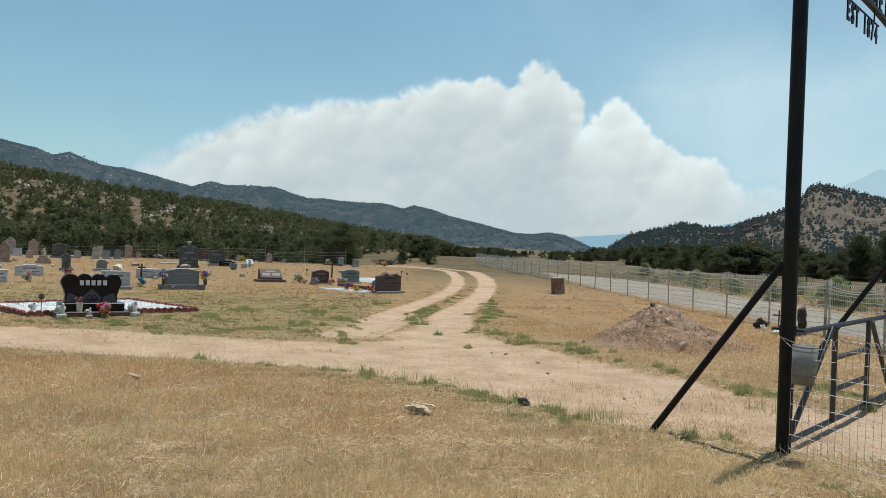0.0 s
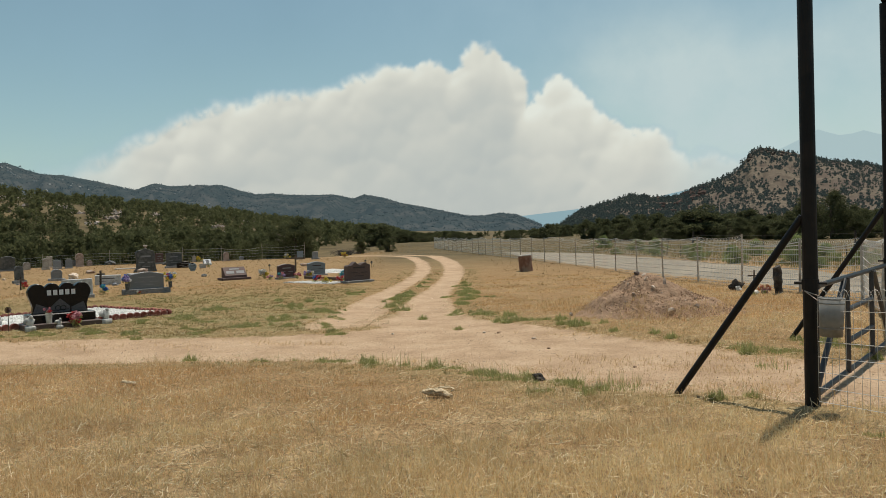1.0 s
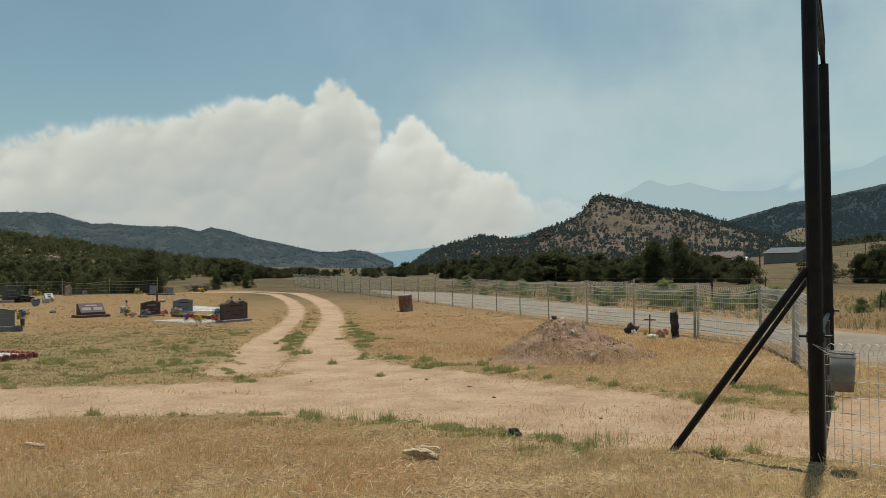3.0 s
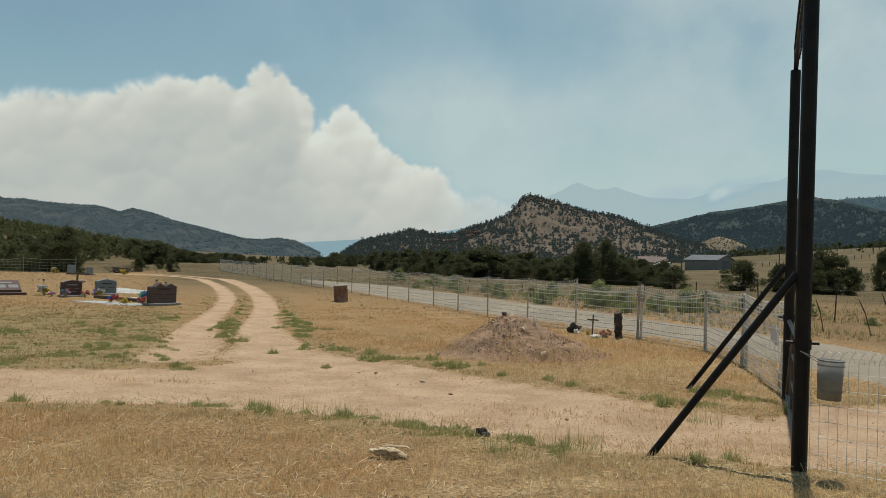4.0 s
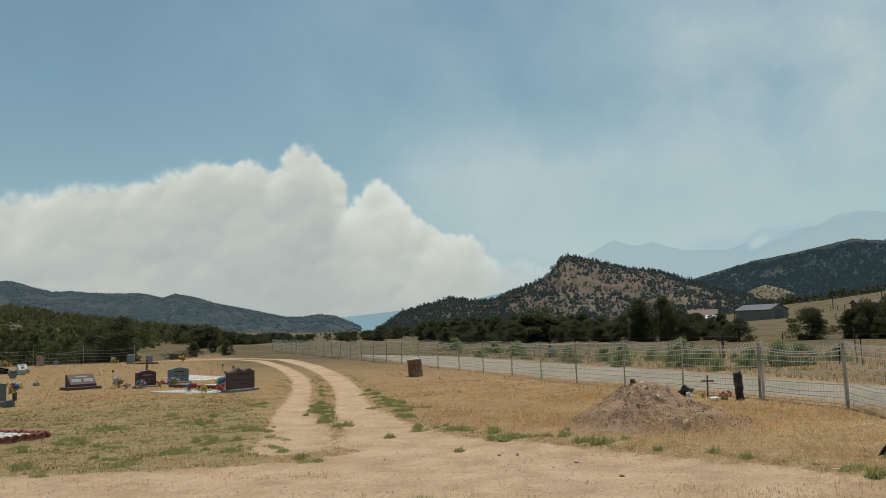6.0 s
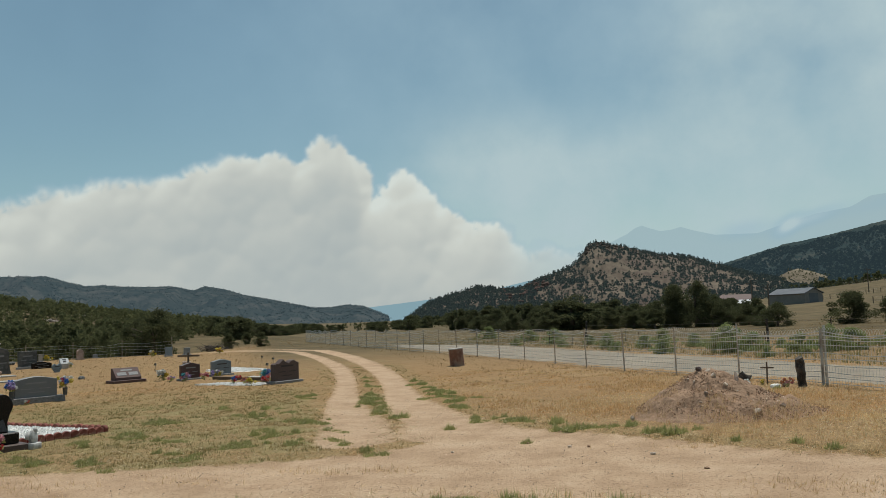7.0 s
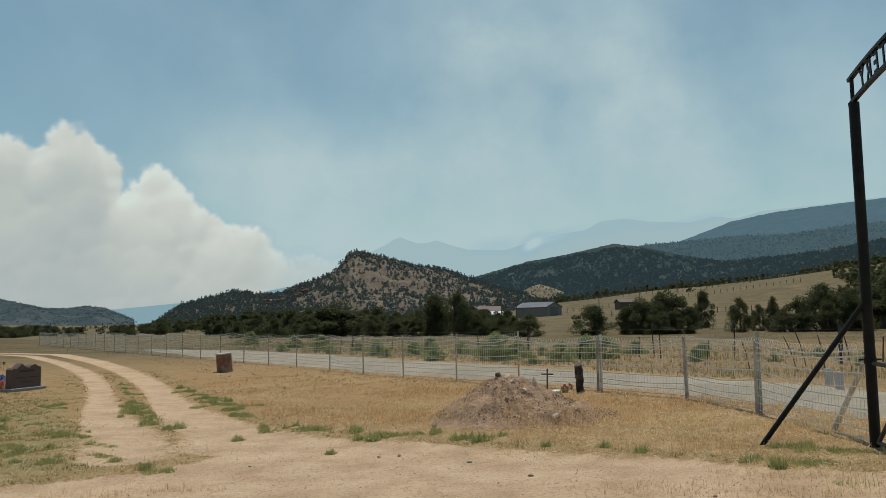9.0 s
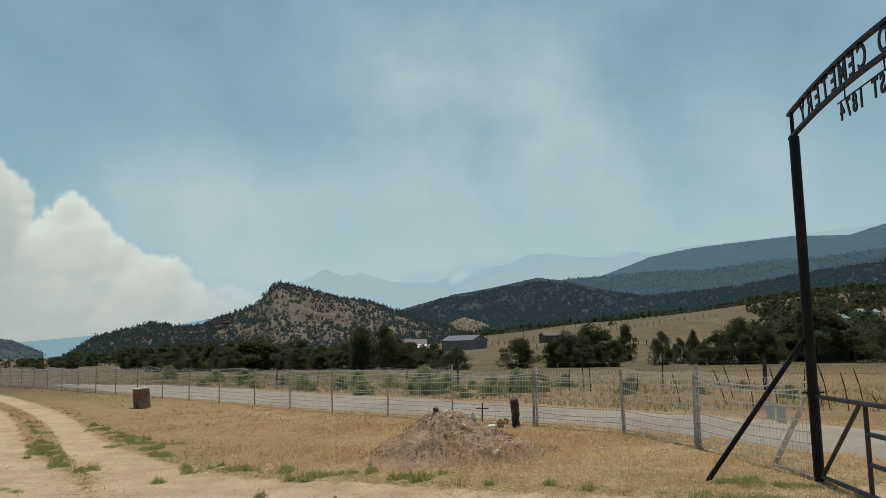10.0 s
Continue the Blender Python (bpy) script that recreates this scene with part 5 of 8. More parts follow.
def fence_thing(name, posts, kinds, panels, label, height, slack=0.06, rise=0.0, sag=0.06, thick=1.7, fine=0.42, wire="wire"):
    """posts: ground points; kinds: 'wood', 'double' or 'steel'; panels: (rows, pitch, wire radius, loops) between neighbours."""
    x0, y0 = posts[0]
    root = empty(name, Matrix.Translation((x0, y0, gz(x0, y0))))
    off = Vector((x0, y0, gz(x0, y0)))
    rg = np.random.default_rng(len(posts))
    for (x, y), k in zip(posts, kinds):
        if k == "none":
            continue
        p = Vector((x, y, gz(x, y))) - off
        for dx in ((-0.03, 0.04) if k == "double" else (0,)):
            bm = bmesh.new()
            lean = Vector((rg.normal(0, 0.02), rg.normal(0, 0.02), 0))
            hh = height * (1.0 if k == "steel" else 0.91) + rg.normal(0, 0.03) + (0.05 if k == "double" and dx > 0 else 0)
            if k == "steel":
                tube(bm, p + Vector((0, 0, -0.2)), p + lean + Vector((0, 0, hh)), 0.022, 5)
            else:
                tube(bm, p + Vector((dx, dx * 0.4, -0.2)), p + lean + Vector((dx, dx * 0.4, hh)), 0.036 if k == "wood" else 0.028, 9, 0.029)
            part("post", bm, M["tpost"] if k == "steel" else M["post_wood"], root)
    for i, ((ax, ay), (bx, by)) in enumerate(zip(posts, posts[1:])):
        rows, pitch, r, loops = panels(i)
        segs = [[tuple(q) for q in s] for s in woven_panel((ax, ay, 0), (bx, by, 0), height, rows, pitch, r, i + 7, loops, sag, slack, rise, math.hypot(ax - x0, ay - y0))]
        cut = 6 * (len(rows) - 2)
        v, f = wire_tubes(segs[:cut], r * 1.25)
        v2, f2 = wire_tubes(segs[cut:cut + 12], r * thick)
        v3, f3 = wire_tubes(segs[cut + 12:], r * fine)
        f = np.concatenate([f, f2 + len(v), f3 + len(v) + len(v2)])
        v = np.concatenate([v, v2, v3])
        ob = array_mesh("wire_mesh", v - np.array(off), f, M[wire])
        ob.parent = root
    return tagged(root, label, "fence")


FENCE = [(4.12, 13.22), (3.76, 16.4), (3.17, 18.9), (1.75, 20.95), (0.02, 23.0), (-1.66, 25.0), (-3.45, 27.3), (-5.1, 29.4), (-6.75, 31.5), (-8.6, 33.7), (-10.4, 35.8), (-12.2, 37.8)]
while FENCE[-1][0] > -44:
    FENCE.append((FENCE[-1][0] - 1.85, FENCE[-1][1] + 2.05))
kinds = ["none", "double", "wood", "double"] + ["steel"] * (len(FENCE) - 4)
ROWS = (0.06, 0.18, 0.30, 0.43, 0.57, 0.72, 0.88, 1.0, 1.1, 1.18)
fence_thing("wire_fence", FENCE, kinds, lambda i: (tuple(z * (0.92 if i < 4 else 1.0) for z in ROWS), 0.085 if i < 8 else 0.15 if i < 14 else 0.2, 0.0062 if i < 5 else 0.0052 if i < 8 else 0.0046 if i < 14 else 0.009, i < 14), "sagging woven wire fence on weathered posts beside the road", 1.24)
fence_thing("front_fence", [(3.99, 9.38), (5.35, 8.22), (6.75, 7.03), (8.2, 5.8)], ["none", "steel", "wood", "wood"], lambda i: ((0.04, 0.15, 0.27, 0.39, 0.51, 0.63, 0.75, 0.83), 0.072, 0.0024, True), "looped-top woven wire fence beside the gate", 1.0, 0.0, 0.05, 0.006, 0.8, 0.75, "old_wire")
BACK = [(-41.9 - 4.1 * k, 50.9 - 0.9 * k) for k in range(15)]
fence_thing("back_fence", BACK, ["steel"] * len(BACK), lambda i: ((0.1, 0.35, 0.6, 0.85, 1.1), 0.3, 0.0035, False), "old wire fence behind the graves", 1.35)


def field_fence():
    posts = [(19, 15), (16.2, 18.6), (13.6, 22.0), (11.4, 25.0), (9.2, 28.0), (7.0, 31.2), (4.9, 34.4), (2.6, 38.0), (0.2, 41.5), (-2.4, 45), (-5.2, 48.8), (-8.2, 52.6), (-11.6, 56.6)]
    root = empty("field_fence", Matrix.Translation((19, 15, 0)))
    rg = np.random.default_rng(8)
    segs = []
    for k, (x, y) in enumerate(posts):
        bm = bmesh.new()
        tube(bm, (x - 19, y - 15, gz(x, y) - 0.2), (x - 19 + rg.normal(0, 0.09), y - 15 + rg.normal(0, 0.06), gz(x, y) + rg.uniform(1.0, 1.3)), 0.022 if k % 4 else 0.06, 7)
        part("post", bm, M["burnt"], root)
        if k:
            px, py = posts[k - 1]
            segs += [((px - 19, py - 15, gz(px, py) + z), (x - 19, y - 15, gz(x, y) + z)) for z in (0.4, 0.7, 1.0)]
    v, f = wire_tubes(segs, 0.004)
    ob = array_mesh("barbed_wire", v, f, M["tpost"])
    ob.parent = root
    ob["kind"] = "stuff"
    tagged(root, "barbed wire field fence on leaning dark posts", "fence")


field_fence()


def pasture_fence(a0, a1, r0, r1, count, label):
    """A line of dark posts with three wires across the far pasture."""
    pts = [polar(a0 + (a1 - a0) * k / (count - 1), r0 + (r1 - r0) * k / (count - 1)) for k in range(count)]
    x0, y0 = pts[0]
    root = empty("pasture_fence", Matrix.Translation((x0, y0, gz(x0, y0))))
    z0, segs = gz(x0, y0), []
    for k, (x, y) in enumerate(pts):
        bm = bmesh.new()
        tube(bm, (x - x0, y - y0, gz(x, y) - z0 - 0.2), (x - x0, y - y0, gz(x, y) - z0 + 1.25), 0.09, 6)
        part("post", bm, M["bark"], root)
        if k:
            px, py = pts[k - 1]
            segs += [((px - x0, py - y0, gz(px, py) - z0 + h), (x - x0, y - y0, gz(x, y) - z0 + h)) for h in (0.4, 0.8, 1.15)]
    v, f = wire_tubes(segs, 0.012)
    ob = array_mesh("fence_wire", v, f, M["tpost"])
    ob.parent = root
    ob["kind"] = "stuff"
    tagged(root, label, "fence", "fences across the pasture")


pasture_fence(0.5, 17.5, 235, 300, 42, "line of dark posts crossing the tan pasture")
pasture_fence(3.0, 20.0, 320, 400, 44, "far line of posts high on the tan pasture")
pasture_fence(4.5, 18.0, 165, 190, 26, "low post and wire fence in the tan pasture")


def lean_brace():
    bm = bmesh.new()
    tube(bm, (4.16, 14.55, gz(4.16, 14.55) - 0.08), (4.14, 13.26, 1.06), 0.035, 9, 0.03)
    tagged(link_mesh("fence_brace_post", bm, M["white_paint"]), "pale wooden brace leaning against the gate post", "post")


lean_brace()
for x, y, z in ((4.06, 13.88, 0.66), (4.03, 14.14, 0.68)):
    bm = bmesh.new()
    box(bm, 0.008, 0.20, 0.22, None, 0.002)
    tagged(link_mesh("notice_board", bm, M["sign_grey"]), "pale blank back of a notice wired to the fence", "sign", "notices on the fence").matrix_world = pose(x, y, z, 0, 0, 8)


# ---- barn, houses, poles ----
def gable_house(name, x, y, turn, length, depth, eave, ridge, wall, roof, label, windows=(), door=None, dz=0.0):
    """A gabled building; windows: (u along the long wall, sill, width, height)."""
    root = empty(name, pose(x, y, gz(x, y) + dz, 0, 0, turn))
    bm = bmesh.new()
    pts = [(-depth / 2, -0.6), (depth / 2, -0.6), (depth / 2, eave), (0, ridge), (-depth / 2, eave)]
    outline_slab(bm, pts, length, 0)
    part("wall", bm, wall, root).matrix_local = pose(0, 0, 0, 0, 0, 90)
    for side in (-1, 1):
        bm = bmesh.new()
        run = math.hypot(depth / 2, ridge - eave) + 0.35
        box(bm, length + 0.5, run, 0.12)
        a = math.degrees(math.atan2(ridge - eave, depth / 2))
        part("roof", bm, roof, root).matrix_local = Matrix.Translation((0, 0, ridge + 0.03)) @ pose(0, 0, 0, -side * a, 0, 0) @ Matrix.Translation((0, side * run / 2, 0))
    for u, sill, w, h in windows:
        bm = bmesh.new()
        box(bm, w, 0.08, h, pose(u, -depth / 2 - 0.02, sill), 0.01)
        win = part("window", bm, M["glass"], root)
        bm = bmesh.new()
        for dx, sz, lz, ww in ((-w / 2, h, sill, 0.08), (w / 2, h, sill, 0.08)):
            box(bm, ww, 0.12, sz, pose(u + dx, -depth / 2 - 0.03, lz))
        for lz in (sill - 0.06, sill + h):
            box(bm, w + 0.2, 0.12, 0.08, pose(u, -depth / 2 - 0.03, lz))
        part("window_frame", bm, M["white_paint"], win)
    if door:
        bm = bmesh.new()
        box(bm, 0.06, door[0], door[1], pose(length / 2 + 0.02, 0, 0), 0.01)
        part("door", bm, M["barn_roof"], root, "sliding sheet metal door")
    return tagged(root, label, "barn" if "barn" in name else "house")


gable_house("metal_barn", *polar(0.1, 204), -38, 9.6, 6.2, 2.5, 3.7, M["barn"], M["barn_roof"], "low grey sheet metal barn on the tan pasture", door=(3.0, 2.5), dz=-0.2)
gable_house("ranch_house", *polar(-3.6, 185), 5, 6.0, 5.0, 2.2, 3.4, M["barn"], M["red_granite"], "small ranch house with brown roof behind junipers", ((-1.5, 0.9, 0.9, 0.9), (1.5, 0.9, 0.9, 0.9)))
gable_house("shed", *polar(-2.9, 180), -12, 2.8, 2.2, 1.5, 2.1, M["white_wall"], M["sign_grey"], "little white shed among junipers", ((0, 0.9, 0.7, 0.6),))
gable_house("field_shed", *polar(6.3, 230), 15, 6.0, 4.0, 1.8, 2.6, M["brown_wood"], M["brown_granite"], "weathered brown shed at the pasture edge", ((0, 0.7, 0.7, 0.5),))
gable_house("white_house", *polar(24.8, 205), 30, 2.7, 2.6, 2.5, 3.3, M["white_wall"], M["green_roof"], "white two-storey farmhouse among trees on the slope", ((-0.7, 0.5, 0.4, 0.6), (0.7, 0.5, 0.4, 0.6), (-0.7, 1.6, 0.4, 0.5), (0.7, 1.6, 0.4, 0.5)))
gable_house("green_roofed_house", *polar(26.3, 225), 10, 5.0, 4.0, 1.8, 2.7, M["white_wall"], M["green_roof"], "pale farmhouse with a green metal roof", ((-1.5, 0.7, 0.6, 0.7), (0, 0.7, 0.6, 0.7), (1.5, 0.7, 0.6, 0.7)))


def utility_pole(a, r, h):
    x, y = polar(a, r)
    root = empty("utility_pole", pose(x, y, gz(x, y)))
    bm = bmesh.new()
    tube(bm, (0, 0, -0.3), (0, 0, h), 0.14, 8, 0.10)
    part("pole", bm, M["bark"], root)
    bm = bmesh.new()
    box(bm, 2.0, 0.1, 0.12, pose(0, 0, h - 0.6))
    part("crossarm", bm, M["bark"], root)
    tagged(root, "thin wooden utility pole in the pasture", "pole", "utility poles")


for a, r, h in ((-2.6, 170, 6.0), (4.4, 260, 7.0), (7.2, 290, 7.0), (9.8, 320, 7.5), (14.5, 360, 7.5), (-1.6, 160, 5.0)):
    utility_pole(a, r, h)


# ---- spoil heap ----
def mound_height(u, v):
    """A steep cone on the near side with a long low skirt to the east."""
    p = u + 0.22
    r = math.hypot(p / (1.32 if p < 0 else 2.25), v / 1.35)
    k = 1.25 if p < 0 else 1.25 + 0.35 * min(p / 0.8, 1)
    return 0.80 * max(0.0, 1 - r) ** k * (1 - 0.12 * math.exp(-(r / 0.12) ** 2))


def spoil_heap():
    x0, y0 = 0.07, 16.55
    root = empty("earth_mound", pose(x0, y0, gz(x0, y0)))
    vs, n = [], 140
    for j in range(n + 1):
        for i in range(n + 1):
            u, v = -1.7 + 4.1 * i / n, -1.5 + 3.0 * j / n
            h = mound_height(u, v)
            q = Vector((u * 2.6, v * 2.6, 4.7))
            k = min(1, h * 5)
            hollow = 0.10 * math.exp(-((u + 0.36) / 0.16) ** 2 - ((v + 0.78) / 0.10) ** 2) + 0.08 * math.exp(-((u - 0.5) / 0.16) ** 2 - ((v + 0.86) / 0.08) ** 2)
            vs.append((u, v, h + k * (0.07 * noise.fractal(q, 0.8, 2.1, 7) + 0.02 * noise.noise(q * 4) + 0.013 * noise.noise(q * 9)) - hollow - 0.07 * (1 - k) + 0.022 * u))
    idx = np.arange(len(vs)).reshape(n + 1, n + 1)
    ob = array_mesh("soil", vs, np.stack([idx[:-1, :-1], idx[:-1, 1:], idx[1:, 1:], idx[1:, :-1]], -1).reshape(-1, 4), M["mound"], False)
    ob.parent = root
    rg = np.random.default_rng(4)
    big = [(-0.26, -0.03, 0.06, 0.045, "dark"), (-0.13, -0.06, 0.06, 0.025, "pale"), (-0.03, -0.22, 0.04, 0.035, "pale"), (0.30, -0.22, 0.055, 0.10, "mid"), (0.15, -0.36, 0.045, 0.03, "pale"), (0.60, -0.80, 0.06, 0.035, "pale"), (-1.22, -0.80, 0.045, 0.035, "pale"), (0.95, -0.50, 0.05, 0.03, "mid"), (-0.12, -0.60, 0.035, 0.03, "mid"), (0.85, -0.25, 0.04, 0.02, "mid")]
    for k in range(120):
        a, r = rg.uniform(0, 6.28), rg.uniform(0.1, 1.0) ** 0.6
        size = 0.008 + 0.022 * rg.uniform(0, 1) ** 3
        big.append((r * 1.25 * math.cos(a) + 0.15, r * 1.0 * math.sin(a), size, size * 0.7, "pale" if k % 3 else "mid"))
    for k, (u, v, s, h, tone) in enumerate(big):
        bm = bmesh.new()
        lumpy(bm, s, s * 0.8, h, k, 0.7, 1)
        rk = part("stone", bm, M[{"dark": "brown_granite", "pale": "heap_stone", "mid": "rock"}[tone]], root)
        rk.matrix_local = pose(u, v, mound_height(u, v) + h * 0.4 + 0.022 * u, rg.uniform(-20, 20), rg.uniform(-20, 20), rg.uniform(0, 360))
    bm = bmesh.new()
    lumpy(bm, 1, 0.85, 0.7, 2, 0.5, 1)
    pv, pf = np.array([w.co for w in bm.verts]), np.array([[w.index for w in f.verts] for f in bm.faces])
    bm.free()
    m = 3200
    a, r = rg.uniform(0, 6.28, m), rg.uniform(0.0, 1.0, m) ** 0.55
    cu, cv = r * 1.45 * np.cos(a) + 0.15, r * 1.15 * np.sin(a)
    cz = np.array([mound_height(p, q) for p, q in zip(cu, cv)]) + 0.022 * cu + rg.normal(0.002, 0.008, m)
    w = np.einsum("nij,kj->nki", rand_rot(rg, m), pv) * (rg.uniform(0.005, 0.010, m) + 0.010 * rg.uniform(0, 1, m) ** 5)[:, None, None] + np.stack([cu, cv, cz], 1)[:, None, :]
    ob = array_mesh("loose_soil", w.reshape(-1, 3), (pf[None] + (np.arange(m) * len(pv))[:, None, None]).reshape(-1, 3), M["mound"])
    ob.parent = root
    ob["kind"] = "stuff"
    tagged(root, "heap of reddish dug earth with loose stones", "mound")


spoil_heap()


# ---- small things on the grass and by the fence ----
def stone_thing(name, x, y, sx, sy, sz, seed, mat, label, turn=0, amount=0.3):
    bm = bmesh.new()
    lumpy(bm, sx, sy, sz, seed, amount, 3, (0, 0, sz * 0.6))
    ob = link_mesh(name, bm, mat)
    ob.matrix_world = pose(x, y, gz(x, y), 0, 0, turn)
    return tagged(ob, label, "rock")


def charred_post():
    bm = bmesh.new()
    r = bmesh.ops.create_cone(bm, cap_ends=True, segments=12, radius1=0.088, radius2=0.078, depth=0.62, matrix=Matrix.Translation((0, 0, 0.26)))
    bmesh.ops.subdivide_edges(bm, edges=[e for e in bm.edges if abs(e.verts[0].co.z - e.verts[1].co.z) > 0.3], cuts=5)
    for v in bm.verts:
        k = noise.noise(v.co * 6)
        v.co.x *= 1 + 0.6 * k
        v.co.y *= 1 + 0.6 * k
        v.co.x -= 0.12 * max(0, v.co.z - 0.3)
        if v.co.z > 0.52:
            v.co.z += 0.35 * (v.co.x + 0.05) + 0.05 * k
    ob = link_mesh("charred_stump", bm, M["burnt"])
    ob.matrix_world = pose(1.33, 20.75, gz(1.33, 20.75), 0, 0, 20)
    tagged(ob, "tall blackened tree stump standing by the fence", "stump")


charred_post()


def grave_cross(name, x, y, h, arm, t, at, mat, label, turn=70):
    root = empty(name, pose(x, y, gz(x, y), 0, 1.5, turn))
    bm = bmesh.new()
    box(bm, t, t * 0.7, h + 0.15, pose(0, 0, -0.15), 0.006)
    part("upright", bm, mat, root)
    bm = bmesh.new()
    box(bm, arm, t * 0.6, t, pose(0, -t * 0.4, at), 0.006)
    part("crossbar", bm, mat, root)
    tagged(root, label, "cross")


grave_cross("small_cross", 0.66, 21.45, 0.48, 0.27, 0.032, 0.34, M["brown_wood"], "small plain wooden grave cross by the fence", 10)
stone_thing("leaning_slab", 0.16, 21.9, 0.14, 0.06, 0.12, 3, M["burnt"], "dark jagged rock marker leaning near the fence", 30, 0.75)
stone_thing("pale_stone", 0.24, 21.78, 0.06, 0.04, 0.06, 4, M["white_rock"], "broken white stone against the dark marker rock", 30, 0.6)
stone_thing("marker_stone", 1.02, 20.85, 0.08, 0.06, 0.06, 6, M["rock"], "small reddish stone beside the charred stump", 0)
stone_thing("pale_stone", 0.84, 20.7, 0.11, 0.07, 0.05, 9, M["white_rock"], "flat pale stone lying in dry grass", 15)
stone_thing("dark_clod", 1.33, 9.74, 0.065, 0.055, 0.05, 12, M["burnt"], "dark stone at the sandy verge", 0, 0.5)
for k, (x, y) in enumerate(((-2.2, 13.66), (-1.55, 13.4), (-1.3, 13.42), (-3.0, 12.9), (0.3, 12.0), (-0.4, 12.9), (1.9, 10.9))):
    tagged(stone_thing("pebble", x, y, 0.02 + 0.009 * (k % 3), 0.02, 0.016, 20 + k, M["heap_stone" if k % 2 else "mound"], "loose pebble lying on the sandy track", 40 * k), group="pebbles on the track")


def driftwood(name, x, y, length, wide, high, turn, seed, label, splinters=3):
    """A weathered split log: a flattened, bent body with long splinters along its top."""
    rg = np.random.default_rng(seed)
    bm = bmesh.new()
    for k in range(1 + splinters):
        ln = length * (1.0 if k == 0 else rg.uniform(0.45, 0.85))
        w, h = (wide, high) if k == 0 else (wide * rg.uniform(0.22, 0.4), high * rg.uniform(0.25, 0.4))
        x0, y0, z0 = (0, 0, high * 0.55) if k == 0 else (rg.normal(0, length * 0.1), rg.normal(0, wide * 0.4), high * rg.uniform(0.85, 1.15))
        yaw, rings = rg.normal(0, 0.12), []
        for i in range(11):
            t = i / 10
            fat = max(0.18, math.sin(math.pi * (0.12 + 0.78 * t)) ** 0.6 + 0.25 * noise.noise(Vector((t * 5, k, seed))))
            u = (t - 0.5) * ln
            bend = high * 0.5 * noise.noise(Vector((t * 2.5, seed, k * 3.1)))
            rings.append([bm.verts.new((x0 + u, y0 + u * yaw + w / 2 * fat * math.cos(a) * (1 + 0.3 * noise.noise(Vector((t * 9, a, seed + k)))), z0 + bend + h / 2 * fat * math.sin(a) * (1 + 0.5 * noise.noise(Vector((t * 7, a * 2, seed - k)))))) for a in np.linspace(0, 2 * math.pi, 10, endpoint=False)])
        for p, q in zip(rings, rings[1:]):
            for i in range(10):
                bm.faces.new((p[i], q[i], q[(i + 1) % 10], p[(i + 1) % 10]))
        bm.faces.new(rings[0])
        bm.faces.new(rings[-1][::-1])
    bmesh.ops.recalc_face_normals(bm, faces=bm.faces)
    ob = link_mesh(name, bm, M["dry_wood"])
    ob.matrix_world = pose(x, y, gz(x, y) + 0.012, 0, 0, turn)
    tagged(ob, label, "log")


driftwood("driftwood", 0.90, 8.58, 0.33, 0.10, 0.06, -5, 2, "weathered split log bleached pale in dry grass", 4)
driftwood("driftwood_stick", -2.85, 7.93, 0.24, 0.05, 0.035, 12, 5, "short bleached stick lying in dry grass", 1)


def rusty_barrel():
    x, y = -10.5, 31.3
    root = empty("barrel", pose(x, y, gz(x, y) - 0.05, 3, -4, 0))
    bm = bmesh.new()
    bmesh.ops.create_cone(bm, cap_ends=True, segments=28, radius1=0.27, radius2=0.27, depth=0.7, matrix=Matrix.Translation((0, 0, 0.35)))
    part("drum", bm, M["rust"], root, smooth=False)
    for z in (0.24, 0.48):
        bm = bmesh.new()
        bmesh.ops.create_cone(bm, cap_ends=True, segments=28, radius1=0.278, radius2=0.278, depth=0.03, matrix=Matrix.Translation((0, 0, z)))
        part("hoop", bm, M["rust"], root)
    bm = bmesh.new()
    bmesh.ops.create_cone(bm, cap_ends=True, segments=28, radius1=0.285, radius2=0.28, depth=0.035, matrix=Matrix.Translation((0, 0, 0.70)))
    part("rim", bm, M["concrete"], root, "pale dusty rim")
    tagged(root, "rusty red-brown steel drum in dry grass", "barrel")


rusty_barrel()

# ---- graves ----
FACE = 70


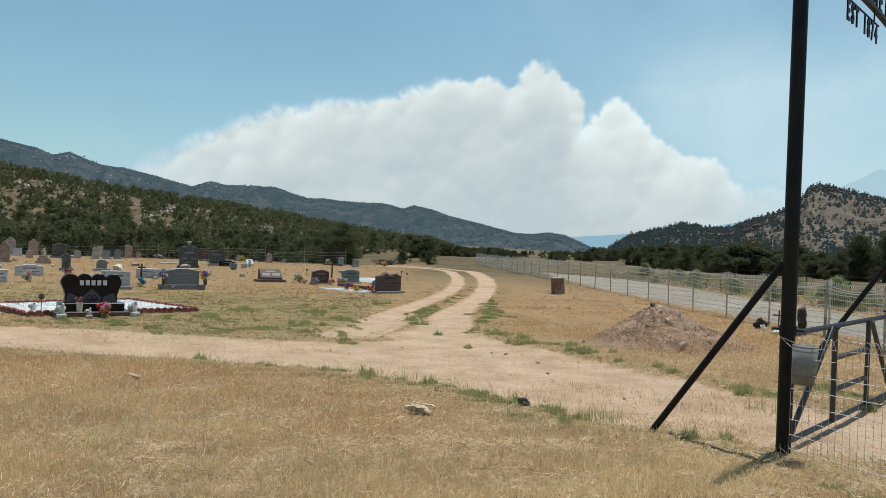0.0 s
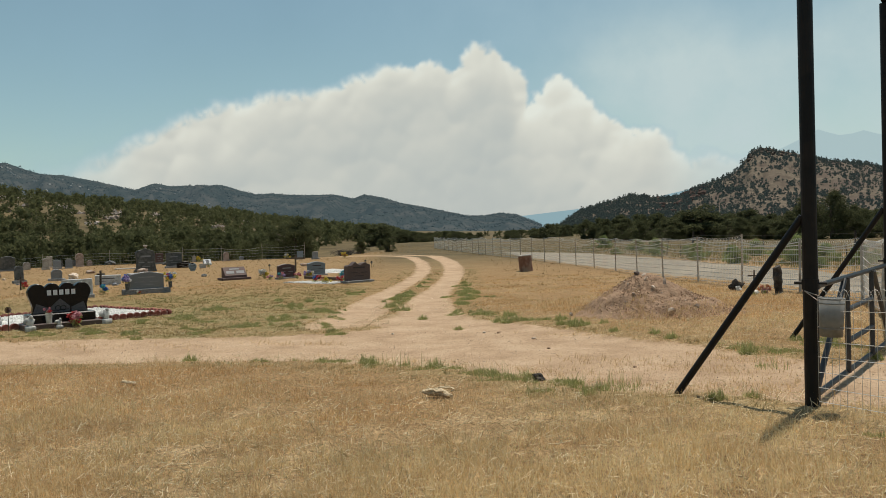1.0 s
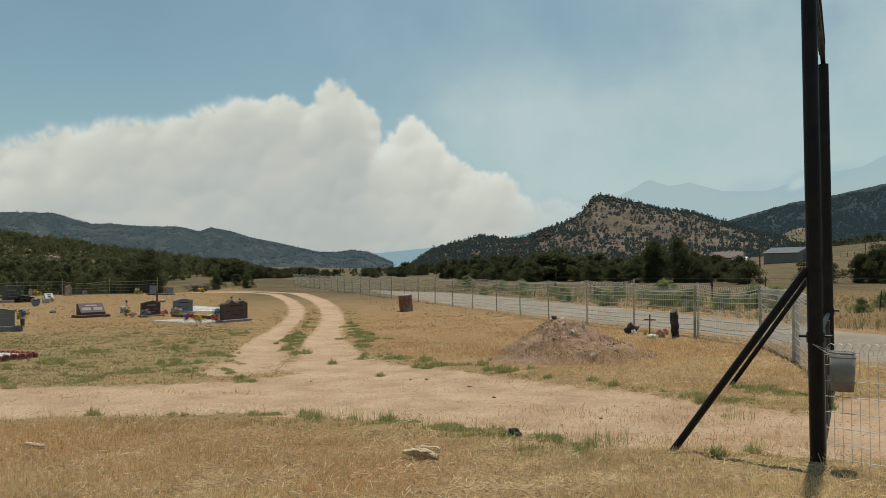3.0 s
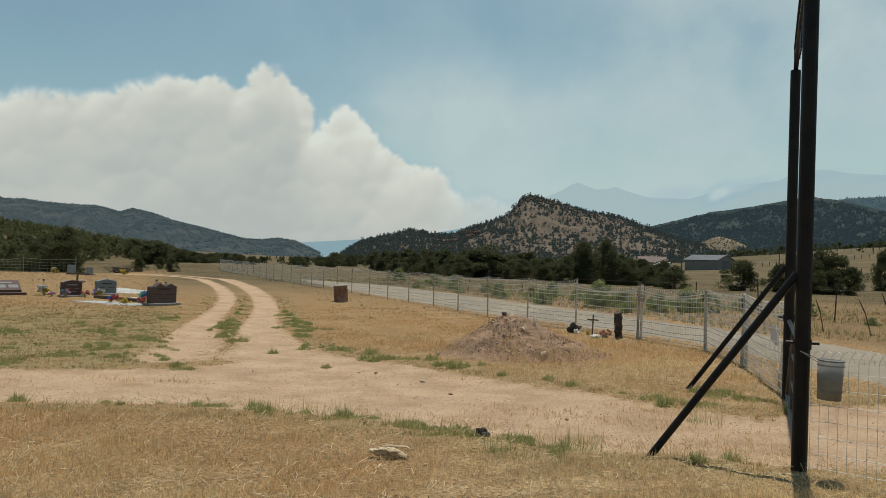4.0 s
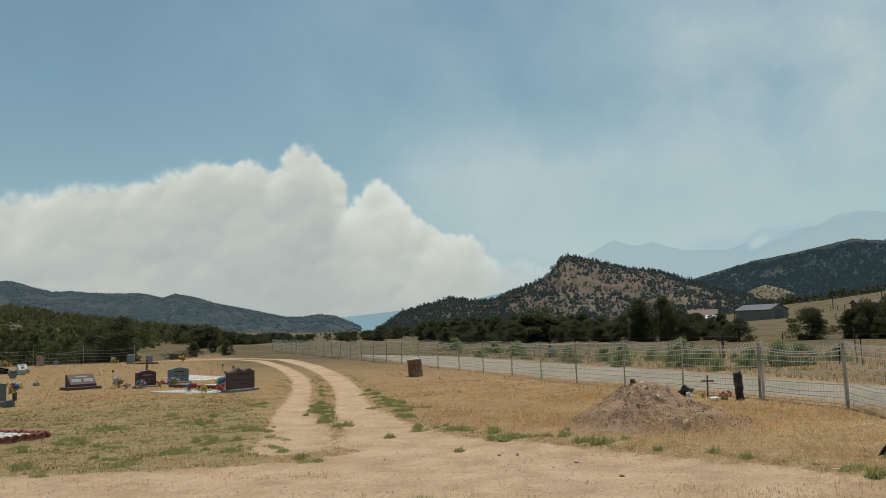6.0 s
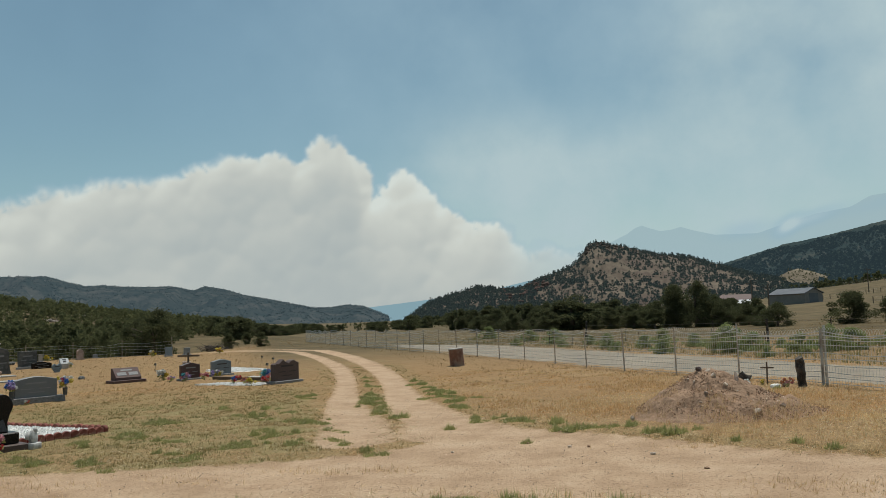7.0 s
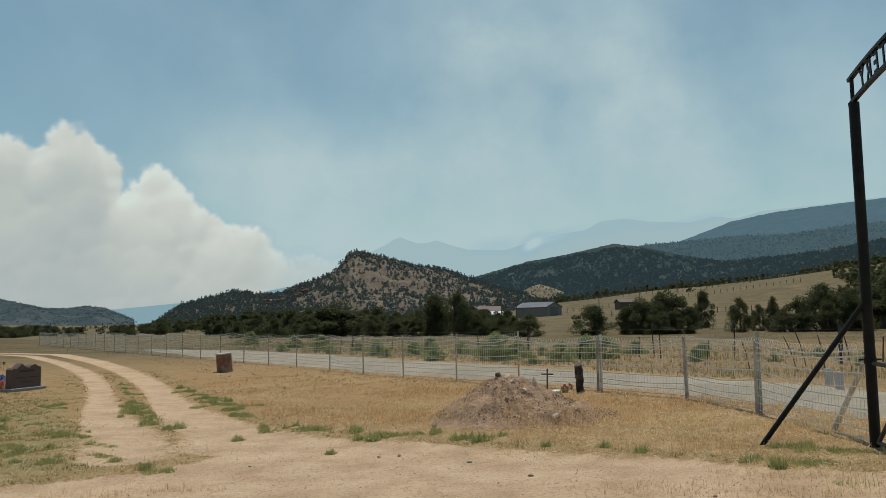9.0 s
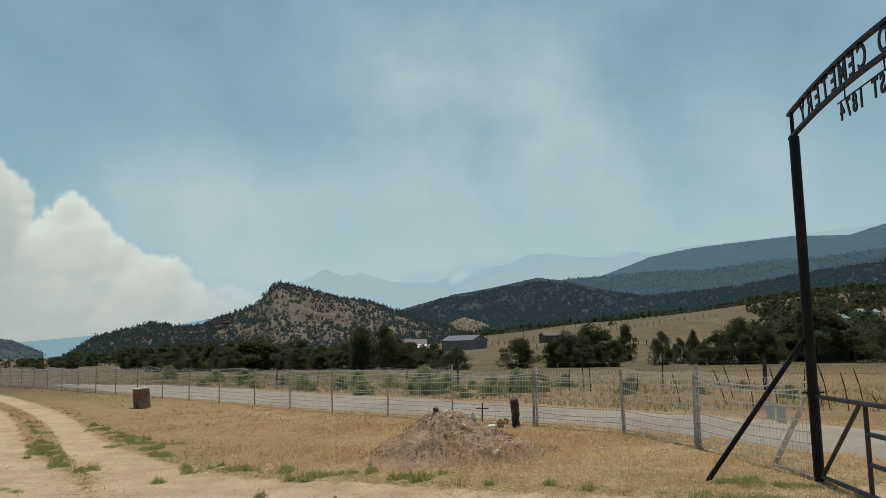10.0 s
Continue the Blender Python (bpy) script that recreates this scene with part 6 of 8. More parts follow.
def top_profile(style, w, h):
    """Outline of a tablet, as (x, z) pairs, from the lower left round to the lower right."""
    a = w / 2
    if style == "arch":
        return [(-a, 0), (-a, h - a * 0.8)] + [(-a * math.cos(t), h - a * 0.8 + a * 0.8 * math.sin(t)) for t in np.linspace(0.2, math.pi - 0.2, 11)] + [(a, h - a * 0.8), (a, 0)]
    if style == "serp":
        return [(-a, 0), (-a, h * 0.86)] + [(x * a, h * (0.86 + 0.14 * math.cos(x * math.pi / 2) ** 1.3)) for x in np.linspace(-0.86, 0.86, 11)] + [(a, h * 0.86), (a, 0)]
    if style == "peak":
        return [(-a, 0), (-a, h * 0.8), (-a * 0.55, h * 0.86), (-a * 0.25, h), (a * 0.25, h), (a * 0.55, h * 0.86), (a, h * 0.8), (a, 0)]
    if style == "rough":
        return [(-a, 0), (-a, h * 0.78), (-a * 0.86, h * 0.84), (-a * 0.7, h * 0.80), (-a * 0.45, h * 0.93), (-a * 0.3, h), (-a * 0.1, h * 0.88), (a * 0.15, h * 0.83), (a * 0.35, h * 0.92), (a * 0.6, h * 0.95), (a * 0.8, h * 0.86), (a, h * 0.82), (a, 0)]
    if style == "boulder":
        return [(-a * 1.25, 0), (-a * 1.15, h * 0.12), (-a * 0.92, h * 0.2), (-a * 0.9, h * 0.62), (-a * 0.98, h * 0.8), (-a * 0.82, h * 0.94), (-a * 0.4, h * 0.98), (-a * 0.1, h), (a * 0.45, h * 0.97), (a * 0.8, h * 0.92), (a * 0.95, h * 0.76), (a * 0.88, h * 0.5), (a * 0.98, h * 0.18), (a * 1.1, 0)]
    if style == "heart":
        return [(-a * 0.35, 0), (-a, h * 0.55), (-a * 0.95, h * 0.85), (-a * 0.55, h), (0, h * 0.84), (a * 0.55, h), (a * 0.95, h * 0.85), (a, h * 0.55), (a * 0.35, 0)]
    return [(-a, 0), (-a, h), (a, h), (a, 0)]


def headstone(x, y, w, h, style, mat, label, depth=0.18, base=None, base_h=0.14, turn=FACE, bars=True, ink="ink", lean=0.0, steps=1):
    root = empty("headstone", pose(x, y, gz(x, y), lean, lean * 0.6, turn))
    z = -0.04
    if base:
        for k in range(steps):
            bm = bmesh.new()
            grow = 1.0 + 0.22 * (steps - 1 - k)
            box(bm, w * base * grow, depth * 1.9 * grow, base_h + 0.04, pose(0, 0, z), 0.012)
            part("plinth", bm, M["rough_granite"] if mat not in ("pale_marble", "pink_stone") else M[mat], root)
            z += base_h + 0.02
        z -= 0.004
    bm = bmesh.new()
    outline_slab(bm, top_profile(style, w, h), depth)
    tab = part("tablet", bm, M[mat], root)
    tab.matrix_local = pose(0, 0, z)
    if bars and w > 0.4:
        for bx, bz, bw, bh in ((0, 0.66, 0.5, 0.07), (-0.22, 0.42, 0.28, 0.035), (0.22, 0.42, 0.28, 0.035), (0, 0.25, 0.4, 0.03)):
            bm = bmesh.new()
            box(bm, bw * w, 0.006, bh * h)
            part("inscription", bm, M[ink], tab).matrix_local = pose(bx * w, -depth / 2 - 0.001, bz * h)
    return tagged(root, label, "headstone", "headstones")


def slant_stone(x, y, w, h, d, mat, label, turn=FACE, plinth=True, plates=2, ink="ink"):
    root = empty("slant_headstone", pose(x, y, gz(x, y), 0, 0, turn))
    z = -0.03
    if plinth:
        bm = bmesh.new()
        box(bm, w * 1.3, d * 1.5, 0.13, pose(0, 0, z), 0.012)
        part("plinth", bm, M[mat], root)
        z = 0.096
    bm = bmesh.new()
    prof = [(-d / 2, 0), (d / 2, 0), (d / 2, h), (d * 0.2, h), (-d / 2, h * 0.22)]
    outline_slab(bm, prof, w, 0.008)
    body = part("wedge", bm, M[mat], root)
    body.matrix_local = pose(0, 0, z, 0, 0, 90)
    t = math.degrees(math.atan2(h * 0.78, d * 0.7))
    run = math.hypot(h * 0.78, d * 0.7)
    for bx, u, bw, bl in [((k - (plates - 1) / 2) * w * 0.46, 0.22, w * 0.36, run * 0.32) for k in range(plates)] + [(0, 0.68, w * 0.45, run * 0.14)]:
        bm = bmesh.new()
        box(bm, bw, bl, 0.006)
        part("inscription", bm, M[ink], root).matrix_local = pose(0, -d / 2, z + h * 0.22) @ pose(0, 0, 0, t) @ pose(bx, u * run + bl / 2, 0.001)
    return tagged(root, label, "headstone", "headstones")


def bouquet(x, y, z, colours, size, label, seed, pot=None):
    """Silk flowers: petals in clumps over leaves, with a vase where one shows."""
    rg = np.random.default_rng(seed)
    size *= 0.95
    root = empty("flower_bouquet", pose(x, y, z))
    v, f = leaf_cloud(rg, rg.normal(0, size * 0.2, (26, 3)) + [0, 0, size * 0.35 + (0.16 if pot else 0)], size * 0.22)
    ob = array_mesh("leaves", v, f, M["weed"])
    ob.parent = root
    for k, c in enumerate(colours):
        for j in range(4):
            cen = np.array([rg.normal(0, size * 0.28), rg.normal(0, size * 0.22), size * rg.uniform(0.4, 0.9) + (0.16 if pot else 0)])
            d = rg.normal(size=(46, 3))
            d /= np.linalg.norm(d, axis=1)[:, None]
            v, f = leaf_cloud(rg, cen + d * size * rg.uniform(0.08, 0.2, (46, 1)), size * 0.17, 0.8, 0.7)
            ob = array_mesh("bloom", v, f, M[c])
            ob.parent = root
    bm = bmesh.new()
    if pot:
        bmesh.ops.create_cone(bm, cap_ends=True, segments=14, radius1=0.05, radius2=0.065, depth=0.2, matrix=Matrix.Translation((0, 0, 0.10)))
        part("vase", bm, M[pot], root)
    else:
        for k in range(4):
            tube(bm, (0.01 * k, 0, -0.03), (rg.normal(0, size * 0.15), rg.normal(0, size * 0.15), size * 0.5), 0.006, 4)
        part("stems", bm, M["weed"], root)
    return tagged(root, label, "flowers", "grave flowers")


def local(x, y, turn, u, v):
    """The ground point u along and v before (-) or behind (+) a grave that faces turn."""
    c, s = math.cos(radians(turn)), math.sin(radians(turn))
    return x + u * c - v * s, y + u * s + v * c


# the black companion monument with a white gravel bed
KX, KY, KT = -10.32, 11.46, 71


def heart_monument():
    root = empty("heart_monument", pose(KX, KY, gz(KX, KY), 0, 0, KT) @ Matrix.Diagonal((0.89, 0.9, 0.9, 1)))
    bm = bmesh.new()
    box(bm, 1.62, 0.62, 0.16, pose(0, -0.05, -0.04), 0.012)
    part("plinth", bm, M["brown_granite"], root)
    bm = bmesh.new()
    box(bm, 1.42, 0.42, 0.20, pose(0, 0, 0.116), 0.02)
    part("base", bm, M["black_granite"], root)
    pts = [(-0.60, 0), (-0.56, 0.20), (-0.60, 0.34)]
    lobes = [(-0.46, 0.475, 0.185), (-0.155, 0.50, 0.165), (0.155, 0.50, 0.165), (0.46, 0.475, 0.185)]
    outline = []
    for x in np.linspace(-0.655, 0.655, 61):
        z = max([cz + math.sqrt(max(0, r * r - (x - cx) ** 2)) for cx, cz, r in lobes if abs(x - cx) <= r * 1.001] or [0.48])
        outline.append((float(x), float(z)))
    pts = [(-0.575, 0), (-0.56, 0.16), (-0.60, 0.30), (-0.65, 0.42)] + outline + [(0.65, 0.42), (0.60, 0.30), (0.56, 0.16), (0.575, 0)]
    bm = bmesh.new()
    outline_slab(bm, pts, 0.2, 0.01)
    tab = part("tablet", bm, M["black_granite"], root, "polished black double heart tablet")
    tab.matrix_local = pose(0, 0.03, 0.312)
    for k in range(5):
        bm = bmesh.new()
        box(bm, 0.085, 0.006, 0.115)
        part("inscription", bm, M["white_ink"], tab, "white name bar").matrix_local = pose(-0.22 + 0.125 * k, -0.101, 0.40)
    for px, w, pts2 in ((-0.36, 0, [(-0.2, 0), (0.13, 0), (0.13, 0.10), (-0.13, 0.21)]), (0.36, 0, [(-0.13, 0), (0.2, 0), (0.13, 0.21), (-0.13, 0.10)]), (0, 0, [(-0.2, 0), (0.2, 0), (0.2, 0.12), (0.06, 0.25), (0.0, 0.30), (-0.06, 0.25), (-0.2, 0.12)])):
        bm = bmesh.new()
        outline_slab(bm, pts2, 0.005, 0)
        part("etched_panel", bm, M["etch"], tab).matrix_local = pose(px, -0.102, 0.02)
    bm = bmesh.new()
    for cx in (-0.05, 0.06):
        for k in range(14):
            t0, t1 = 2 * math.pi * k / 14, 2 * math.pi * (k + 1) / 14
            tube(bm, (cx + 0.055 * math.cos(t0), 0, 0.055 * math.sin(t0)), (cx + 0.055 * math.cos(t1), 0, 0.055 * math.sin(t1)), 0.007, 4)
    tube(bm, (-0.17, 0, -0.05), (0.17, 0, -0.03), 0.007, 4)
    part("etched_rings", bm, M["black_granite"], tab).matrix_local = pose(0, -0.107, 0.11)
    tagged(root, "large black granite double heart monument with etched panels", "headstone")


heart_monument()


def gravel_bed(name, corners, label, count, seed, brick_sides=(), lift=0.07):
    """A bed of white chips, with scalloped brick edging on the listed sides."""
    rg = np.random.default_rng(seed)
    c = np.array(corners, float)
    root = empty(name, pose(c[0][0], c[0][1], gz(*c[0])))
    off = np.array([c[0][0], c[0][1], gz(*c[0])])
    n = 14
    grid = []
    for j in range(n + 1):
        for i in range(n + 1):
            u, v = i / n, j / n
            p = (1 - u) * (1 - v) * c[0] + u * (1 - v) * c[1] + u * v * c[2] + (1 - u) * v * c[3]
            edge = 0 if 0 in (i, j) or n in (i, j) else 1
            grid.append((p[0] - off[0], p[1] - off[1], gz(*p) - off[2] - 0.03 + (lift + 0.01 + rg.normal(0, 0.008)) * edge))
    idx = np.arange(len(grid)).reshape(n + 1, n + 1)
    ob = array_mesh("gravel_base", grid, np.stack([idx[:-1, :-1], idx[:-1, 1:], idx[1:, 1:], idx[1:, :-1]], -1).reshape(-1, 4), M["white_rock"], False)
    ob.parent = root
    pv = np.array([(1, 0.2, 0), (0.1, 0.9, 0.2), (-0.9, 0.1, -0.1), (0, -0.8, 0.1), (0.2, 0.1, 0.8), (-0.1, 0, -0.7)])
    pf = np.array([(0, 1, 4), (1, 2, 4), (2, 3, 4), (3, 0, 4), (1, 0, 5), (2, 1, 5), (3, 2, 5), (0, 3, 5)])
    uv = rg.uniform(0.01, 0.99, (count, 2))
    p = (1 - uv[:, :1]) * (1 - uv[:, 1:]) * c[0] + uv[:, :1] * (1 - uv[:, 1:]) * c[1] + uv[:, :1] * uv[:, 1:] * c[2] + (1 - uv[:, :1]) * uv[:, 1:] * c[3]
    z = np.array([gz(*q) for q in p]) + lift - 0.015
    s = rg.uniform(0.016, 0.036, count)
    v = np.einsum("nij,kj->nki", rand_rot(rg, count), pv) * s[:, None, None] + np.stack([p[:, 0], p[:, 1], z], 1)[:, None, :] - off
    f = (pf[None] + (np.arange(count) * len(pv))[:, None, None]).reshape(-1, 3)
    ob = array_mesh("white_gravel", v.reshape(-1, 3), f, M["white_rock"])
    ob.parent = root
    ob["kind"] = "stuff"
    shared = None
    for k in brick_sides:
        a, b = Vector(c[k]), Vector(c[(k + 1) % 4])
        d = (b - a).normalized()
        m = int((b - a).length / 0.155)
        for j in range(m):
            q = a + d * (j + 0.5) * 0.155
            if shared is None:
                bm = bmesh.new()
                outline_slab(bm, [(-0.074, -0.06), (-0.074, 0.06)] + [(-0.074 * math.cos(t), 0.06 + 0.06 * math.sin(t)) for t in np.linspace(0.3, 2.84, 7)] + [(0.074, 0.06), (0.074, -0.06)], 0.07, 0.008)
                shared = bpy.data.meshes.new("brick")
                bm.to_mesh(shared)
                bm.free()
                shared.materials.append(M["brick"])
            br = new("brick", shared)
            br.parent = root
            br.matrix_local = pose(q.x - off[0], q.y - off[1], gz(q.x, q.y) - off[2] + rg.normal(0, 0.006), rg.normal(0, 4), rg.normal(0, 3), math.degrees(math.atan2(d.y, d.x)) + rg.normal(0, 3))
    return tagged(root, label, "gravel bed")


gravel_bed("gravel_bed", [(-10.75, 10.35), (-10.15, 13.95), (-13.2, 14.1), (-13.3, 10.6)], "white gravel grave bed edged with scalloped red brick", 5200, 3, (0, 1, 2, 3))


def angel(name, x, y, h, label, turn, seed):
    """A small cast figure kept to plain shapes, on a block."""
    bm = bmesh.new()
    box(bm, h * 0.55, h * 0.5, h * 0.3, None, 0.01)
    lumpy(bm, h * 0.22, h * 0.17, h * 0.3, seed, 0.4, 2, (0, 0, h * 0.52))
    lumpy(bm, h * 0.10, h * 0.10, h * 0.12, seed + 1, 0.25, 2, (h * 0.06, -h * 0.05, h * 0.84))
    lumpy(bm, h * 0.3, h * 0.07, h * 0.22, seed + 2, 0.5, 2, (-h * 0.05, h * 0.13, h * 0.6))
    ob = link_mesh(name, bm, M["statue"], smooth=True)
    ob.matrix_world = pose(x, y, gz(x, y), 0, 0, turn)
    tagged(ob, label, "statue")


angel("garden_statue", *local(KX, KY, KT, -0.62, -0.48), 0.32, "small pale cast stone figure beside the black monument", KT, 3)
angel("garden_statue", *local(KX, KY, KT, 0.80, -0.28), 0.34, "pale cherub figure kneeling at the monument corner", KT + 30, 7)
angel("garden_statue", *local(KX, KY, KT, -0.10, -0.44), 0.22, "tiny white cast ornament before the monument", KT, 12)
angel("garden_statue", *local(KX, KY, KT, -1.0, 0.6), 0.26, "white bird ornament on the gravel bed", KT, 15)
angel("garden_statue", *local(KX, KY, KT, -1.9, 0.9), 0.24, "weathered little figure at the gravel edge", KT, 18)
kz = gz(KX, KY) + 0.02
bx, by = local(KX, KY, KT, -0.28, -0.42)
bouquet(bx, by, kz + 0.1, ("red", "pink"), 0.15, "red and pink silk flowers in a vase", 5, "white_paint")
bx, by = local(KX, KY, KT, 0.17, -0.52)
bouquet(bx, by, kz - 0.02, ("pink", "pink", "red"), 0.32, "pink silk roses lying before the black monument", 6)


def pinwheel(x, y, h, label, mat="maroon_granite"):
    root = empty("grave_pinwheel", pose(x, y, gz(x, y), 0, 0, 60))
    bm = bmesh.new()
    tube(bm, (0, 0, -0.05), (0, 0, h), 0.008, 6)
    part("stick", bm, M["brown_wood"], root)
    bm = bmesh.new()
    for k in range(8):
        a = math.pi / 4 * k
        vs = [bm.verts.new((0.065 * r * math.cos(a + t), yy, 0.065 * r * math.sin(a + t))) for r, t, yy in ((0, 0, 0), (1, 0, -0.02), (0.9, 0.6, 0.02))]
        bm.faces.new(vs)
    ob = part("vanes", bm, M[mat], root)
    ob.matrix_local = pose(0, -0.01, h)
    ob.modifiers.new("sheet", "SOLIDIFY").thickness = 0.004
    tagged(root, label, "ornament")


pinwheel(*local(KX, KY, KT, -0.95, -0.2), 0.42, "dark red pinwheel on a stick by the monument")

# stones round the middle plot
headstone(-17.25, 18.35, 1.06, 0.56, "serp", "grey_granite", "grey granite companion headstone with flower vases", 0.2, 1.35, 0.16)
bx, by = local(-17.25, 18.35, FACE, -0.62, -0.15)
bouquet(bx, by, 0.04, ("lilac", "white", "blue", "lilac"), 0.34, "lilac and white silk flowers in a dark vase", 11, "dark_stone")
bx, by = local(-17.25, 18.35, FACE, 0.72, -0.15)
bouquet(bx, by, 0.04, ("blue", "red", "white", "yellow"), 0.34, "blue, red and cream silk flowers in a dark vase", 12, "dark_stone")
bx, by = local(-17.25, 18.35, FACE, -0.35, -0.45)
bouquet(bx, by, -0.12, ("red", "white"), 0.16, "small red silk flowers lying on the ground", 13)
headstone(-13.4, 24.2, 1.0, 0.68, "rough", "brown_granite", "brown-grey granite headstone with a jagged rock-pitched top", 0.22, 1.2, 0.08, 78, ink="dark_ink")
headstone(-18.36, 25.6, 0.72, 0.56, "serp", "maroon_granite", "dark maroon granite headstone with a curved top", 0.16, 1.2, 0.07)
headstone(-18.65, 27.65, 0.80, 0.56, "serp", "blue_stone", "blue-grey granite headstone with a curved top", 0.16, 1.2, 0.07, ink="dark_ink")
slant_stone(-20.45, 24.75, 0.92, 0.42, 0.42, "red_granite", "red-brown granite slant headstone with two plates")
grave_cross("wooden_cross", -22.6, 30.4, 0.80, 0.95, 0.075, 0.62, M["brown_wood"], "tall plain wooden cross behind the graves", 60)
gravel_bed("gravel_bed", [(-16.3, 23.4), (-13.5, 23.1), (-13.75, 23.95), (-15.8, 24.15)], "long white gravel strip before two headstones", 1300, 5, (), 0.04)
gravel_bed("gravel_bed", [(-21.6, 30.2), (-19.3, 28.9), (-18.6, 30.6), (-21.9, 32.3)], "white gravel bed behind the grey headstone", 1800, 6, (), 0.06)
gravel_bed("gravel_bed", [(-16.3, 25.5), (-14.4, 24.9), (-14.6, 26.0), (-16.5, 26.7)], "white gravel bed behind a weathered timber", 1300, 7, (), 0.05)
bm = bmesh.new()
box(bm, 2.7, 0.13, 0.13, pose(0, 0, -0.02), 0.012)
timber = link_mesh("edging_timber", bm, M["brown_wood"])
timber.matrix_world = pose(-16.1, 25.4, gz(-16.1, 25.4), 0, 0, -14)
tagged(timber, "weathered brown timber edging a gravel grave bed", "timber")
for k, (x, y, cols, sz, lab) in enumerate(((-19.3, 25.3, ("white", "yellow", "white"), 0.42, "tall white and yellow silk flowers by the grave"), (-18.75, 25.1, ("lilac", "pink"), 0.22, "lilac silk flowers on the grave edge"), (-18.1, 25.05, ("teal", "pink", "lilac"), 0.32, "teal and pink silk flowers before the maroon stone"),
                                      (-17.75, 25.6, ("red", "pink"), 0.26, "red and pink silk flowers between the stones"), (-17.5, 25.95, ("yellow", "white", "lilac"), 0.34, "cream and purple silk flowers between the stones"), (-14.95, 23.7, ("blue", "red"), 0.28, "blue and red silk flowers on white gravel"),
                                      (-14.5, 23.62, ("orange", "pink"), 0.25, "salmon silk flowers on white gravel"), (-14.05, 23.3, ("yellow", "yellow"), 0.26, "bright yellow silk flowers on the gravel edge"), (-14.5, 24.75, ("blue", "white", "teal"), 0.40, "blue and white pinwheel bouquet beside the headstone"),
                                      (-13.8, 23.75, ("pink", "red"), 0.28, "bright pink silk roses beside the headstone"), (-13.95, 24.3, ("white", "pink"), 0.32, "pale silk flowers against the headstone"), (-18.6, 17.7, ("teal", "blue"), 0.36, "turquoise silk flowers standing in the grass"))):
    bouquet(x, y, gz(x, y), cols, sz, lab, 40 + k)
for x, y in ((-22.5, 35.5), (-20.5, 33.6), (-17.6, 29.1), (-24.6, 30.6)):
    pinwheel(x, y, 0.3, "small dark ornament on a garden stake", "dark_stone")

# the rows behind: x, y, width, height, style, stone, plinth, label
ROWS_A = [(-26.0, 17.5, 1.0, 0.48, "serp", "white_marble", None, "wide pale marble double headstone"), (-21.9, 14.6, 0.5, 0.48, "flat", "white_marble", None, "plain pale marble headstone"), (-17.9, 16.4, 0.85, 0.5, "flat", "white_marble", 1.1, "pale blue-grey slab headstone behind the black monument"),
          (-30.2, 21.1, 0.36, 0.66, "arch", "dark_stone", 1.5, "narrow dark arched headstone on a plinth"), (-30.2, 22.8, 0.46, 0.46, "arch", "grey_granite", 1.5, "small grey arched headstone on a plinth"), (-23.9, 21.3, 0.95, 0.42, "flat", "white_marble", None, "low pale marble headstone with flowers"),
          (-33.6, 29.9, 1.12, 1.3, "boulder", "dark_stone", None, "big dark granite monument with an urn"), (-37.1, 34.4, 0.95, 0.85, "flat", "dark_stone", 1.15, "squat dark granite monument"), (-36.3, 34.6, 1.0, 0.42, "peak", "black_granite", None, "low black granite headstone"),
          (-48.2, 41.4, 0.6, 0.75, "flat", "red_granite", 1.1, "red-brown granite headstone in dry grass"), (-31.0, 31.0, 0.42, 0.45, "heart", "blue_stone", None, "blue-grey heart-shaped headstone in dry grass")]
ROWS_B = [(-63.7, 33.5, 0.75, 1.35, "peak", "pale_marble", 1.2, "tall weathered pale marble headstone"), (-66.0, 36.4, 0.78, 1.3, "peak", "pink_stone", 1.2, "tall pinkish marble headstone"), (-39.8, 22.6, 0.5, 1.05, "peak", "pink_stone", 1.4, "brownish old obelisk headstone on a stepped plinth"),
          (-55.6, 30.4, 0.6, 0.6, "flat", "white_marble", None, "leaning white marble tablet"), (-49.2, 28.3, 0.45, 0.55, "arch", "pink_stone", None, "small brown arched headstone"), (-50.2, 30.8, 0.95, 0.95, "serp", "dark_stone", 1.2, "dark headstone with a pale wreath"),
          (-50.9, 32.5, 0.45, 0.6, "arch", "pale_marble", None, "small pale arched marble headstone"), (-65.0, 43.0, 0.6, 0.6, "flat", "dark_stone", None, "dark square headstone in dry grass"), (-48.8, 32.7, 0.4, 0.7, "arch", "pale_marble", 1.3, "pale round-topped headstone in dry grass"),
          (-59.7, 39.1, 0.42, 0.85, "flat", "pale_marble", 1.3, "tall slim pale headstone"), (-49.1, 33.7, 0.5, 0.5, "flat", "grey_granite", 1.2, "plain grey headstone in dry grass")]
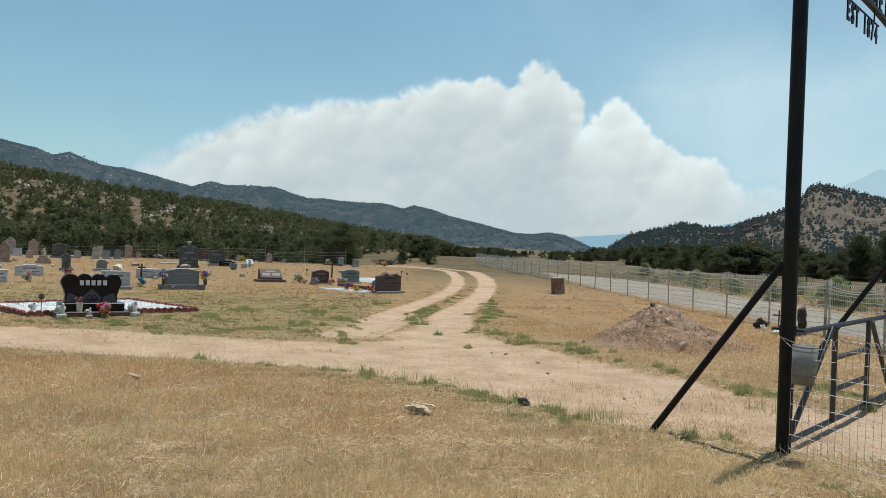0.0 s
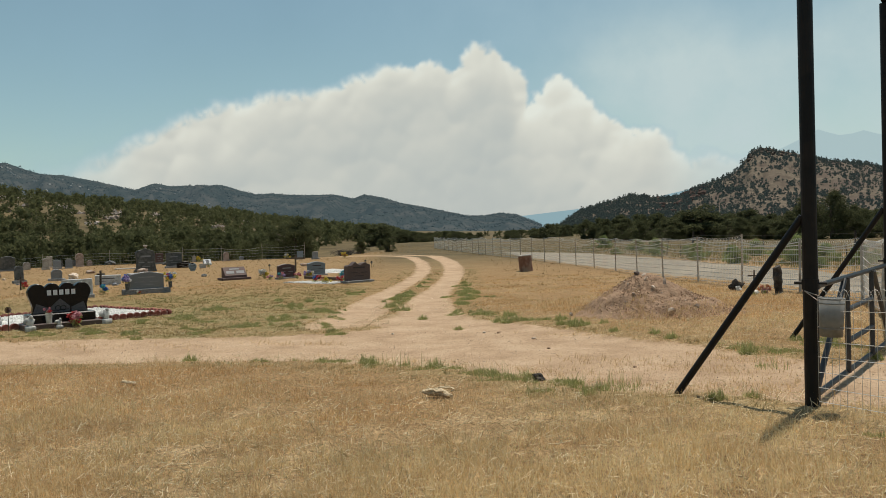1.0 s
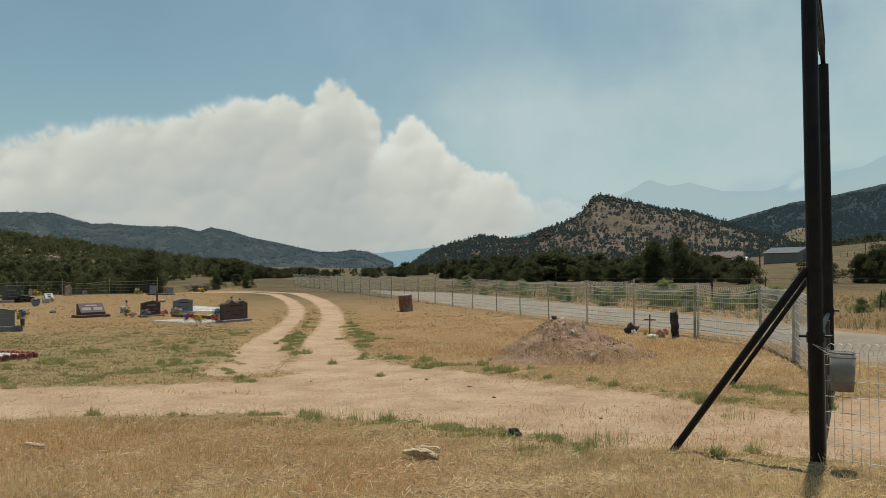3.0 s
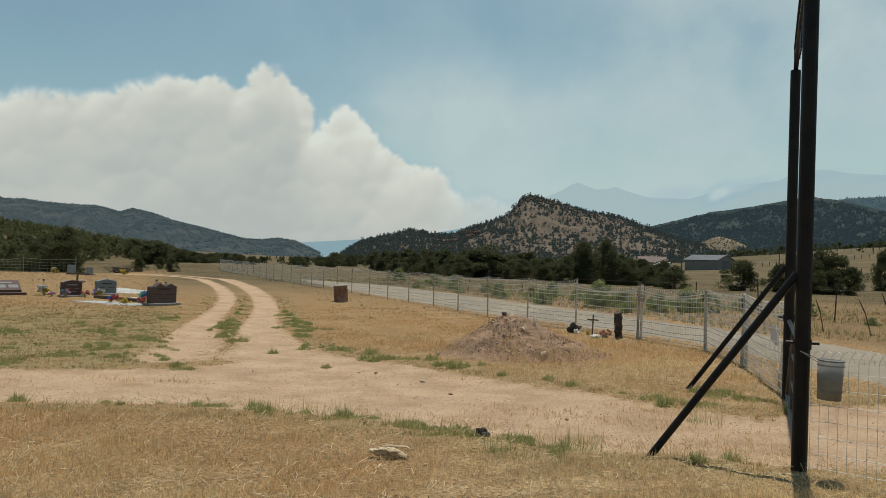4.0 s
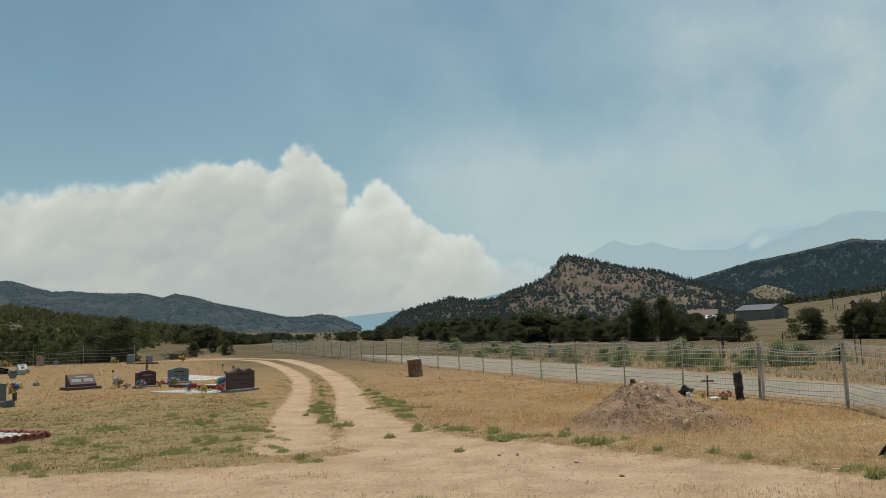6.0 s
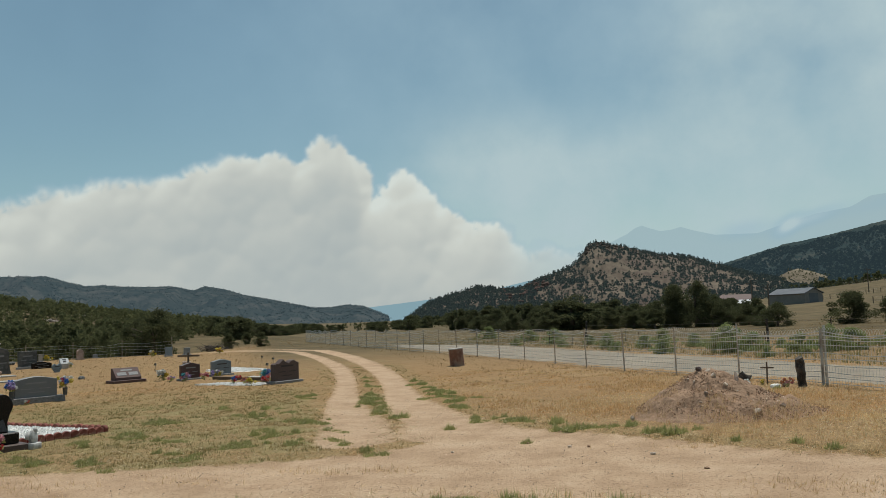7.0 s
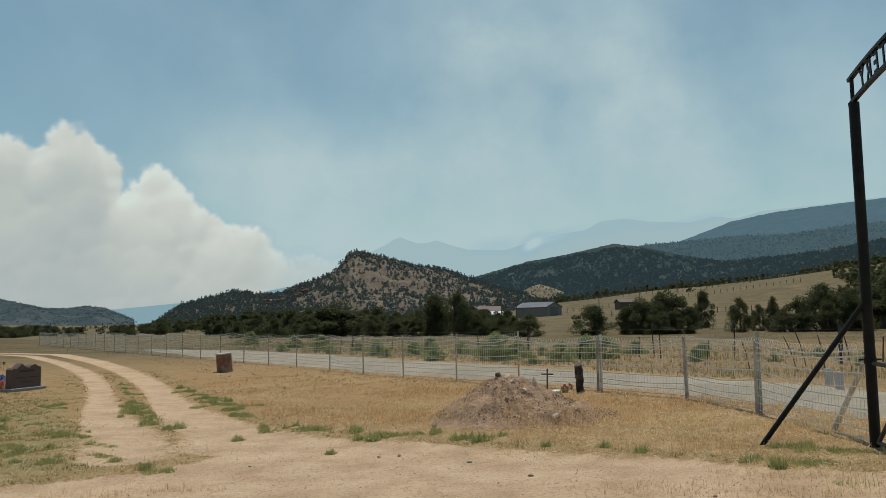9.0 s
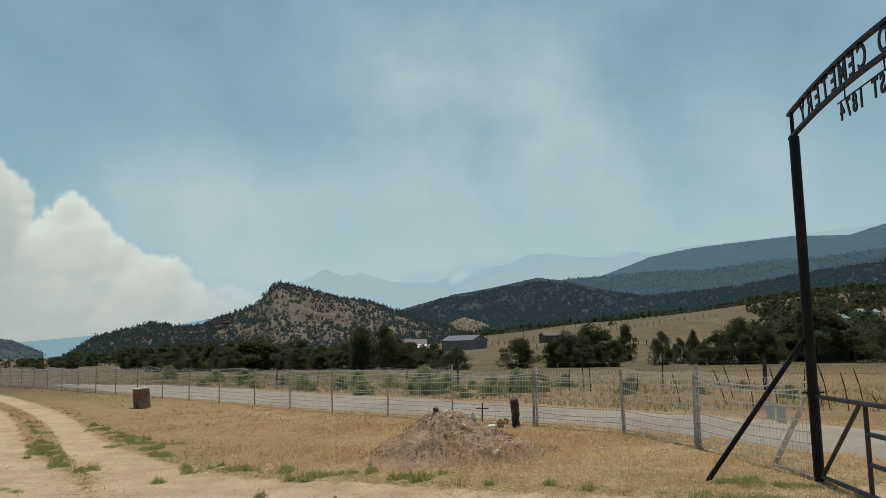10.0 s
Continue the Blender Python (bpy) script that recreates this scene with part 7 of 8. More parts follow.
ROWS_C = [(-64.0, 43.9, 0.75, 0.65, "flat", "dark_stone", None, "dark low headstone in dry grass"), (-64.2, 44.6, 0.3, 0.5, "flat", "pale_marble", None, "narrow pale marker in dry grass"), (-49.5, 34.8, 0.45, 0.62, "arch", "grey_granite", 1.2, "grey round-topped headstone in dry grass"),
          (-65.0, 46.0, 0.48, 0.6, "arch", "pink_stone", None, "brownish old headstone in dry grass"), (-54.4, 38.6, 0.55, 1.0, "arch", "pink_stone", 1.1, "tall brown round-topped headstone"), (-51.0, 46.9, 0.26, 0.6, "arch", "pale_marble", None, "narrow pale marker stone"),
          (-47.5, 47.4, 0.48, 0.7, "arch", "pink_stone", 1.2, "pinkish old headstone by the fence"), (-51.3, 52.4, 0.35, 0.4, "arch", "grey_granite", None, "small grey headstone in dry grass"), (-40.0, 48.4, 0.48, 0.6, "flat", "blue_stone", 1.1, "blue-grey square headstone in dry grass"),
          (-38.0, 48.0, 0.45, 0.48, "flat", "grey_granite", 1.3, "grey headstone on a plinth"), (-34.0, 34.1, 0.35, 0.3, "flat", "pale_marble", None, "small pale stone marker")]
for k, (x, y, w, h, st, mt, bs, lab) in enumerate(ROWS_A + ROWS_B + ROWS_C):
    headstone(x, y, w, h, st, mt, lab, 0.16 + 0.02 * (k % 3), bs, 0.1 + 0.03 * (k % 2), FACE + 7 * math.sin(k * 2.3), k < 11, "dark_ink" if mt in ("white_marble", "blue_stone") else "ink", 2.2 * math.sin(k * 1.7))
slant_stone(-39.6, 39.0, 0.52, 0.4, 0.3, "white_marble", "small white slant marble headstone", FACE, False, 1, "dark_ink")


def pedestal_stone(x, y, label):
    root = empty("pedestal_monument", pose(x, y, gz(x, y), 0, 0, FACE))
    z = -0.05
    for w, h in ((0.72, 0.2), (0.56, 0.16), (0.4, 0.14)):
        bm = bmesh.new()
        box(bm, w, w * 0.8, h, pose(0, 0, z), 0.01)
        part("step", bm, M["pink_stone"], root)
        z += h - 0.004
    bm = bmesh.new()
    bmesh.ops.create_cone(bm, cap_ends=True, segments=8, radius1=0.15, radius2=0.07, depth=0.42, matrix=Matrix.Translation((0, 0, z + 0.21)))
    part("shaft", bm, M["pink_stone"], root)
    tagged(root, label, "monument")


pedestal_stone(-38.6, 24.1, "stepped pinkish marble grave pedestal")


def urn(x, y, z, s, label):
    bm = bmesh.new()
    for r1, r2, z0, z1 in ((0.5, 0.3, 0, 0.15), (0.15, 0.15, 0.15, 0.35), (0.25, 0.6, 0.35, 0.8), (0.6, 0.45, 0.8, 1.0)):
        bmesh.ops.create_cone(bm, cap_ends=True, segments=12, radius1=r1 * s, radius2=r2 * s, depth=(z1 - z0) * s, matrix=Matrix.Translation((0, 0, (z0 + z1) / 2 * s)))
    ob = link_mesh("stone_urn", bm, M["pale_marble"])
    ob.matrix_world = pose(x, y, z)
    tagged(ob, label, "urn")


urn(-33.6, 29.9, gz(-33.6, 29.9) + 1.2 + 0.08, 0.22, "pale stone urn on top of the dark monument")
for k, (x, y, s, lab) in enumerate(((-59.5, 44.6, 0.5, "rounded grey boulder among the graves"), (-32.9, 29.2, 0.3, "dark rounded rock beside the big monument"), (-28.5, 24.5, 0.22, "small field stone in the dry grass"), (-36.2, 28.2, 0.25, "rough field stone marking a grave"), (-24.5, 26.5, 0.16, "little dark stone in the grass"), (-42.0, 36.0, 0.3, "pale field stone in the grass"), (-45.5, 40.0, 0.28, "grey field stone in the grass"), (-28.0, 36.5, 0.2, "low field stone in the grass"))):
    stone_thing("field_stone", x, y, s, s * 0.8, s * 0.5, 50 + k, M["rock" if k % 2 else "dark_stone"], lab, 31 * k)
for k, (x, y, cols, sz) in enumerate(((-49.0, 45.8, ("yellow", "yellow"), 0.5), (-36.8, 50.0, ("yellow", "yellow", "orange"), 0.5), (-25.1, 18.6, ("red", "red"), 0.28), (-22.0, 15.6, ("white", "pink"), 0.4), (-42.5, 49.5, ("white", "yellow"), 0.5), (-34.8, 35.2, ("white", "white"), 0.3))):
    bouquet(x, y, gz(x, y), cols, sz, ("yellow silk flowers on a far grave", "yellow and orange silk flowers on a far grave", "red silk flowers before a pale headstone", "white silk flowers beside a pale headstone", "pale silk flowers by the back fence", "white silk flowers by the dark monument")[k], 80 + k)
grave_cross("small_cross", -23.3, 20.6, 0.6, 0.3, 0.07, 0.42, M["burnt"], "small black wooden grave cross", 70)
grave_cross("small_cross", -24.6, 18.2, 0.5, 0.25, 0.05, 0.36, M["burnt"], "small dark grave cross behind the monument", 70)

bouquet(1.05, 20.72, gz(1.05, 20.72), ("orange", "pink"), 0.2, "faded orange silk flowers beside the charred stump", 91)
bouquet(0.56, 21.4, gz(0.56, 21.4), ("yellow",), 0.13, "small yellow flowers at the foot of the cross", 92)
for k, (x, y) in enumerate(((-12.4, 50.6), (-10.2, 47.4), (-9.0, 46.2), (-5.9, 44.2), (-2.0, 40.5), (0.2, 39.0), (4.3, 34.2), (4.9, 33.0), (6.2, 31.5), (10.6, 28.6), (14.0, 30.0))):
    bm = bmesh.new()
    tube(bm, (0, 0, -0.2), (0.03, 0.02, 0.75 + 0.12 * math.sin(k * 2.1)), 0.022, 7, 0.018)
    ob = link_mesh("field_post", bm, M["burnt"])
    ob.matrix_world = pose(x, y, gz(x, y), 3 * math.sin(k), 6 * math.sin(k * 1.7), 40 * k)
    tagged(ob, "short dark weathered post in the far pasture", "post", "old posts beyond the road")

# x, y, height and lean
MULLEIN = [(6.0, 25.4, 0.84, -0.21), (7.0, 24.8, 0.9, -0.31), (7.8, 26.6, 1.04, -0.28), (7.4, 24.0, 0.95, -0.15), (8.3, 24.8, 0.95, -0.16), (8.9, 23.6, 0.78, -0.18), (8.8, 23.0, 1.01, -0.22), (8.9, 22.3, 0.85, -0.14), (9.5, 22.8, 0.92, -0.2), (9.5, 22.2, 0.36, -0.13)]


def mullein(x, y, h, lean):
    """A dead mullein: a thin bent stalk with a thicker seed spike."""
    root = empty("mullein_stalk", pose(x, y, gz(x, y)))
    bm = bmesh.new()
    mid = Vector((lean * 0.55 + 0.02, 0.01, h * 0.6))
    tube(bm, (0, 0, -0.05), mid, 0.014, 6, 0.012)
    part("stalk", bm, M["brown_wood"], root)
    bm = bmesh.new()
    top = Vector((lean, 0.0, h))
    tube(bm, mid, mid.lerp(top, 0.35), 0.012, 7, 0.019)
    tube(bm, mid.lerp(top, 0.35), top, 0.019, 7, 0.007)
    part("seed_spike", bm, M["burnt"], root)
    tagged(root, "dead brown mullein stalk leaning in tall grass", "plant", "mullein stalks beyond the road")


for x, y, h, lean in MULLEIN:
    mullein(x, y, h, lean)

# little stones and broken markers lying about the far graves
rg = np.random.default_rng(99)
for k in range(46):
    x, y = rg.uniform(-64, -22), rg.uniform(16, 46)
    if y < 12 - 0.45 * x and y > 5 - 0.3 * x:
        sz = rg.uniform(0.07, 0.2)
        tagged(stone_thing("marker_stone", x, y, sz * rg.uniform(0.8, 1.6), sz, sz * rg.uniform(0.4, 1.0), 120 + k, M[("rock", "pale_marble", "heap_stone", "grey_granite")[k % 4]], ("rough brown field stone in dry grass", "broken pale marble marker in dry grass", "small pale stone in dry grass", "low grey stone marker in dry grass")[k % 4], rg.uniform(0, 360), 0.5), group="stones among the graves")

def brush_pile(x, y):
    """Dead dark branches heaped in the meadow."""
    root = empty("brush_pile", pose(x, y, gz(x, y)))
    rg = np.random.default_rng(88)
    for k in range(90):
        bm = bmesh.new()
        a, t = rg.uniform(0, 6.28), rg.uniform(0.5, 1.2)
        p = Vector((rg.normal(0, 0.6), rg.normal(0, 0.4), rg.uniform(0.0, 0.42)))
        tube(bm, p, p + Vector((math.cos(a) * t, math.sin(a) * t * 0.6, rg.uniform(-0.1, 0.35))), 0.035, 5, 0.012)
        part("branch", bm, M["burnt"], root)
    tagged(root, "heap of dead dark branches in the dry meadow", "brush pile")


brush_pile(-45.8, 60.2)

# flat slabs in the grass
for k, (x, y, w, d) in enumerate(((-31.2, 28.0, 1.4, 0.7), (-27.0, 25.5, 1.2, 0.6), (-40.0, 33.0, 1.3, 0.6))):
    bm = bmesh.new()
    box(bm, w, d, 0.10, pose(0, 0, -0.04), 0.015)
    ob = link_mesh("grave_slab", bm, M["concrete"])
    ob.matrix_world = pose(x, y, gz(x, y), 0, 0, FACE)
    tagged(ob, "flat pale grave slab lying in dry grass", "grave slab", "grave slabs")


# ---- grass ----
def blades(points, heights, widths, per, lean, seed):
    """Tufts of bent single-triangle blades."""
    rg = np.random.default_rng(seed)
    n = len(points) * per
    p = np.repeat(points, per, 0) + np.concatenate([rg.normal(0, 0.022, (n, 2)), np.zeros((n, 1))], 1)
    h, w = np.repeat(heights, per) * rg.uniform(0.5, 1.25, n), np.repeat(widths, per)
    a, tilt = rg.uniform(0, 6.28, n), np.abs(rg.normal(0, lean, n))
    side = np.stack([np.cos(a), np.sin(a), np.zeros(n)], 1) * w[:, None]
    b = rg.uniform(0, 6.28, n)
    tip = p + np.stack([np.cos(b) * np.sin(tilt), np.sin(b) * np.sin(tilt), np.cos(tilt)], 1) * h[:, None]
    return np.stack([p - side, p + side, tip], 1).reshape(-1, 3)


# ---- weeds ----
def weed_proto(seed, spread, h, n, w, stalks=0):
    """A broken patch of narrow leaves, with a few taller stalks."""
    rg = np.random.default_rng(seed)
    r, a = spread * np.sqrt(rg.uniform(0, 1, n * 2)), rg.uniform(0, 6.28, n * 2)
    p = np.stack([r * np.cos(a), r * np.sin(a) * 0.75, 0 * r], 1)
    thick = np.array([2.4 * noise.fractal(Vector((q[0] * 5.5, q[1] * 5.5, seed)), 1.0, 2.0, 3) for q in p]) + 0.35 - 0.8 * (r / spread) ** 2
    p = p[thick > rg.uniform(-0.25, 0.55, len(p))][:n]
    hs = h * rg.uniform(0.35, 1.0, len(p)) * (1 - 0.55 * np.hypot(p[:, 0], p[:, 1] / 0.6) / spread)
    v = blades(p, hs, np.full(len(p), w), 4, 0.95, seed)
    if stalks:
        q = np.stack([rg.normal(0, spread * 0.5, stalks), rg.normal(0, spread * 0.3, stalks), np.zeros(stalks)], 1)
        v = np.concatenate([v, blades(q, rg.uniform(1.3, 2.1, stalks) * h, np.full(stalks, w * 0.8), 3, 0.18, seed + 1)])
    ob = array_mesh("weed_clump", v, np.arange(len(v)).reshape(-1, 3), M["weed"])
    return tagged(ob, "low green weeds at the sandy verge", "weeds", kind="stuff")


weeds = [weed_proto(70, 0.20, 0.095, 200, 0.0065, 0), weed_proto(71, 0.15, 0.12, 160, 0.0065, 0), weed_proto(72, 0.26, 0.08, 230, 0.0065, 0), weed_proto(73, 0.12, 0.16, 190, 0.006, 0), weed_proto(74, 0.22, 0.10, 60, 0.004, 8)]
# x, y and radius of each patch
WEED_VERGE = [(-4.0, 15.1, 0.13), (-2.2, 13.7, 0.07), (-4.0, 16.25, 0.32), (-3.05, 15.95, 0.42), (-2.3, 15.5, 0.15), (-1.6, 15.0, 0.25), (-1.1, 15.05, 0.1), (-0.3, 14.33, 0.15), (-0.1, 14.67, 0.08), (0.52, 13.75, 0.07), (1.18, 13.5, 0.11), (1.6, 13.1, 0.11), (2.25, 12.7, 0.18), (2.7, 12.5, 0.22), (3.1, 12.26, 0.26), (3.6, 12.9, 0.3), (0.95, 17.0, 0.1), (1.35, 16.8, 0.12), (0.9, 20.4, 0.1), (3.3, 13.3, 0.3), (-1.94, 14.77, 0.16), (-1.36, 14.96, 0.18), (-0.71, 14.45, 0.14), (-0.49, 14.48, 0.14), (-1.07, 15.14, 0.12)]
WEED_TRACK = [(-9.0, 24.4, 0.2), (-8.4, 23.35, 0.28), (-7.7, 22.4, 0.3), (-7.1, 21.5, 0.36), (-6.6, 20.8, 0.32), (-6.15, 20.05, 0.36), (-5.35, 19.75, 0.38), (-5.55, 19.1, 0.26), (-5.1, 18.2, 0.34), (-4.85, 17.9, 0.22), (-7.75, 19.5, 0.42), (-7.2, 18.7, 0.42), (-6.75, 17.9, 0.2), (-6.25, 17.15, 0.3), (-5.7, 16.52, 0.25), (-8.4, 20.5, 0.28), (-9.65, 22.8, 0.3), (-10.5, 24.3, 0.24), (-11.3, 25.6, 0.24), (-9.85, 19.95, 0.4), (-9.4, 22.4, 0.18)]
WEED_LAWN = [(-7.05, 15.7, 0.6), (-6.1, 14.8, 0.32), (-5.0, 13.6, 0.24), (-4.0, 12.65, 0.24), (-6.6, 13.9, 0.3), (-6.5, 13.1, 0.42), (-7.5, 11.25, 0.45), (-6.9, 14.25, 0.45), (-4.3, 12.9, 0.2), (-8.6, 11.1, 0.5), (-9.3, 10.5, 0.5), (-9.9, 9.9, 0.4), (-9.4, 12.6, 0.4), (-8.9, 13.4, 0.5), (-8.1, 13.2, 0.35), (-8.6, 16.2, 0.5), (-10.3, 17.4, 0.35), (-9.9, 15.1, 0.4), (-9.33, 17.6, 0.4), (-8.29, 16.86, 0.22), (-5.73, 13.34, 0.28), (-6.29, 12.9, 0.36), (-7.0, 12.06, 0.36), (-10.13, 15.24, 0.3), (-7.96, 15.77, 0.25), (-3.9, 12.7, 0.2), (-5.5, 13.88, 0.25)]
WEED_NEAR = [(0.55, 9.95, 0.24), (0.95, 9.85, 0.3), (1.35, 9.65, 0.34), (1.8, 9.5, 0.3), (2.12, 9.46, 0.2), (-0.3, 10.1, 0.26), (-0.75, 9.95, 0.25), (-1.9, 10.1, 0.26), (-2.9, 9.9, 0.24), (-3.9, 9.55, 0.2), (-1.3, 10.15, 0.15), (4.5, 8.6, 0.3), (5.2, 8.0, 0.2), (-2.35, 10.04, 0.2), (-1.78, 10.18, 0.2), (-0.97, 9.94, 0.14), (-0.65, 10.16, 0.18), (-0.02, 10.04, 0.2), (2.09, 9.18, 0.08), (3.2, 9.46, 0.08), (3.43, 9.61, 0.09), (2.8, 12.18, 0.16), (3.22, 12.3, 0.2), (4.05, 12.13, 0.12), (0.5, 10.2, 0.2), (1.1, 10.0, 0.25), (1.6, 9.75, 0.25)]
STALKS = [(2.05, 9.62), (2.19, 9.79), (2.31, 9.61), (-0.3, 9.9), (0.9, 9.6), (1.62, 9.15), (-0.9, 10.2), (3.2, 11.3)]
placed = set()
for x0, y0, r in WEED_VERGE + WEED_TRACK + WEED_LAWN + WEED_NEAR + [(x, y, 0.0) for x, y in STALKS]:
    long_way = rng.normal(2.15, 0.2) if (x0, y0, r) in WEED_TRACK else rng.normal(-0.3, 0.25)
    for j in range(max(1, int(round((r / 0.125) ** 2 * (0.55 if (x0, y0, r) in WEED_LAWN else 0.5 if (x0, y0, r) in WEED_NEAR else 1.1))))):
        k = 4 if r == 0 else 3 if r < 0.17 else int(rng.integers(0, 4))
        u, w = rng.normal(0, 0.6 * r), rng.normal(0, 0.34 * r)
        if j == 0:
            u = w = 0.0
        x, y = x0 + u * math.cos(long_way) - w * math.sin(long_way), y0 + u * math.sin(long_way) + w * math.cos(long_way)
        s = 1.0 if k == 4 else 0.45 + 4.5 * r if r < 0.17 else rng.uniform(0.5, 1.15)
        m = pose(x, y, gz(x, y) - 0.01, 0, 0, rng.uniform(0, 360))
        if k not in placed:
            placed.add(k)
            weeds[k].matrix_world = m
        else:
            weeds[k].scale = (s, s, s)
            copy_thing(weeds[k], m)
            weeds[k].scale = (1, 1, 1)


def scatter(n, seed, r0=2.6, r1=34.0, power=0.9, a0=-80, a1=60):
    rg = np.random.default_rng(seed)
    u = rg.uniform(0, 1, n)
    r = (r0 ** power + u * (r1 ** power - r0 ** power)) ** (1 / power)
    a = np.radians(rg.uniform(a0, a1, n))
    x, y = 2.6 + r * np.sin(a), 3.0 + r * np.cos(a)
    return x, y, r, rg


def bare(x, y):
    """Where no grass grows: sand, road, earth heap, gravel beds."""
    d1, d = dirt_cover(x, y)
    heap = np.hypot((x - 0.0) / 1.35, (y - 16.5) / 1.1) < 0.72
    heap |= (np.hypot((x - 3.6) / 1.2, (y - 15.8) / 0.55) + 0.35 * np.sin(5 * x + 2 * y) * np.sin(7 * y - 3 * x)) < 0.8
    bed = (x < -10.3) & (x > -13.2) & (y > 10.5) & (y < 14.0)
    bed |= (x < -13.6) & (x > -16.3) & (y > 23.2) & (y < 24.1)
    bed |= (x < -14.4) & (x > -16.5) & (y > 25.1) & (y < 26.5)
    rn, rf = np.array(ROAD_NEAR)[::-1], np.array(ROAD_FAR)[::-1]
    road = (x > np.interp(-y, -rn[:, 1], rn[:, 0])) & (x < np.interp(-y, -rf[:, 1], rf[:, 0]))
    return (d1 > 0.45) | heap | bed | road, d


x, y, r, rg = scatter(210000, 91, 2.6, 28.0)
no, d = bare(x, y)
g = green_cover(x, y, d)
beyond = np.array(ROAD_FAR)[::-1]
no |= x > np.interp(-y, -beyond[:, 1], beyond[:, 0])
ok = ~no & (rg.uniform(0, 1, len(x)) > g * 0.95)
x, y, r, g, d = x[ok], y[ok], r[ok], g[ok], d[ok]
patch = np.array([noise.fractal(Vector((px * 0.4, py * 0.4, 3.3)), 1.0, 2.0, 3) for px, py in zip(x, y)])
tuft = np.array([noise.fractal(Vector((px * 1.1, py * 1.1, 5.3)), 1.0, 2.1, 3) for px, py in zip(x, y)])
ok = tuft + 0.35 * patch > rg.uniform(-0.55, 0.3, len(x))
x, y, r, g, d, patch, tuft = x[ok], y[ok], r[ok], g[ok], d[ok], patch[ok], tuft[ok]
h = (0.068 + 0.05 * patch + 0.035 * tuft) * (1 - 0.35 * sstep((r - 11) / 14)) * (1 - 0.7 * g) * (0.22 + 0.78 * sstep((d - 0.05) / 1.1))
pts = np.stack([x, y, land(x, y) - 0.01], 1)
v = blades(pts, np.clip(h, 0.02, 0.2), 0.0016 + 0.00024 * r, 5, 1.05, 5)
red = np.repeat(red_cover(x, y) > rg.uniform(0.1, 0.9, len(x)), 15)
for pick, mat, label in ((red, M["rusty_grass"], "short reddish dry pasture grass"), (~red, M["straw"], "bleached straw-coloured pasture grass")):
    tagged(array_mesh("dry_grass", v[pick], np.arange(int(pick.sum())).reshape(-1, 3), mat), label, "grass", kind="stuff")

x, y, r, rg = scatter(46000, 95, 2.6, 18.0, 0.75)
no, d = bare(x, y)
x, y, r = x[~no | (d > -0.25)], y[~no | (d > -0.25)], r[~no | (d > -0.25)]
a, ln = rg.uniform(0, 6.28, len(x)), rg.uniform(0.02, 0.10, len(x)) * (0.7 + 0.9 * rg.uniform(0, 1, len(x)) ** 4)
p = np.stack([x, y, land(x, y) + rg.uniform(0.005, 0.04, len(x))], 1)
q = p + np.stack([np.cos(a) * ln, np.sin(a) * ln, rg.normal(0, 0.03, len(x))], 1)
v, f = wire_tubes(np.stack([p, q], 1), 0.0021)
tagged(array_mesh("straw_litter", v, f, M["pale_straw"]), "broken straw stems lying in the pasture", "grass", kind="stuff")

# standing wisps of last year's grass close by
x, y, r, rg = scatter(110000, 96, 2.4, 12.0, 1.1)
no, d = bare(x, y)
tuft = np.array([noise.noise(Vector((px * 1.6, py * 1.6, 9.1))) for px, py in zip(x, y)])
ok = ~no & (tuft > rg.uniform(-0.1, 0.6, len(x)))
x, y, r = x[ok], y[ok], r[ok]
v = blades(np.stack([x, y, land(x, y) - 0.01], 1), rg.uniform(0.05, 0.13, len(x)), np.full(len(x), 0.0017), 4, 0.6, 8)
tagged(array_mesh("standing_grass", v, np.arange(len(v)).reshape(-1, 3), M["brown_grass"]), "thin upright brown grass stems", "grass", kind="stuff")

x, y, r, rg = scatter(170000, 92, 5.0, 34.0, 1.0, -80, 20)
no, d = bare(x, y)
g = green_cover(x, y, d)
clump = np.array([noise.noise(Vector((px * 0.9, py * 0.9, 7.7))) for px, py in zip(x, y)])
ok = ~no & (g * (0.75 + 1.0 * clump) > rg.uniform(0.05, 0.8, len(x)))
x, y, r = x[ok], y[ok], r[ok]
pts = np.stack([x, y, land(x, y) - 0.01], 1)
v = blades(pts, rg.uniform(0.025, 0.06, len(x)), 0.0022 + 0.00026 * r, 5, 0.85, 6)
tagged(array_mesh("green_grass", v, np.arange(len(v)).reshape(-1, 3), M["lawn"]), "short green grass among the graves and verges", "grass", kind="stuff")

x, y, r, rg = scatter(52000, 93, 22.0, 110.0, 1.05)
no, d = bare(x, y)
no |= d < 1.6
x, y, r = x[~no], y[~no], r[~no]
pts = np.stack([x, y, land(x, y) - 0.02], 1)
v = blades(pts, rg.uniform(0.04, 0.11, len(x)), 0.003 + 0.00026 * r, 4, 0.9, 7)
tagged(array_mesh("far_grass", v, np.arange(len(v)).reshape(-1, 3), M["far_straw"]), "tall dry grass beyond the road and fence", "grass", kind="stuff")


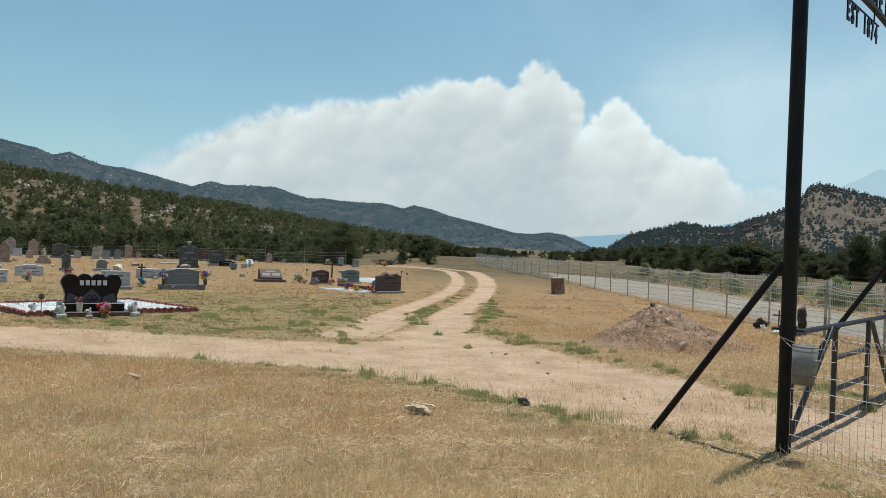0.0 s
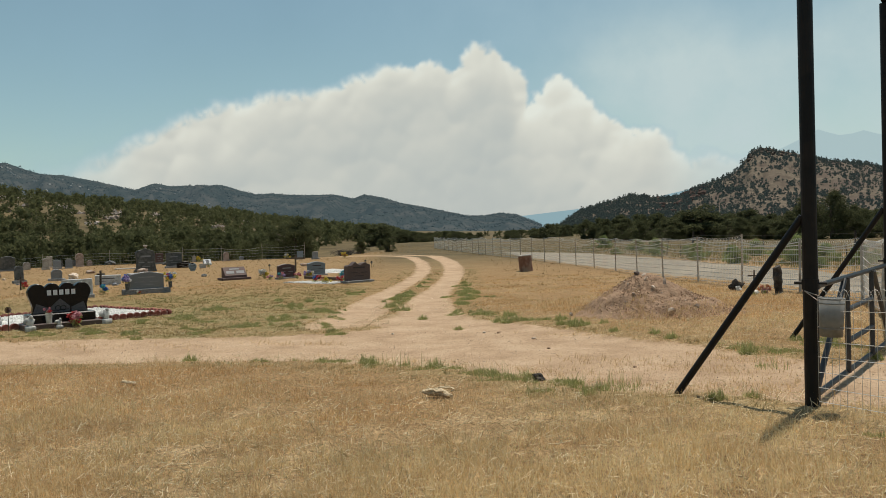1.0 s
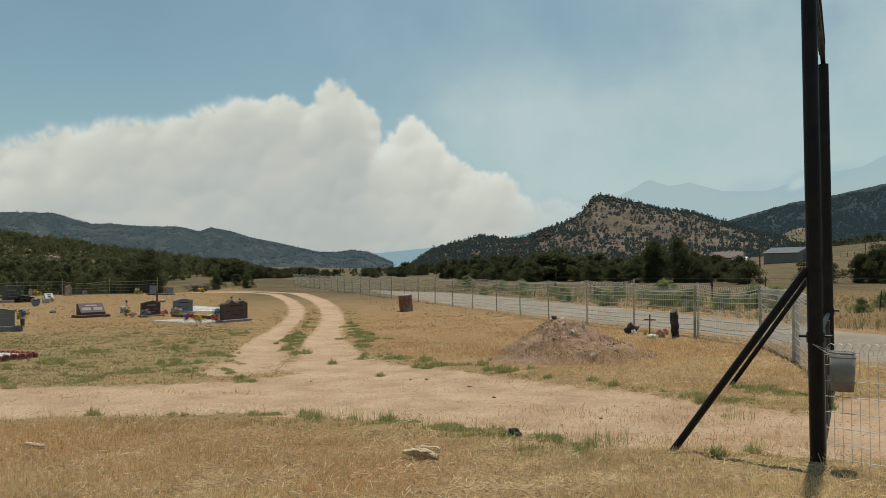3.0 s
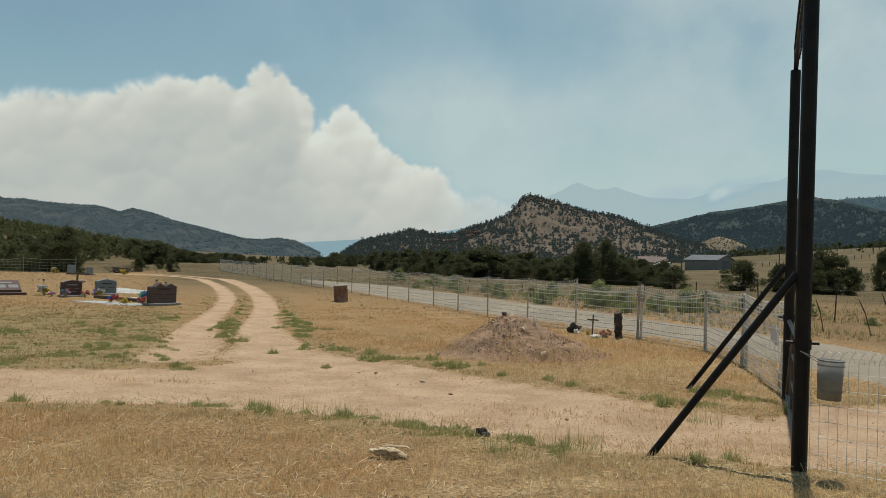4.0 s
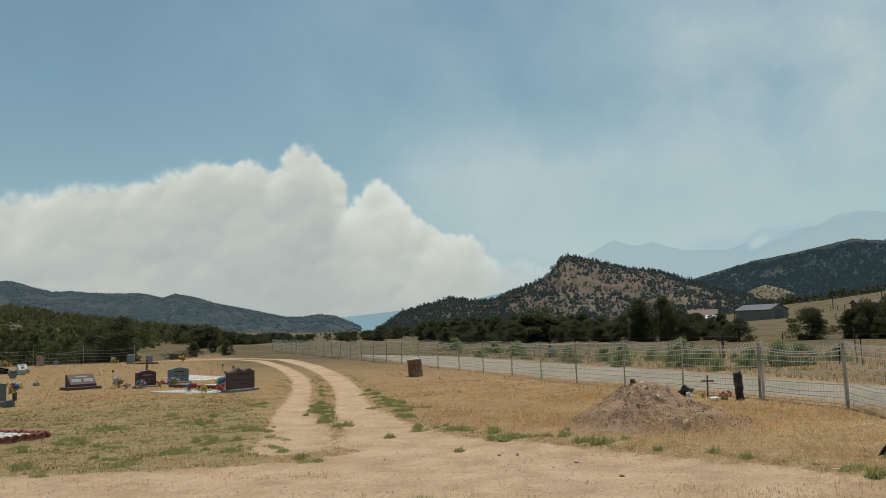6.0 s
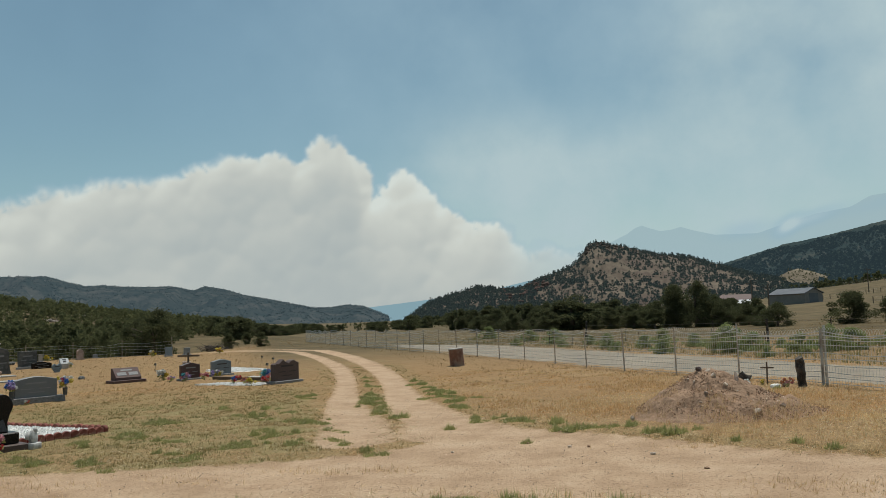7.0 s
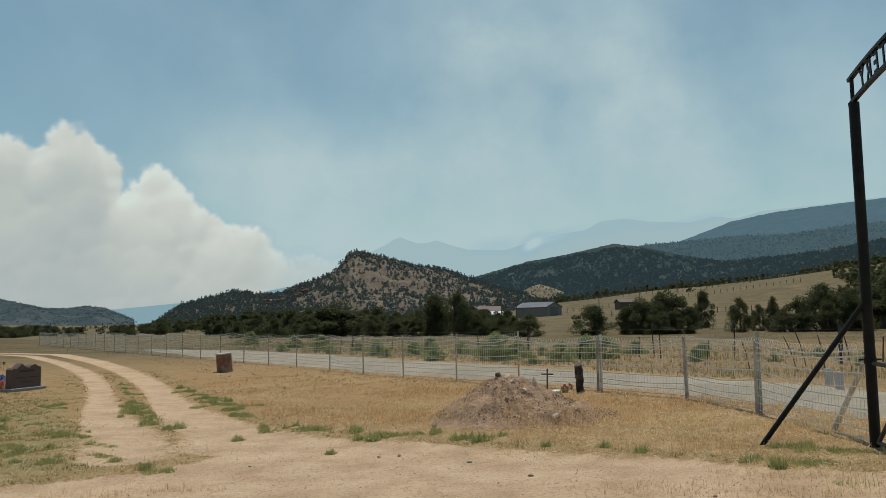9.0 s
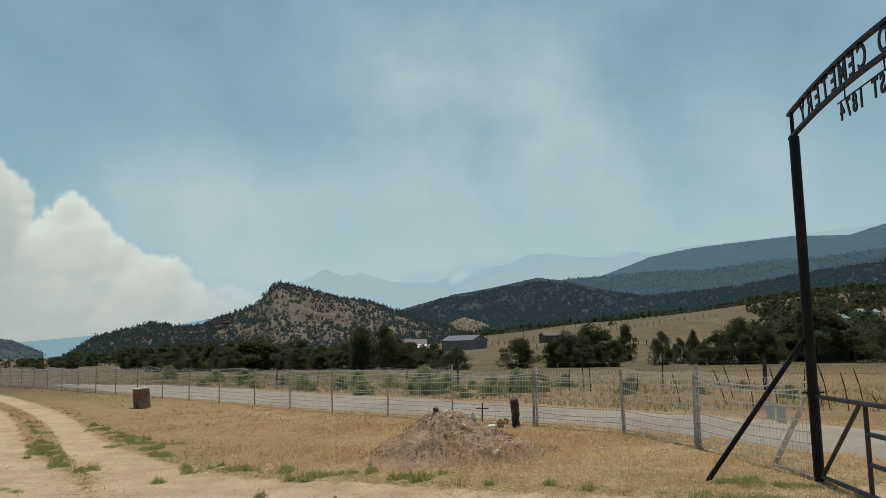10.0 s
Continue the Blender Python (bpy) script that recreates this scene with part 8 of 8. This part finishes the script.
x, y, r, rg = scatter(60000, 97, 20.0, 75.0, 1.0, -45, 60)
no, d = bare(x, y)
rf = np.array(ROAD_FAR)[::-1]
off = x - np.interp(-y, -rf[:, 1], rf[:, 0])
clump = np.array([noise.fractal(Vector((px * 0.35, py * 0.35, 2.2)), 1.0, 2.0, 3) for px, py in zip(x, y)])
ok = ~no & (off > 0.1) & (off < 15) & (clump + 0.35 * np.exp(-off / 4) > rg.uniform(-0.3, 0.6, len(x)))
x, y, r = x[ok], y[ok], r[ok]
v = blades(np.stack([x, y, land(x, y) - 0.02], 1), rg.uniform(0.06, 0.24, len(x)), 0.004 + 0.0002 * r, 5, 0.5, 9)
tagged(array_mesh("verge_grass", v, np.arange(len(v)).reshape(-1, 3), M["lawn"]), "olive grass and weeds beyond the gravel road", "grass", kind="stuff")


# dead stems blown across the drive
rg = np.random.default_rng(101)
p, h = [], []
for cx, cy, sx, sy, n in ((2.5, 9.95, 0.7, 0.12, 130), (3.4, 10.2, 0.3, 0.3, 90), (2.6, 11.0, 0.6, 0.15, 120), (2.9, 11.8, 0.5, 0.2, 110), (1.4, 11.3, 0.35, 0.12, 40), (-3.3, 11.6, 0.3, 0.1, 26), (-4.3, 11.4, 0.35, 0.12, 34), (-5.6, 10.7, 0.4, 0.15, 34), (1.1, 10.4, 0.5, 0.12, 50), (-1.0, 10.5, 0.9, 0.12, 60), (-7.4, 9.9, 0.6, 0.2, 50), (0.2, 13.4, 0.5, 0.1, 40)):
    for _ in range(2 * n):
        x, y = rg.normal(cx, sx), rg.normal(cy, sy)
        p.append((x, y, float(land(x, y)) - 0.033))
        h.append(rg.uniform(0.02, 0.09))
v = blades(np.array(p), np.array(h), np.full(len(p), 0.003), 4, 1.1, 12)
tagged(array_mesh("drive_litter", v, np.arange(len(v)).reshape(-1, 3), M["brown_grass"]), "dead brown stems scattered over the sandy drive", "grass", kind="stuff")

# dry tufts rooted in the skirt of the earth heap
rg = np.random.default_rng(98)
a, k = rg.uniform(0, 6.28, 2600), rg.uniform(0.5, 1.1, 2600)
u, w = k * 1.6 * np.cos(a) + 0.25, k * 1.2 * np.sin(a)
ok = np.array([noise.noise(Vector((p * 2.5, q * 2.5, 1.3))) for p, q in zip(u, w)]) > rg.uniform(-0.3, 0.3, 2600)
u, w = u[ok], w[ok]
p = np.stack([u + 0.07, w + 16.55, np.array([mound_height(i, j) for i, j in zip(u, w)]) + 0.022 * u - 0.005], 1)
v = blades(p, rg.uniform(0.04, 0.12, len(p)), np.full(len(p), 0.0032), 5, 0.8, 9)
tagged(array_mesh("heap_grass", v, np.arange(len(v)).reshape(-1, 3), M["brown_grass"]), "dry tufts growing out of the earth heap", "grass", kind="stuff")


# ---- loose grit and straw on the sand ----
x, y, r, rg = scatter(75000, 94, 3.5, 26.0, 0.9)
no, d = bare(x, y)
d1, _ = dirt_cover(x, y)
keep = d1 > 0.5
x, y, r = x[keep], y[keep], r[keep]
s = (rg.uniform(0.0018, 0.005, len(x)) + 0.011 * rg.uniform(0, 1, len(x)) ** 9) * (0.7 + 0.035 * r)
gv = np.array([(1, 0, 0), (0, 0.8, 0), (-1, 0.1, 0), (0.1, -0.8, 0), (0, 0, 0.6), (0, 0, -0.6)])
gf = np.array([(0, 1, 4), (1, 2, 4), (2, 3, 4), (3, 0, 4), (1, 0, 5), (2, 1, 5), (3, 2, 5), (0, 3, 5)])
v = np.einsum("nij,kj->nki", rand_rot(rg, len(x)), gv) * s[:, None, None] + np.stack([x, y, land(x, y) - 0.033], 1)[:, None, :]
f = (gf[None] + (np.arange(len(x)) * len(gv))[:, None, None]).reshape(-1, 3)
tagged(array_mesh("grit", v.reshape(-1, 3), f, M["grit"]), "loose grit scattered over the sandy track", "gravel", kind="stuff")
